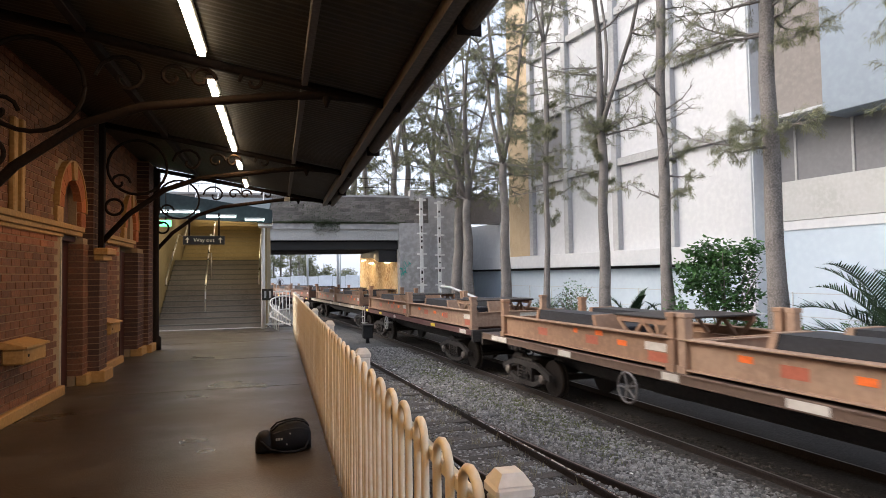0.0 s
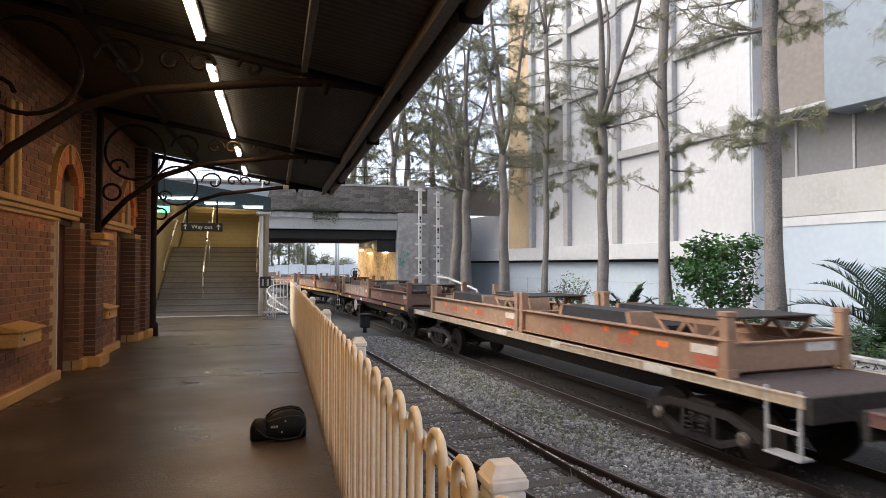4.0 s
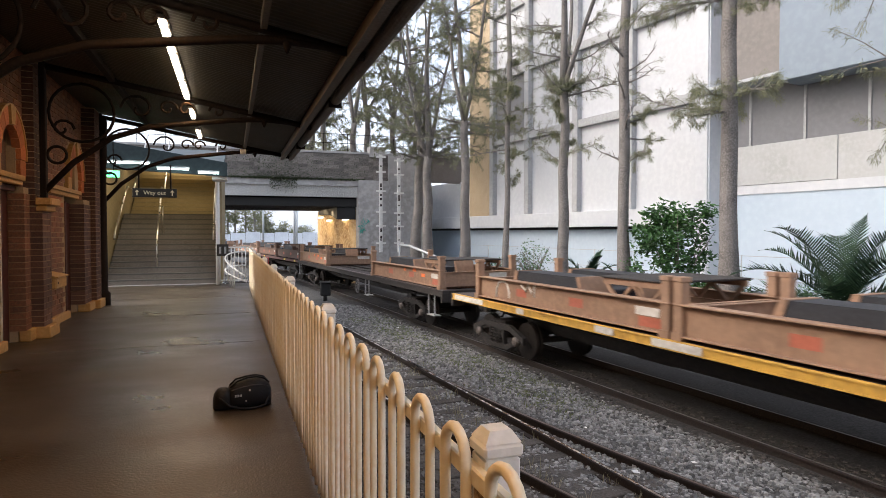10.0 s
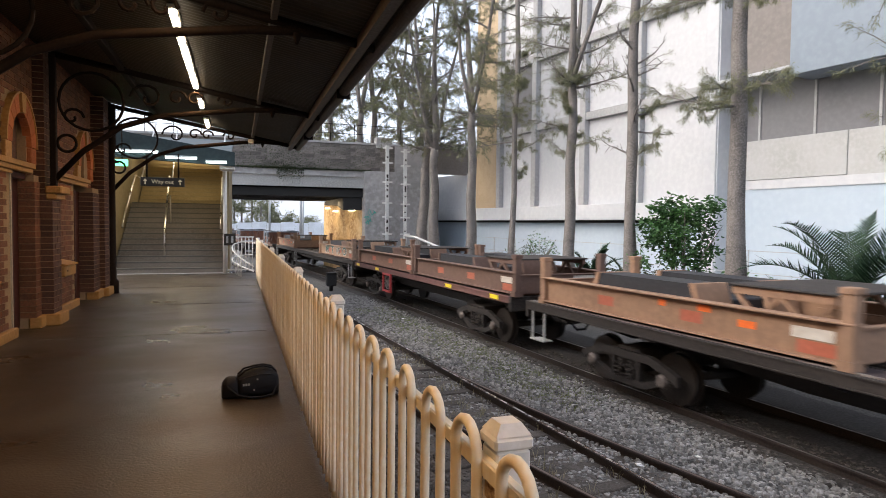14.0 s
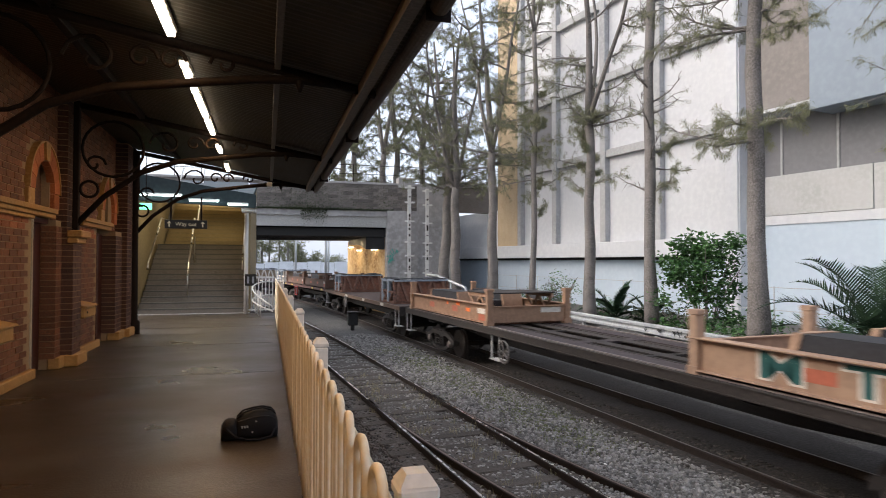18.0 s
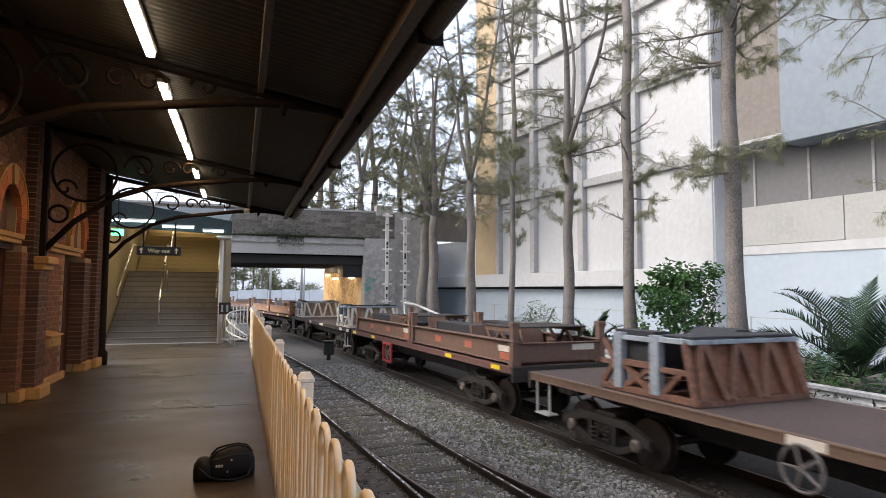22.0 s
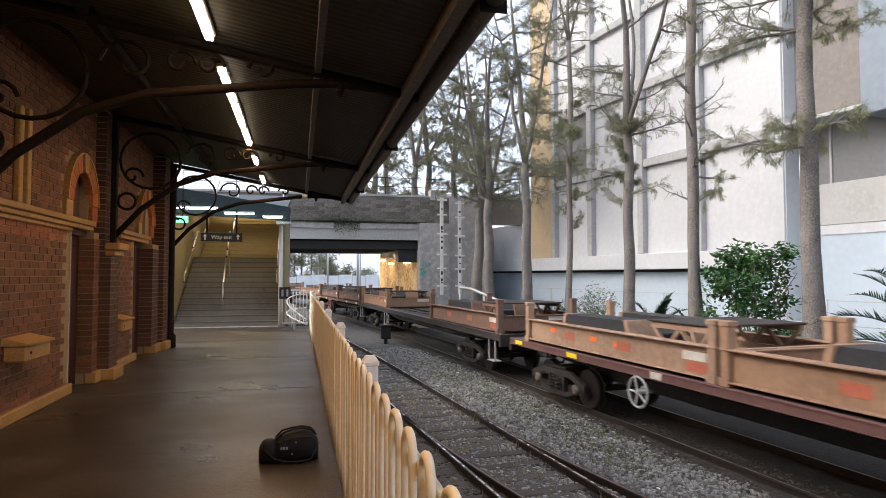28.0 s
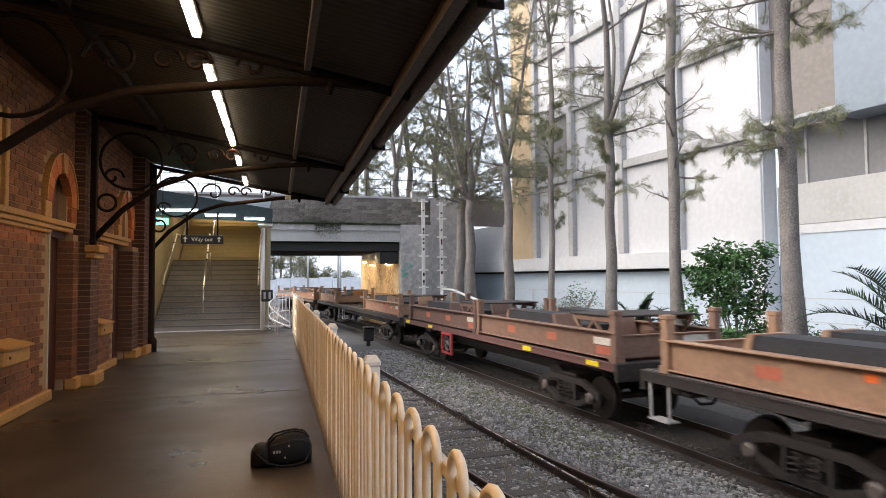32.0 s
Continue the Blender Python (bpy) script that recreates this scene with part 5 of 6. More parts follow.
tree(11.0, 11.45, -0.7, 0.21, 13, 1, fork=0.72, stems_n=2, first=0.55, limbs=26, reach=2.0, bare=0.2, low=((5.1, 115, 1.9), (5.2, 60, 1.4), (5.4, -100, 1.6), (5.0, 170, 1.3), (5.3, 200, 1.5), (7.6, 120, 2.3), (8.2, -80, 2.2), (7.9, -60, 2.4), (8.4, 150, 2.2)))
tree(11.2, 5.3, -0.7, 0.2, 12, 11, fork=0.6, first=0.6, limbs=16, reach=2.2, low=((3.2, 88, 2.3), (3.8, 100, 2.6), (6.6, 92, 3.0), (7.0, 110, 2.8), (7.1, 84, 3.4), (7.8, 95, 3.2), (8.3, 82, 3.0), (7.5, 104, 2.8)))
tree(11.0, 15.45, -0.7, 0.17, 13, 2, fork=0.85, stems_n=2, first=0.3, limbs=24, reach=1.3, bare=0.9)
tree(11.0, 18.9, -0.7, 0.20, 15, 3, fork=0.48, first=0.42, limbs=28, reach=2.2, needles=14, bare=0.25, hug=((4.6, 8.2, 14),), low=((4.6, 100, 1.1), (4.9, -90, 1.2), (5.6, 120, 1.4)))
tree(11.0, 23.6, -0.7, 0.13, 16, 4, lean=0.15, fork=0.75, first=0.3, limbs=30, reach=2.2, needles=15, bare=0.25, hug=((4.0, 9.5, 9),), size=0.13, width=0.005)
tree(10.9, 28.1, -0.7, 0.26, 17, 5, fork=0.45, first=0.4, limbs=40, reach=2.9, twigs=4, needles=17, size=0.15, width=0.005)
tree(10.1, 31.6, -0.7, 0.30, 15, 6, fork=0.42, first=0.42, limbs=28, reach=3.2, twigs=3, needles=18, size=0.17, width=0.006)
tree(9.9, 33.5, -0.7, 0.32, 15, 7, lean=0.4, fork=0.45, first=0.42, limbs=28, reach=3.4, twigs=3, needles=18, size=0.17, width=0.006)
for k, (x, y, h) in enumerate(((7.4, 38.5, 13), (5.0, 40, 12.5), (8.6, 40, 15), (3.4, 43.0, 12), (6.2, 43, 14.5), (10.6, 41, 15), (1.0, 48, 13), (12.5, 42, 14))):
    tree(x, y, 3.9, 0.24, h - 3, 20 + k, fork=0.45, first=0.16, limbs=13, reach=2.6, twigs=3, needles=12, size=0.22, width=0.011, label="leafy grey-green tree beyond the bridge")

# distant trees beyond the bridge
for k in range(16):
    rn = random.Random(60 + k)
    low = k > 11
    x, y = (6.4 + 1.7 * (k - 12) if low else -7 + 1.15 * k) + rn.uniform(-0.4, 0.4), 98 + rn.uniform(0, 12)
    hgt = rn.uniform(3.8, 5.2) if low else rn.uniform(8.5, 11.5)
    ob = thing("far_tree", "hazy tree beyond the far tracks", "tree", pose(x, y, GROUND_Z), "distant trees")
    bm = bmesh.new()
    cyl(bm, (0, 0, 0), (0, 0, hgt * 0.7), 0.16, 6)
    part("trunk", bm, BARK, ob)
    cs = [((rn.gauss(0, 0.95), rn.gauss(0, 0.95), hgt * rn.uniform(0.2, 1.0)), rn.uniform(0.5, 0.9)) for _ in range(22)]
    crown("crown", cs, 60, 0.4, 0.07, 0.2, 60 + k, NEEDLE, ob)


# ---- shrubs and palms ----
def leafy(x, y, z0, w, h, n, seed, leaf, material, label, cat="shrub"):
    rn = random.Random(seed)
    ob = thing("shrub", label, cat, pose(x, y, z0))
    verts, faces = [], []
    for k in range(9):
        bm = bmesh.new()
        a = rn.uniform(0, 6.28)
        e = Vector((w * 0.4 * math.cos(a), w * 0.4 * math.sin(a), h * rn.uniform(0.6, 0.95)))
        tube(bm, [(0.04 * math.cos(a), 0.04 * math.sin(a), -0.05), e * 0.5 + Vector((0, 0, h * 0.1)), e], 0.02, 5, True, [0.03, 0.018, 0.007])
        part("branch", bm, BARK, ob)
    heads = [(rn.gauss(0, w * 0.3), rn.gauss(0, w * 0.3), h * (0.12 + 0.88 * rn.random())) for _ in range(70)]
    heads = [p for p in heads if (p[0] / w * 2) ** 2 + (p[1] / w * 2) ** 2 + ((p[2] - h * 0.5) / h * 1.9) ** 2 < 1.15]
    for _ in range(n):
        c = rn.choice(heads)
        p = Vector(c) + Vector((rn.gauss(0, 0.16), rn.gauss(0, 0.16), rn.gauss(0, 0.12)))
        d = Vector((rn.gauss(0, 1), rn.gauss(0, 1), rn.gauss(-0.2, 0.5))).normalized()
        s = d.cross(Vector((rn.gauss(0, 0.5), rn.gauss(0, 0.5), 1))).normalized()
        l = leaf * rn.uniform(0.6, 1.3)
        k = len(verts)
        nrm = d.cross(s) * l * 0.12
        verts += [tuple(p), tuple(p + d * l * 0.5 + s * l * 0.28), tuple(p + d * l - nrm), tuple(p + d * l * 0.5 - s * l * 0.28), tuple(p + d * l * 0.5 + nrm)]
        faces += [(k, k + 1, k + 4), (k + 1, k + 2, k + 4), (k + 2, k + 3, k + 4), (k + 3, k, k + 4)]
    me = bpy.data.meshes.new("leaves")
    me.from_pydata(verts, [], faces)
    me.materials.append(material)
    o = new("leaves", me)
    o.parent = ob


leafy(12.0, 14.3, -0.62, 2.5, 2.85, 4200, 3, 0.16, BUSHLEAF, "bright green bushy shrub behind the low wall")
for k, (x, y, w, h) in enumerate(((12.2, 12.6, 1.2, 0.9), (12.5, 16.2, 1.4, 0.8), (12.2, 23.3, 1.6, 1.7), (12.6, 24.8, 1.4, 1.2), (12.6, 20.4, 1.3, 0.7), (12.3, 8.0, 1.6, 0.8), (12.6, 27, 1.5, 0.9), (12.2, 17.6, 1.1, 0.7), (11.5, 9.2, 1.5, 0.6), (11.6, 10.7, 1.4, 0.55), (11.5, 12.6, 1.5, 0.6), (11.7, 7.0, 1.5, 0.6), (13.4, 11.3, 1.6, 0.8), (13.3, 8.4, 1.6, 0.8))):
    leafy(x, y, -0.62, w, h, 420, 30 + k, 0.11, IVYLEAF if k % 2 else BUSHLEAF, "low dark undergrowth shrub behind the wall")


def palm(x, y, z0, fronds, length, seed, stem=0.35, label="dark green date palm with arching feathery fronds"):
    rn = random.Random(seed)
    ob = thing("palm", label, "palm", pose(x, y, z0))
    bm = bmesh.new()
    tube(bm, [(0, 0, -0.1), (0, 0, stem * 0.5), (0, 0, stem)], 0.2, 10, True, [0.22, 0.25, 0.16])
    part("stem", bm, BARK, ob)
    for k in range(fronds):
        a = 2.39996 * k + rn.uniform(-0.2, 0.2)
        up = 1.3 - 1.15 * (k / fronds) + rn.uniform(-0.1, 0.1)
        ln = length * rn.uniform(0.85, 1.1)
        pts, d = [Vector((0.05 * math.cos(a), 0.05 * math.sin(a), stem))], Vector((math.cos(a) * math.cos(up), math.sin(a) * math.cos(up), math.sin(up)))
        n = 16
        for i in range(n):
            d = (d + Vector((0, 0, -0.05 - 0.0055 * i))).normalized()
            pts.append(pts[-1] + d * ln / n)
        verts, faces = [], []
        sidev = d.cross(Vector((0, 0, 1))).normalized()
        for i in range(2, n):
            t = (pts[i + 1] - pts[i - 1]).normalized()
            upv = sidev.cross(t).normalized()
            for sgn in (-1, 1):
                for q in (0.0, 0.33, 0.67):
                    o = pts[i].lerp(pts[i + 1], q) if i < n else pts[i]
                    w = ln * 0.19 * math.sin(math.pi * min(1, (i + q) / n * 0.9 + 0.12)) * rn.uniform(0.8, 1.15)
                    e = o + (sidev * sgn * 0.8 + t * 0.75 + upv * rn.uniform(0.15, 0.5) + Vector((0, 0, -0.12))) * w
                    kk = len(verts)
                    off = t * 0.021
                    verts += [tuple(o - off), tuple(o + off), tuple(o.lerp(e, 0.5) + off + upv * 0.004), tuple(e), tuple(o.lerp(e, 0.5) - off)]
                    faces += [(kk, kk + 1, kk + 2, kk + 4), (kk + 4, kk + 2, kk + 3)]
        r0 = len(verts)
        me = bpy.data.meshes.new("frond")
        bm = bmesh.new()
        tube(bm, pts, 0.012, 4, False, [0.02 - 0.001 * i for i in range(n + 1)])
        base = [tuple(v.co) for v in bm.verts]
        bm.verts.index_update()
        bf = [tuple(v.index + r0 for v in f.verts) for f in bm.faces]
        bm.free()
        me.from_pydata(verts + base, [], faces + bf)
        me.materials.append(PALMLEAF)
        o = new("frond", me)
        o.parent = ob


palm(12.5, 9.75, -0.62, 23, 2.75, 2, 0.4)
palm(12.3, 19.4, -0.62, 16, 1.5, 5, 0.2)
palm(12.3, 17.3, -0.62, 14, 1.2, 7, 0.15)
palm(12.4, 7.2, -0.62, 18, 2.0, 9, 0.3)

# ivy over the bridge edge
rn = np.random.RandomState(8)
n = 6500
px = np.where(rn.rand(n) < 0.45, rn.normal(2.6, 1.1, n), rn.uniform(-2, 7.6, n))
pz = np.where(rn.rand(n) < 0.4, 4.62 - np.abs(rn.normal(0, 0.3, n)) * (np.abs(px - 2.9) < 0.75), 4.6 + rn.rand(n) ** 4.5 * 1.4)
verts, faces = [], []
for i in range(n):
    o = Vector((px[i], 35.84 - 0.12 * rn.rand(), pz[i]))
    d = Vector(rn.normal(size=3)).normalized() * (0.04 + 0.045 * rn.rand())
    s = Vector(rn.normal(size=3)).normalized() * 0.03
    k = len(verts)
    verts += [tuple(o), tuple(o + d * 0.5 + s), tuple(o + d), tuple(o + d * 0.5 - s)]
    faces.append((k, k + 1, k + 2, k + 3))
me = bpy.data.meshes.new("ivy")
me.from_pydata(verts, [], faces)
me.materials.append(IVYLEAF)
tagged(new("ivy", me), "dark trailing ivy over the bridge parapet and beam", "ivy", "", "stuff")


# ---- goods train ----
def worn(name, c, dirt=(0.10, 0.055, 0.04)):
    return surf(name, c, tuple(0.6 * a + 0.4 * b for a, b in zip(c, dirt)), tuple(min(1, v * 1.15) for v in c), rough=0.7, big=0.9, fine=9, bump=0.12, blotch=0.7)


PAINTS = [worn("orange_rust_paint", (0.30, 0.18, 0.112)), worn("pale_orange_paint", (0.34, 0.222, 0.15)), worn("brown_orange_paint", (0.19, 0.112, 0.078)), worn("dark_rust_paint", (0.135, 0.083, 0.064))]
RUST = surf("brown_rust", (0.15, 0.075, 0.05), (0.095, 0.05, 0.038), (0.21, 0.105, 0.07), rough=0.8, big=0.9, fine=12, bump=0.15)
UNDER = surf("grimy_underframe", (0.030, 0.024, 0.021), (0.02, 0.017, 0.015), (0.05, 0.04, 0.034), rough=0.75, big=2, fine=20, bump=0.2)
BOGIE = surf("grimy_bogie", (0.022, 0.018, 0.016), (0.014, 0.012, 0.011), (0.042, 0.034, 0.03), rough=0.7, big=3, fine=20, bump=0.2)
WHEEL = surf("worn_wheel_steel", (0.045, 0.037, 0.033), (0.03, 0.025, 0.022), (0.065, 0.053, 0.047), rough=0.55, metal=0.5, big=4, fine=30)
CAPMETAL = surf("axle_cap", (0.15, 0.12, 0.105), (0.09, 0.075, 0.065), (0.2, 0.17, 0.15), rough=0.55, metal=0.3, big=6, fine=30)
RUBBER = surf("black_rubber_pad", (0.022, 0.023, 0.027), (0.016, 0.016, 0.019), (0.032, 0.033, 0.038), rough=0.6, big=2, fine=20, bump=0.1)
DECKWOOD = surf("purple_brown_deck", (0.066, 0.047, 0.044), (0.047, 0.034, 0.031), (0.090, 0.065, 0.061), rough=0.85, big=1, fine=14, bump=0.2)
PALEEDGE = surf("pale_edge_steel", (0.15, 0.125, 0.115), (0.07, 0.055, 0.05), (0.24, 0.21, 0.19), rough=0.6, big=2.2, fine=14, bump=0.15, blotch=0.9)
SKELTOP = surf("dark_purple_steel", (0.04, 0.029, 0.031), (0.022, 0.016, 0.018), (0.068, 0.051, 0.052), rough=0.7, big=1.2, fine=12, bump=0.2, blotch=0.8)
BLUEGREY = surf("blue_grey_frame", (0.25, 0.29, 0.33), (0.17, 0.19, 0.22), (0.31, 0.35, 0.39), rough=0.65, big=1.5, fine=14)
WHITERIB = surf("dirty_white_rib", (0.62, 0.57, 0.5), (0.45, 0.4, 0.34), (0.68, 0.63, 0.57), rough=0.7, big=2, fine=14)
PLYPANEL = surf("stained_ply_panel", (0.24, 0.17, 0.11), (0.14, 0.10, 0.065), (0.31, 0.235, 0.16), rough=0.8, big=1.5, fine=12)
RUSTPANEL = surf("rust_panel", (0.17, 0.07, 0.04), (0.10, 0.045, 0.03), (0.23, 0.10, 0.06), rough=0.8, big=1.2, fine=12)
YELLOWMARK = surf("reflective_yellow", (0.85, 0.66, 0.03), rough=0.4, bump=0.02)
REDMARK = surf("faded_red_plate", (0.42, 0.12, 0.07), rough=0.6)
GREYLETTER = surf("grey_paint_letter", (0.32, 0.285, 0.27), rough=0.7)
TEALPAINT = surf("dark_teal_paint", (0.02, 0.09, 0.085), rough=0.6)
ORANGESPRAY = surf("orange_spray", (0.85, 0.17, 0.03), rough=0.6)
REDFRAME = surf("red_guard_paint", (0.42, 0.045, 0.045), (0.3, 0.035, 0.035), rough=0.5)
WHEELGREY = surf("grimy_handwheel", (0.17, 0.155, 0.145), (0.10, 0.09, 0.085), rough=0.6)
GREYSTEEL = surf("grey_step_paint", (0.45, 0.44, 0.42), (0.3, 0.29, 0.28), rough=0.6)
SILLS = {"red": worn("dark_red_sill", (0.13, 0.062, 0.055)), "yellow": worn("yellow_sill", (0.55, 0.31, 0.05)), "brown": worn("brown_sill", (0.13, 0.085, 0.06)), "dark": UNDER, "pale": worn("pale_tan_sill", (0.42, 0.34, 0.24))}
LABELS = {"tray": "rusty flat goods wagon with {} side sills and two bogies", "skel": "long dark skeletal goods wagon with open cross-beams", "rack": "flat-decked goods wagon with {} side sills"}
MOVING = []


def wheel_parts(bogie):
    for y in (-0.9, 0.9):
        bm = bmesh.new()
        cyl(bm, (-0.95, 0, 0), (0.95, 0, 0), 0.075, 10)
        for x, o in ((-0.72, 1), (0.72, -1)):
            cyl(bm, (x - 0.065, 0, 0), (x + 0.065, 0, 0), 0.42, 28)
            cyl(bm, (x + o * 0.065, 0, 0), (x + o * 0.095, 0, 0), 0.455, 28)
            for k in range(3):
                a = 2.094 * k
                box(bm, x - 0.075, x - 0.066, 0.16 * math.cos(a) - 0.05, 0.16 * math.cos(a) + 0.05, 0.16 * math.sin(a) - 0.05, 0.16 * math.sin(a) + 0.05)
        w = part("wheelset", bm, WHEEL, bogie, "", pose(0, y, 0.43))
        w["roll"] = 1


def bogie_for(w, y):
    bm = bmesh.new()
    for s in (-1, 1):
        x0, x1 = sorted((s * 0.98, s * 1.08))
        top = [(-1.22, 0.40), (-1.22, 0.56), (-0.62, 0.76), (0.62, 0.76), (1.22, 0.56), (1.22, 0.40), (1.02, 0.50), (0.58, 0.63), (-0.58, 0.63), (-1.02, 0.50)]
        low = [(-1.1, 0.44), (-0.98, 0.48), (-0.44, 0.29), (0.44, 0.29), (0.98, 0.48), (1.1, 0.44), (0.46, 0.18), (-0.46, 0.18)]
        for out in (top, low):
            prism(bm, out, x0, x1, "x")
        for k in (-0.36, 0.30):
            prism(bm, [(k, 0.27), (k + 0.07, 0.27), (k + 0.07, 0.66), (k, 0.66)], x0, x1, "x")
    box(bm, -1.0, 1.0, -0.28, 0.28, 0.42, 0.82, 0.02)
    b = part("bogie", bm, BOGIE, w, "grimy three-piece bogie frame", pose(0, y, 0))
    wheel_parts(b)
    for s in (-1, 1):
        for k in (-0.14, 0.14):
            bm = bmesh.new()
            tube(bm, [(s * 1.11 + 0.05 * math.cos(0.9 * i), k + 0.075 * math.sin(0.9 * i), 0.27 + 0.011 * i) for i in range(30)], 0.016, 5)
            part("spring", bm, WHEEL, b)
        for k in (-0.9, 0.9):
            bm = bmesh.new()
            tube(bm, [(s * 1.03, k, 0.43), (s * 1.11, k, 0.43), (s * 1.14, k, 0.43)], 0.1, 12, True, [0.12, 0.11, 0.07])
            part("axle_cap", bm, CAPMETAL, b)


def handwheel(w, y, z, r=0.27, x=-1.34, m=None):
    bm = bmesh.new()
    tube(bm, [(0, r * math.cos(a), r * math.sin(a)) for a in (2 * math.pi * i / 20 for i in range(21))], 0.022, 6)
    for k in range(5):
        a = 1.2566 * k
        box_pts = [(0, 0, 0), (0, r * math.cos(a), r * math.sin(a))]
        tube(bm, box_pts, 0.02, 5)
    cyl(bm, (-0.03, 0, 0), (0.3, 0, 0), 0.04, 8)
    return part("handbrake_wheel", bm, m or WHEELGREY, w, "pale spoked handbrake wheel" if m else "grimy grey spoked handbrake wheel", pose(x, y, z))


def ustep(w, y, z0, z1, width=0.45, x=-1.26, m=GREYSTEEL):
    bm = bmesh.new()
    for dy in (-width / 2, width / 2):
        box(bm, x - 0.02, x + 0.02, y + dy - 0.02, y + dy + 0.02, z0, z1, 0.004)
    box(bm, x - 0.06, x + 0.2, y - width / 2 - 0.02, y + width / 2 + 0.02, z0 - 0.025, z0, 0.004)
    part("side_step", bm, m, w, "pale steel side step")


def patch(w, x, y, z, ln, ht, m, name):
    bm = bmesh.new()
    box(bm, x - 0.004, x, y - ln / 2, y + ln / 2, z - ht / 2, z + ht / 2)
    part(name, bm, m, w)


def wagon(s0, s1, kind="tray", sill="brown", wheel=None, marks=(), patches=(), ladder=None, tall=False, steps=(), redguard=False, trays=(), racks=()):
    length = s1 - s0
    c = (s0 + s1) / 2
    w = thing("goods_wagon", LABELS[kind].format({"red": "dark red", "yellow": "yellow", "brown": "rust brown", "dark": "dark", "pale": "pale tan"}[sill]), "wagon", None, "goods train wagons")
    h = length / 2 - 0.42
    DZ = 1.29
    for s in (-1, 1):
        bm = bmesh.new()
        x0, x1 = sorted((s * 1.24, s * 1.3))
        box(bm, x0, x1, -h, h, DZ - 0.15 if kind != "skel" else DZ - 0.17, DZ, 0.006)
        for z in (DZ - 0.02, (DZ - 0.15) if kind != "skel" else DZ - 0.17):
            a, b = sorted((s * 1.16, s * 1.315))
            box(bm, a, b, -h, h, z - 0.008, z + 0.012)
        part("side_sill", bm, SILLS[sill], w)
    if kind == "skel":
        for x in (-0.32, 0.32):
            bm = bmesh.new()
            prism(bm, [(-h, DZ - 0.02), (h, DZ - 0.02), (h, DZ - 0.32), (h * 0.45, DZ - 0.62), (-h * 0.45, DZ - 0.62), (-h, DZ - 0.32)], x - 0.03, x + 0.03, "x")
            box(bm, x - 0.14, x + 0.14, -h, h, DZ - 0.025, DZ - 0.002)
            part("centre_sill", bm, UNDER, w)
        n = 11
        for k in range(n):
            y = -h + 0.1 + (2 * h - 0.2) * k / (n - 1)
            bm = bmesh.new()
            box(bm, -1.24, 1.24, y - (0.16 if k % 2 else 0.07), y + (0.16 if k % 2 else 0.07), DZ - 0.05, DZ - 0.004)
            prism(bm, [(-1.24, DZ - 0.16), (1.24, DZ - 0.16), (0.3, DZ - 0.5), (-0.3, DZ - 0.5)], y - 0.02, y + 0.02)
            part("cross_beam", bm, SKELTOP if k % 2 else UNDER, w)
        for x in (-0.95, 0.95):
            bm = bmesh.new()
            box(bm, x - 0.21, x + 0.21, -h, h, DZ - 0.03, DZ - 0.001)
            part("walk_strip", bm, SKELTOP, w)
            bm = bmesh.new()
            e = math.copysign(1.215, x)
            box(bm, e - 0.022, e + 0.022, -h, h, DZ - 0.02, DZ + 0.018, 0.004)
            part("edge_angle", bm, PALEEDGE, w, "pale steel edge angle")
        for x in (-0.62, 0.62):
            bm = bmesh.new()
            box(bm, x - 0.035, x + 0.035, -h, h, DZ - 0.06, DZ - 0.012)
            part("stringer", bm, UNDER, w)
    else:
        bm = bmesh.new()
        box(bm, -1.235, 1.235, -h, h, DZ - 0.07, DZ - 0.003)
        part("deck", bm, DECKWOOD, w)
        for x in (-0.35, 0.35):
            bm = bmesh.new()
            prism(bm, [(-h, DZ - 0.08), (h, DZ - 0.08), (h, DZ - 0.35), (h * 0.5, DZ - 0.66), (-h * 0.5, DZ - 0.66), (-h, DZ - 0.35)], x - 0.03, x + 0.03, "x")
            part("centre_sill", bm, UNDER, w)
        for k in range(7):
            y = -h * 0.5 + h * k / 6
            bm = bmesh.new()
            prism(bm, [(-1.2, DZ - 0.08), (1.2, DZ - 0.08), (1.2, DZ - 0.2), (0.35, DZ - 0.45), (-0.35, DZ - 0.45), (-1.2, DZ - 0.2)], y - 0.03, y + 0.03)
            part("cross_beam", bm, UNDER, w)
    for s in (-1, 1):
        bm = bmesh.new()
        a, b = sorted((s * (h + 0.0), s * (h + 0.1)))
        box(bm, -1.3, 1.3, a, b, DZ - 0.34, DZ, 0.01)
        part("end_beam", bm, UNDER, w)
        bm = bmesh.new()
        a, b = sorted((s * h, s * (length / 2 - 0.02)))
        box(bm, -0.11, 0.11, a, b, 0.72, 0.95, 0.02)
        box(bm, -0.17, 0.17, *sorted((s * (length / 2 - 0.26), s * (length / 2 - 0.01))), 0.68, 1.0, 0.03)
        part("coupler", bm, BOGIE, w)
        bm = bmesh.new()
        tube(bm, [(0.35, s * h, 0.8), (0.36, s * (h + 0.2), 0.55), (0.3, s * (length / 2), 0.5)], 0.03, 6)
        part("brake_hose", bm, RUBBER, w)
        bogie_for(w, s * (h - (2.9 if kind == "skel" else 2.05)))
    if kind != "skel":
        bm = bmesh.new()
        cyl(bm, (0.0, 0.9, 0.66), (0.0, 1.8, 0.66), 0.15, 12)
        part("air_tank", bm, UNDER, w)
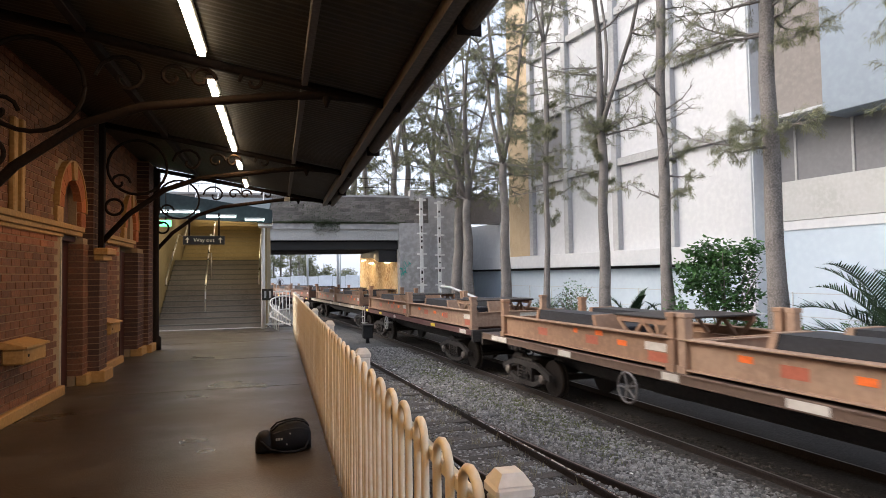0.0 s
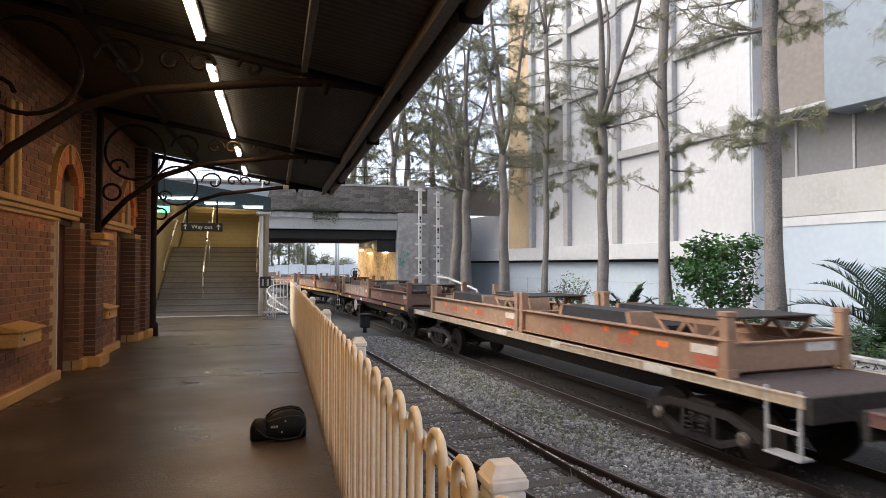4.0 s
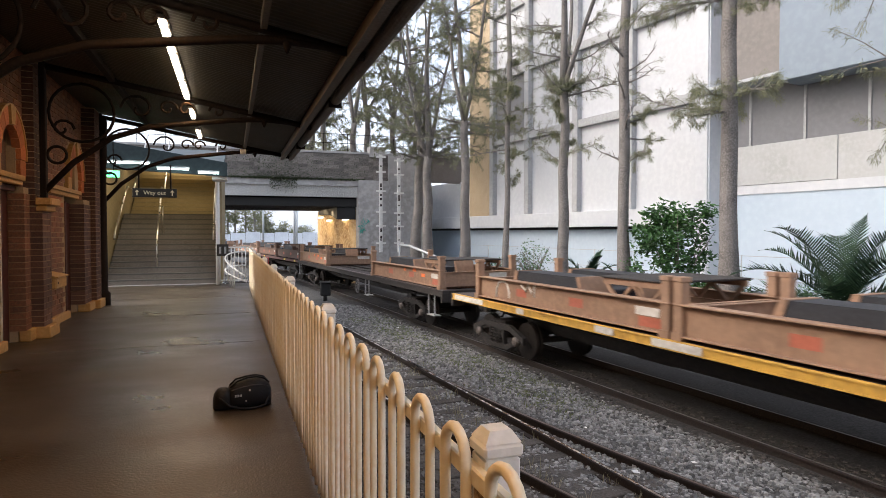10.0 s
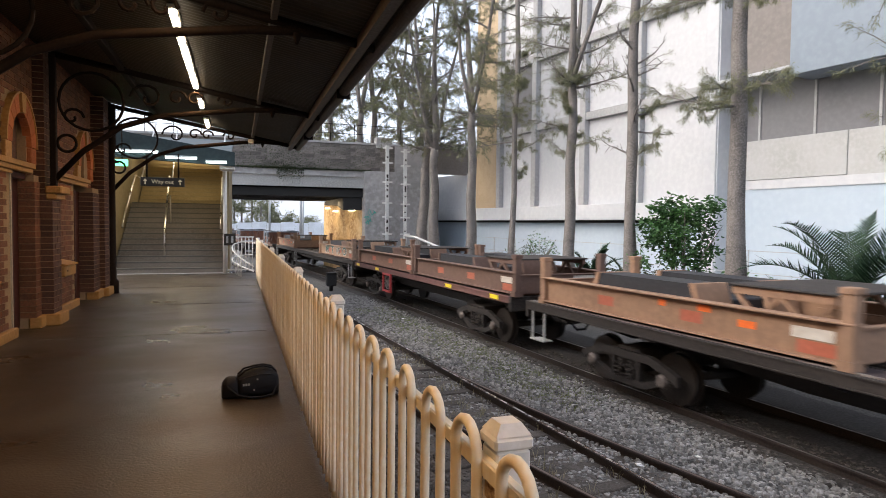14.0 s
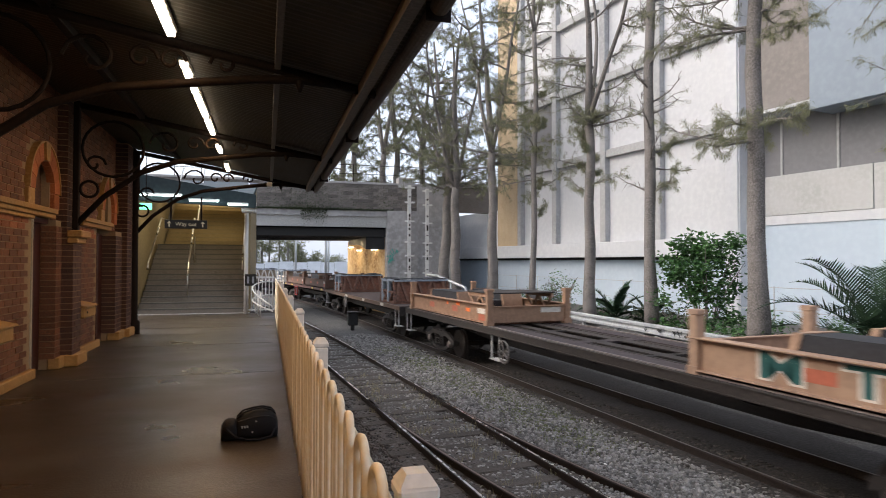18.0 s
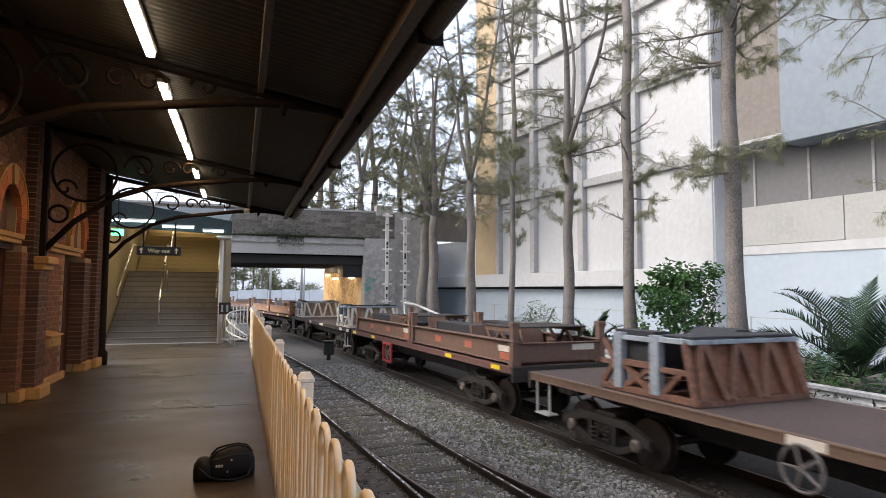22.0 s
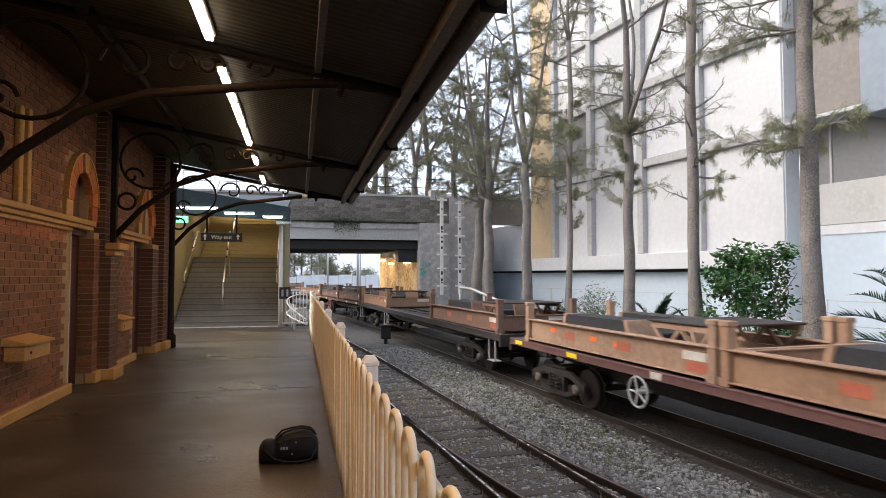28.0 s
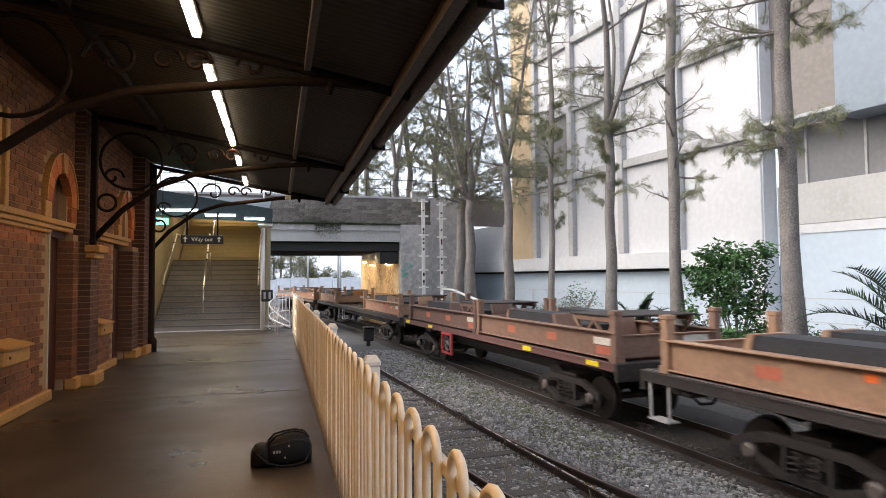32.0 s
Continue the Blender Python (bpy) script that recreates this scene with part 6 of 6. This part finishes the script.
    if wheel is not None:
        handwheel(w, wheel - c, {"tray": 0.86, "skel": 0.78, "rack": 0.92}[kind], m=GREYSTEEL if sill == "red" and not redguard else None)
        if redguard:
            bm = bmesh.new()
            for dy in (-0.42, 0.42):
                box(bm, -1.4, -1.34, wheel - c + dy - 0.04, wheel - c + dy + 0.04, 0.48, 1.12)
            for z in (0.48, 1.08):
                box(bm, -1.4, -1.34, wheel - c - 0.45, wheel - c + 0.45, z, z + 0.07)
            part("wheel_guard", bm, REDFRAME, w, "red painted handwheel guard frame")
    for y in marks:
        patch(w, -1.318, y - c, DZ - 0.075, 0.42, 0.10, YELLOWMARK, "yellow_marker")
    for y, ln in patches:
        patch(w, -1.318, y - c, DZ - 0.075, ln, 0.12, WHITERIB, "white_patch")
    for y in steps:
        ustep(w, y - c, 0.52, DZ - 0.1)
    if ladder is not None:
        y = ladder - c
        ustep(w, y, 0.48, DZ + 0.05, 0.5, -1.28)
        bm = bmesh.new()
        for z in (0.8,):
            box(bm, -1.31, -1.26, y - 0.25, y + 0.25, z - 0.02, z + 0.02)
        if tall:
            tube(bm, [(-1.28, y - 0.2, DZ), (-1.28, y - 0.2, DZ + 1.0), (-1.28, y - 0.12, DZ + 1.06), (-0.7, y - 0.12, DZ + 1.06), (-0.62, y - 0.12, DZ + 1.0), (-0.62, y - 0.12, DZ)], 0.024, 6)
            tube(bm, [(-1.28, y - 0.2, DZ + 0.45), (-0.62, y - 0.12, DZ + 0.45)], 0.018, 6)
        part("end_ladder", bm, GREYSTEEL, w, "pale steel end ladder")
        if tall:
            bm = bmesh.new()
            box(bm, -0.37, -0.23, -h - 0.02, -h + 0.1, DZ, DZ + 1.15, 0.01)
            box(bm, -0.42, -0.18, -h - 0.06, -h + 0.14, DZ + 0.9, DZ + 1.3, 0.02)
            part("brake_column", bm, UNDER, w)
            hw = handwheel(w, 0, 0, 0.3)
            hw.matrix_basis = pose(-0.3, -h - 0.12, DZ + 1.15, 0, 0, 90)
    MOVING.append((w, c, 0.0, 0.0, 1))
    for a, paint, extra in trays:
        t = tray(paint, *extra)
        MOVING.append((t, c, a + 3.27 - c, DZ + 0.055, 0))
    for a, rib in racks:
        t = rack(rib)
        MOVING.append((t, c, a + 1.6 - c, DZ + 0.006, 0))
    return w


def tray(paint=0, graffiti="", flip=False):
    m = PAINTS[paint]
    ob = thing("cradle_tray", "{} steel cradle tray with rubber-padded saddle".format(("rusty orange", "pale orange", "brown", "dark rust")[paint]), "tray", None, "cradle trays on the train")
    L, H = 3.27, 0.50
    for s in (-1, 1):
        bm = bmesh.new()
        x = s * 1.16
        box(bm, x - 0.01, x + 0.01, -L, L, 0.02, H - 0.02)
        box(bm, x - 0.11, x + 0.11, -L, L, H - 0.026, H, 0.005)
        box(bm, x - 0.11, x + 0.11, -L, L, 0.0, 0.024, 0.005)
        part("side_beam", bm, m, ob)
        for y in (-1.0, 1.0):
            patch(ob, x - 0.0125 if s < 0 else x + 0.0175, y + 0.2, H * 0.48, 0.42, 0.17, REDMARK, "red_plate")
        patch(ob, x - 0.0125 if s < 0 else x + 0.0175, -L + 0.55, H * 0.6, 0.55, 0.14, WHITERIB, "white_plate")
        patch(ob, x - 0.0125 if s < 0 else x + 0.0175, -L + 0.5, H * 0.26, 0.5, 0.16, REDMARK, "red_plate")
        bm = bmesh.new()
        y = s * (L - 0.06)
        box(bm, -1.18, 1.18, y - 0.012, y + 0.012, 0.02, H * 0.86)
        box(bm, -1.18, 1.18, y - 0.06, y + 0.06, H * 0.86, H * 0.9)
        part("end_beam", bm, m, ob)
        bm = bmesh.new()
        box(bm, 0.35, 0.95, y + s * 0.013, y + s * 0.018, 0.26, 0.4)
        part("end_plate", bm, WHITERIB, ob)
        for sy in (-1, 1):
            bm = bmesh.new()
            xx, yy = s * 1.17, sy * (L - 0.09)
            box(bm, xx - 0.085, xx + 0.085, yy - 0.085, yy + 0.085, -0.05, 0.9, 0.012)
            box(bm, xx - 0.1, xx + 0.1, yy - 0.1, yy + 0.1, 0.83, 0.91, 0.01)
            box(bm, xx - 0.11, xx + 0.11, yy - 0.1, yy + 0.1, -0.05, 0.07)
            part("corner_post", bm, m, ob)
    f = -1 if flip else 1
    y0 = 0.45 * f
    for s in (-1, 1):
        a, b = sorted((s * 0.42, s * 1.04))
        bm = bmesh.new()
        prism(bm, [(y0 - 1.28, 0.1), (y0 + 1.28, 0.1), (y0 + 1.08, 0.71), (y0 - 1.08, 0.71)], a, b, "x")
        part("rubber_pad", bm, RUBBER, ob, "black rubber saddle pad")
        for e in (-1, 1):
            bm = bmesh.new()
            out = [(y0 + e * 1.285, 0.1), (y0 + e * 1.42, 0.1), (y0 + e * 1.2, 0.72), (y0 + e * 1.085, 0.72)]
            prism(bm, out if e > 0 else out[::-1], a - 0.02, b + 0.02, "x")
            part("saddle_plate", bm, m, ob)
    bm = bmesh.new()
    box(bm, -0.415, 0.415, y0 - 1.2, y0 + 1.2, 0.1, 0.45, 0.02)
    part("saddle_bed", bm, RUBBER, ob)
    y1 = -f * 2.1
    for s in (-1, 1):
        bm = bmesh.new()
        x = s * 0.92
        for z in (0.3, 0.70):
            box(bm, x - 0.04, x + 0.04, y1 - 0.75, y1 + 0.75, z - 0.05, z + 0.05)
        for k in range(4):
            ya, yb = y1 - 0.72 + 0.36 * k, y1 - 0.72 + 0.36 * (k + 1)
            tube(bm, [(x, ya, 0.32 if k % 2 else 0.68), (x, yb, 0.68 if k % 2 else 0.32)], 0.045, 4)
        part("truss_frame", bm, m, ob)
    bm = bmesh.new()
    box(bm, -1.0, 1.0, y1 - 0.8, y1 + 0.8, 0.755, 0.79, 0.01)
    part("top_plate", bm, UNDER, ob)
    bm = bmesh.new()
    box(bm, -1.04, 1.04, -L + 0.2, L - 0.2, -0.04, 0.06)
    part("floor_plate", bm, RUST, ob)
    if graffiti == "bars":
        rn = random.Random(17)
        y = 2.5
        while y > -1.9:
            wd = rn.uniform(0.42, 0.6)
            for k in range(rn.choice((2, 3))):
                t0, t1 = y - wd * rn.uniform(0.05, 0.85), y - wd * rn.uniform(0.05, 0.85)
                z0, z1 = 0.05 + rn.uniform(0, 0.06), 0.46
                th = rn.uniform(0.06, 0.1)
                for dx, grow, mm, nm in ((0.0, 0.03, WHITERIB, "letter_halo"), (-0.004, 0.0, GREYLETTER, "paint_letter")):
                    bm = bmesh.new()
                    prism(bm, [(t0 - th - grow, z0), (t0 + th + grow, z0), (t1 + th + grow, z1), (t1 - th - grow, z1)], -1.1745 + dx - 0.002 - 0.0004 * k, -1.171 + dx - 0.0004 * k, "x")
                    part(nm, bm, mm, ob)
            y -= wd + rn.uniform(0.02, 0.1)
    elif graffiti == "scribble":
        for y, pts in ((2.0, [(-0.32, 0.06), (-0.3, 0.28), (-0.18, 0.42), (0.02, 0.45), (0.2, 0.38), (0.28, 0.2), (0.28, 0.08)]), (0.9, [(-0.3, 0.42), (-0.1, 0.3), (0.0, 0.44), (0.12, 0.28), (0.25, 0.45), (0.24, 0.2)])):
            bm = bmesh.new()
            tube(bm, [(-1.168, y - a, z) for a, z in pts], 0.03, 6)
            part("spray_line", bm, WHITERIB, ob, "faded white spray line")
    elif graffiti:
        for k, ch in enumerate(graffiti):
            for bold, x, m, name in ((0.045, -1.1715, WHITERIB, "letter_halo"), (0.008, -1.176, TEALPAINT, "letter")):
                t = new(name, text_mesh(ch, 0.62, 0.002, bold))
                t.data.materials.append(m)
                t.parent, t.matrix_basis = ob, pose(x, 1.75 - 1.12 * k, 0.25, 90, 0, -90) @ Matrix.Diagonal((1.45, 0.8, 1.0, 1.0))
    elif paint in (0, 1):
        rn = random.Random(paint + 40)
        for k in range(3):
            patch(ob, -1.1705, rn.uniform(-2.4, 2.4), rn.uniform(0.2, 0.4), rn.uniform(0.15, 0.3), 0.1, ORANGESPRAY, "orange_tag")
    return ob


def rack(rib):
    r, back = (WHITERIB, PLYPANEL) if rib else (RUST, RUSTPANEL)
    ob = thing("steel_rack", "blue-grey steel cradle rack with {} ribs".format("dirty white" if rib else "rusty"), "rack", None, "steel racks on the train")
    bm = bmesh.new()
    for x in (-1.12, 1.12):
        box(bm, x - 0.06, x + 0.06, -0.86, 1.36, 0.0, 0.1, 0.008)
    for y in (-0.8, 0.0, 0.87, 1.3):
        box(bm, -1.06, 1.06, y - 0.05, y + 0.05, 0.002, 0.09)
    part("base_frame", bm, r, ob)
    for x in (-1.14, 1.14):
        for y in (0.0, 0.87):
            bm = bmesh.new()
            box(bm, x - 0.07, x + 0.07, y - 0.1, y + 0.1, 0.05, 0.98, 0.012)
            part("upright", bm, BLUEGREY, ob)
        bm = bmesh.new()
        box(bm, x - 0.05, x + 0.05, 0.102, 0.768, 0.44, 0.54, 0.006)
        box(bm, x - 0.05, x + 0.05, 0.972, 1.34, 0.42, 0.5, 0.006)
        box(bm, x - 0.05, x + 0.05, -0.7, -0.102, 0.42, 0.5, 0.006)
        part("mid_rail", bm, r, ob)
        for a, b in (((x, 1.3, 0.12), (x, 1.0, 0.46)), ((x, 1.0, 0.5), (x, 1.26, 0.84)), ((x, 0.14, 0.1), (x, 0.74, 0.44)), ((x, 0.74, 0.1), (x, 0.14, 0.44)), ((x, -0.14, 0.1), (x, -0.5, 0.44)), ((x, -0.78, 0.08), (x, -0.6, 0.9))):
            bm = bmesh.new()
            tube(bm, [a, b], 0.06, 4)
            part("rib", bm, r, ob)
        bm = bmesh.new()
        box(bm, x - 0.05, x + 0.05, -0.62, -0.102, 0.88, 0.96, 0.008)
        box(bm, x - 0.04, x + 0.04, 0.102, 0.768, 0.86, 0.94, 0.008)
        part("top_rail", bm, BLUEGREY, ob)
    for xb, xt in ((-1.05, -0.95), (-0.60, -0.86), (-0.50, -0.22), (0.06, -0.14), (0.16, 0.42), (0.72, 0.5), (1.05, 0.92)):
        bm = bmesh.new()
        tube(bm, [(xb, -0.84, 0.08), (xt, -0.66, 0.9)], 0.07, 4)
        part("end_rib", bm, r, ob)
    bm = bmesh.new()
    prism(bm, [(-0.77, 0.1), (-0.74, 0.1), (-0.56, 0.9), (-0.59, 0.9)], -1.06, 1.06, "x")
    part("end_panel", bm, back, ob)
    bm = bmesh.new()
    box(bm, -1.14, 1.14, -0.72, -0.6, 0.88, 0.95, 0.008)
    part("end_rail", bm, BLUEGREY, ob)
    bm = bmesh.new()
    box(bm, -1.1, 1.1, -0.7, -0.08, 0.965, 1.0, 0.012)
    part("top_pad", bm, RUBBER, ob)
    bm = bmesh.new()
    prism(bm, [(-1.05, 0.3), (1.05, 0.3), (1.06, 1.02), (0.75, 1.02), (0.3, 0.66), (-0.3, 0.66), (-0.75, 1.02), (-1.06, 1.02)], 0.12, 1.1)
    part("rubber_pad", bm, RUBBER, ob, "black rubber saddle pad")
    return ob


B = (1.2, 16.95, 31.5, 48.5, 63.35, 79.4, 101.1, 115.15, 136.7, 152.95, 167.4, 182.4, 197.5, 219.2, 233.7, 255.9, 270.2)


def pair(i, p, q, g1="", g2=""):
    """Two trays end to end on a wagon: front then rear."""
    mid = (B[i] + B[i + 1]) / 2 - 0.25
    return ((mid - 6.58, p, (g1, False)), (mid + 0.04, q, (g2, False)))


def ends(i, p, q, g1="", g2=""):
    return ((B[i] + 0.55, p, (g1, False)), (B[i + 1] - 7.35, q, (g2, False)))


def four(i):
    """Yellow markers near both ends of a wagon."""
    return B[i] + 1.1, B[i] + 3.8, B[i + 1] - 3.6, B[i + 1] - 0.95


wagon(-12.6, B[0], "tray", "brown", trays=((-12.0, 0, ("", False)), (-5.5, 0, ("", False))))
wagon(B[0], B[1], "tray", "brown", wheel=10.0, patches=((6.43, 0.6), (4.16, 0.5), (15.42, 0.9), (12.16, 0.5), (8.9, 0.4),), trays=pair(0, 1, 0))
wagon(B[1], B[2], "tray", "red", wheel=26.85, marks=(20.71, 27.99, 30.63), patches=((17.99, 0.5), (25.61, 0.3),), steps=(), trays=pair(1, 1, 0))
wagon(B[2], B[3], "tray", "pale", ladder=32.24, patches=((34.61, 0.7), (37.88, 0.4), (40.54, 0.6), (47.36, 0.9),), trays=pair(2, 0, 1))
wagon(B[3], B[4], "tray", "red", wheel=58.1, marks=four(3), patches=((56.92, 0.3),), trays=pair(3, 2, 1, "", "bars"))
wagon(B[4], B[5], "tray", "yellow", ladder=64.03, tall=True, patches=((65.69, 0.5), (72.62, 0.5), (70.96, 1.0), (75.45, 0.3), (77.99, 1.6),), trays=pair(4, 0, 0, "", "scribble"))
wagon(B[5], B[6], "skel", "dark", wheel=88.05, steps=(86.96, 80.54, 100.31,), trays=ends(5, 0, 0))
wagon(B[6], B[7], "tray", "red", wheel=110.2, redguard=True, marks=four(6), trays=pair(6, 3, 2))
wagon(B[7], B[8], "skel", "dark", wheel=128.25, steps=(128.85, 116.08, 136.01,), trays=ends(7, 1, 0, "MTWO"))
wagon(B[8], B[9], "rack", "brown", wheel=146.45, patches=((139.5, 0.5), (142.7, 0.4), (146.4, 0.5),), steps=(137.5, 152.1,), racks=((137.4, 0), (147.4, 0)))
wagon(B[9], B[10], "tray", "red", wheel=161.9, redguard=True, marks=four(9), trays=pair(9, 3, 2))
wagon(B[10], B[11], "rack", "dark", wheel=176.7, patches=((168.92, 0.5), (172.95, 0.8), (175.71, 0.5), (167.64, 0.4),), steps=(168.03, 181.42,), racks=((167.28, 1), (178.3, 1)))
wagon(B[11], B[12], "tray", "red", wheel=191.55, marks=four(11), patches=((191.07, 0.3),), trays=pair(11, 0, 1))
wagon(B[12], B[13], "skel", "dark", wheel=211.2, steps=(212.0, 198.47, 218.42,), trays=ends(12, 2, 0))
wagon(B[13], B[14], "tray", "red", wheel=228.3, redguard=True, marks=four(13), trays=pair(13, 2, 3))
wagon(B[14], B[15], "skel", "dark", wheel=246.9, steps=(245.9,), trays=ends(14, 0, 0))
wagon(B[15], B[16], "tray", "brown", trays=pair(15, 0, 1))


def travelled(t):
    return 6.4554 * t - 0.026361 * t * t + 0.00141317 * t ** 3 - 0.00001627842 * t ** 4


def motions():
    for ob, c, off, up, turn in MOVING:
        rows = []
        for i in range(65):
            t = i * 0.5
            x, y, a = along(c - travelled(t))
            rows.append((t, pose(x, y, RAIL_Z, 0, 0, math.degrees(a)) @ Matrix.Translation((0, off, up))))
        walk(ob, rows)
        if not turn:
            continue
        sets = [o for o in ob.children_recursive if "roll" in o]
        rows = []
        for i in range(0, 481):
            t = i / 15
            s = c - travelled(t)
            if -12 < s < 34:
                rows.append((t, travelled(t) / 0.42))
        if not rows:
            continue
        if rows[0][0] > 0:
            rows.insert(0, (0.0, rows[0][1]))
        if rows[-1][0] < 32:
            rows.append((32.0, rows[-1][1]))
        for o in sets:
            base = o.matrix_basis.copy()
            walk(o, [(t, base @ Matrix.Rotation(q, 4, "X")) for t, q in rows])


# ---- bricks of the station wall ----
COURSE, LONG = 0.086, 0.24


PARAPET_STONE = flush((lambda bm: (box(bm, -0.285, 0.285, -0.02, 0.01, 0.0, 0.205, 0.012), bm)[1])(bmesh.new()), "parapet_stone", IVY_BRICK)
rn = random.Random(77)
for row in range(7):
    x = -2.2 + 0.29 * (row % 2)
    while x < 10.4:
        shared("stone", PARAPET_STONE, parapet, pose(x, 36.0 + rn.uniform(-0.012, 0.012), 4.605 + 0.22 * row))
        x += 0.59


def brick_mesh(lx, ly, lz):
    bm = bmesh.new()
    box(bm, 0, lx, 0, ly, 0, lz)
    return bm


def brick_rows(y0, y1, z0, z1, skip):
    z, k = z0, 0
    while z + COURSE <= z1 + 1e-6:
        y = y0 - (LONG / 2 if k % 2 else 0)
        while y < y1 - 0.02:
            a, b = max(y, y0), min(y + LONG - 0.012, y1)
            if b - a > 0.04 and not skip(a, b, z):
                yield a, b, z, k
            y += LONG
        z += COURSE
        k += 1


def blocked(a, b, z):
    if b > DOOR[0] - 0.03 and a < DOOR[1] + 0.4 and z < 2.25:
        return True
    if b > WIN[0] - 0.02 and a < WIN[1] + 0.05 and z < 2.25:
        return True
    for cy in (9.63, 13.2):
        if z >= 2.2 and ((max(a, min(cy, b)) - cy) / 0.56) ** 2 + (max(0.0, z - 2.49) / 0.63) ** 2 < 1.0:
            return True
    return 2.05 < z < 2.22 and a > 7.0 and a < 9.3


wall_ob = bpy.data.objects["wall_station"]
verts, faces, mats, count = [], [], [], 0
cache = {}
for a, b, z, k in brick_rows(6.3, 14.1, 0.135, 4.4, blocked):
    red = 1.93 <= z < 2.08
    if z < 2.0 and 7.6 < a < 9.05 and count < 290 and not red:
        key = round(b - a, 3)
        if key not in cache:
            cache[key] = flush(brick_mesh(0.017, key, COURSE - 0.012), "brick", BRICK)
        shared("brick", cache[key], wall_ob, pose(WALL_X - 0.017 + random.uniform(-0.001, 0.002), a, z))
        count += 1
        continue
    n = len(verts)
    x1 = WALL_X + random.uniform(-0.001, 0.002)
    zt = z + COURSE - 0.012
    verts += [(x1 - 0.014, a, z), (x1, a, z), (x1, b, z), (x1 - 0.014, b, z), (x1 - 0.014, a, zt), (x1, a, zt), (x1, b, zt), (x1 - 0.014, b, zt)]
    faces += [(n, n + 1, n + 5, n + 4), (n + 1, n + 2, n + 6, n + 5), (n + 2, n + 3, n + 7, n + 6), (n + 4, n + 5, n + 6, n + 7), (n + 1, n, n + 3, n + 2)]
    mats += [1 if red else 0] * 5
ISBRICK = surf("wall_brick", (0.17, 0.068, 0.032), (0.095, 0.04, 0.021), (0.23, 0.092, 0.042), rough=0.8, big=3, fine=40, rand=0.28, bump=0.3, island=True)
ISDARK = surf("pier_brick", (0.085, 0.038, 0.024), (0.055, 0.026, 0.018), (0.12, 0.055, 0.034), rough=0.75, big=3, fine=40, rand=0.3, bump=0.3, island=True)
ISRED = surf("band_brick", (0.32, 0.11, 0.045), (0.24, 0.075, 0.03), (0.38, 0.145, 0.06), rough=0.8, big=3, fine=40, rand=0.2, bump=0.3, island=True)
me = bpy.data.meshes.new("wall_bricks")
me.from_pydata(verts, [], faces)
for m in (ISBRICK, ISRED):
    me.materials.append(m)
me.polygons.foreach_set("material_index", mats)
o = tagged(new("wall_bricks", me), "brown bricks of the station wall", "", "", "stuff")
o.parent = wall_ob

for y0, y1, x1, top, m in PIERS:
    verts, faces = [], []
    for a, b, z, k in brick_rows(y0, y1, 0.15, top, lambda a, b, z: False):
        n = len(verts)
        zt = z + COURSE - 0.012
        xb = WALL_X - 0.005 if top > 2.5 or top < 2 else -2.764
        verts += [(xb, a, z), (x1, a, z), (x1, b, z), (xb, b, z), (xb, a, zt), (x1, a, zt), (x1, b, zt), (xb, b, zt)]
        faces += [(n, n + 1, n + 5, n + 4), (n + 1, n + 2, n + 6, n + 5), (n + 2, n + 3, n + 7, n + 6), (n + 4, n + 5, n + 6, n + 7), (n + 1, n, n + 3, n + 2)]
    me = bpy.data.meshes.new("pier_bricks")
    me.from_pydata(verts, [], faces)
    me.materials.append(ISDARK if m is DARKBRICK else ISBRICK)
    o = tagged(new("pier_bricks", me), "dark bricks of a wall pier", "", "", "stuff")
    o.parent = wall_ob


# ---- movement ----
motions()
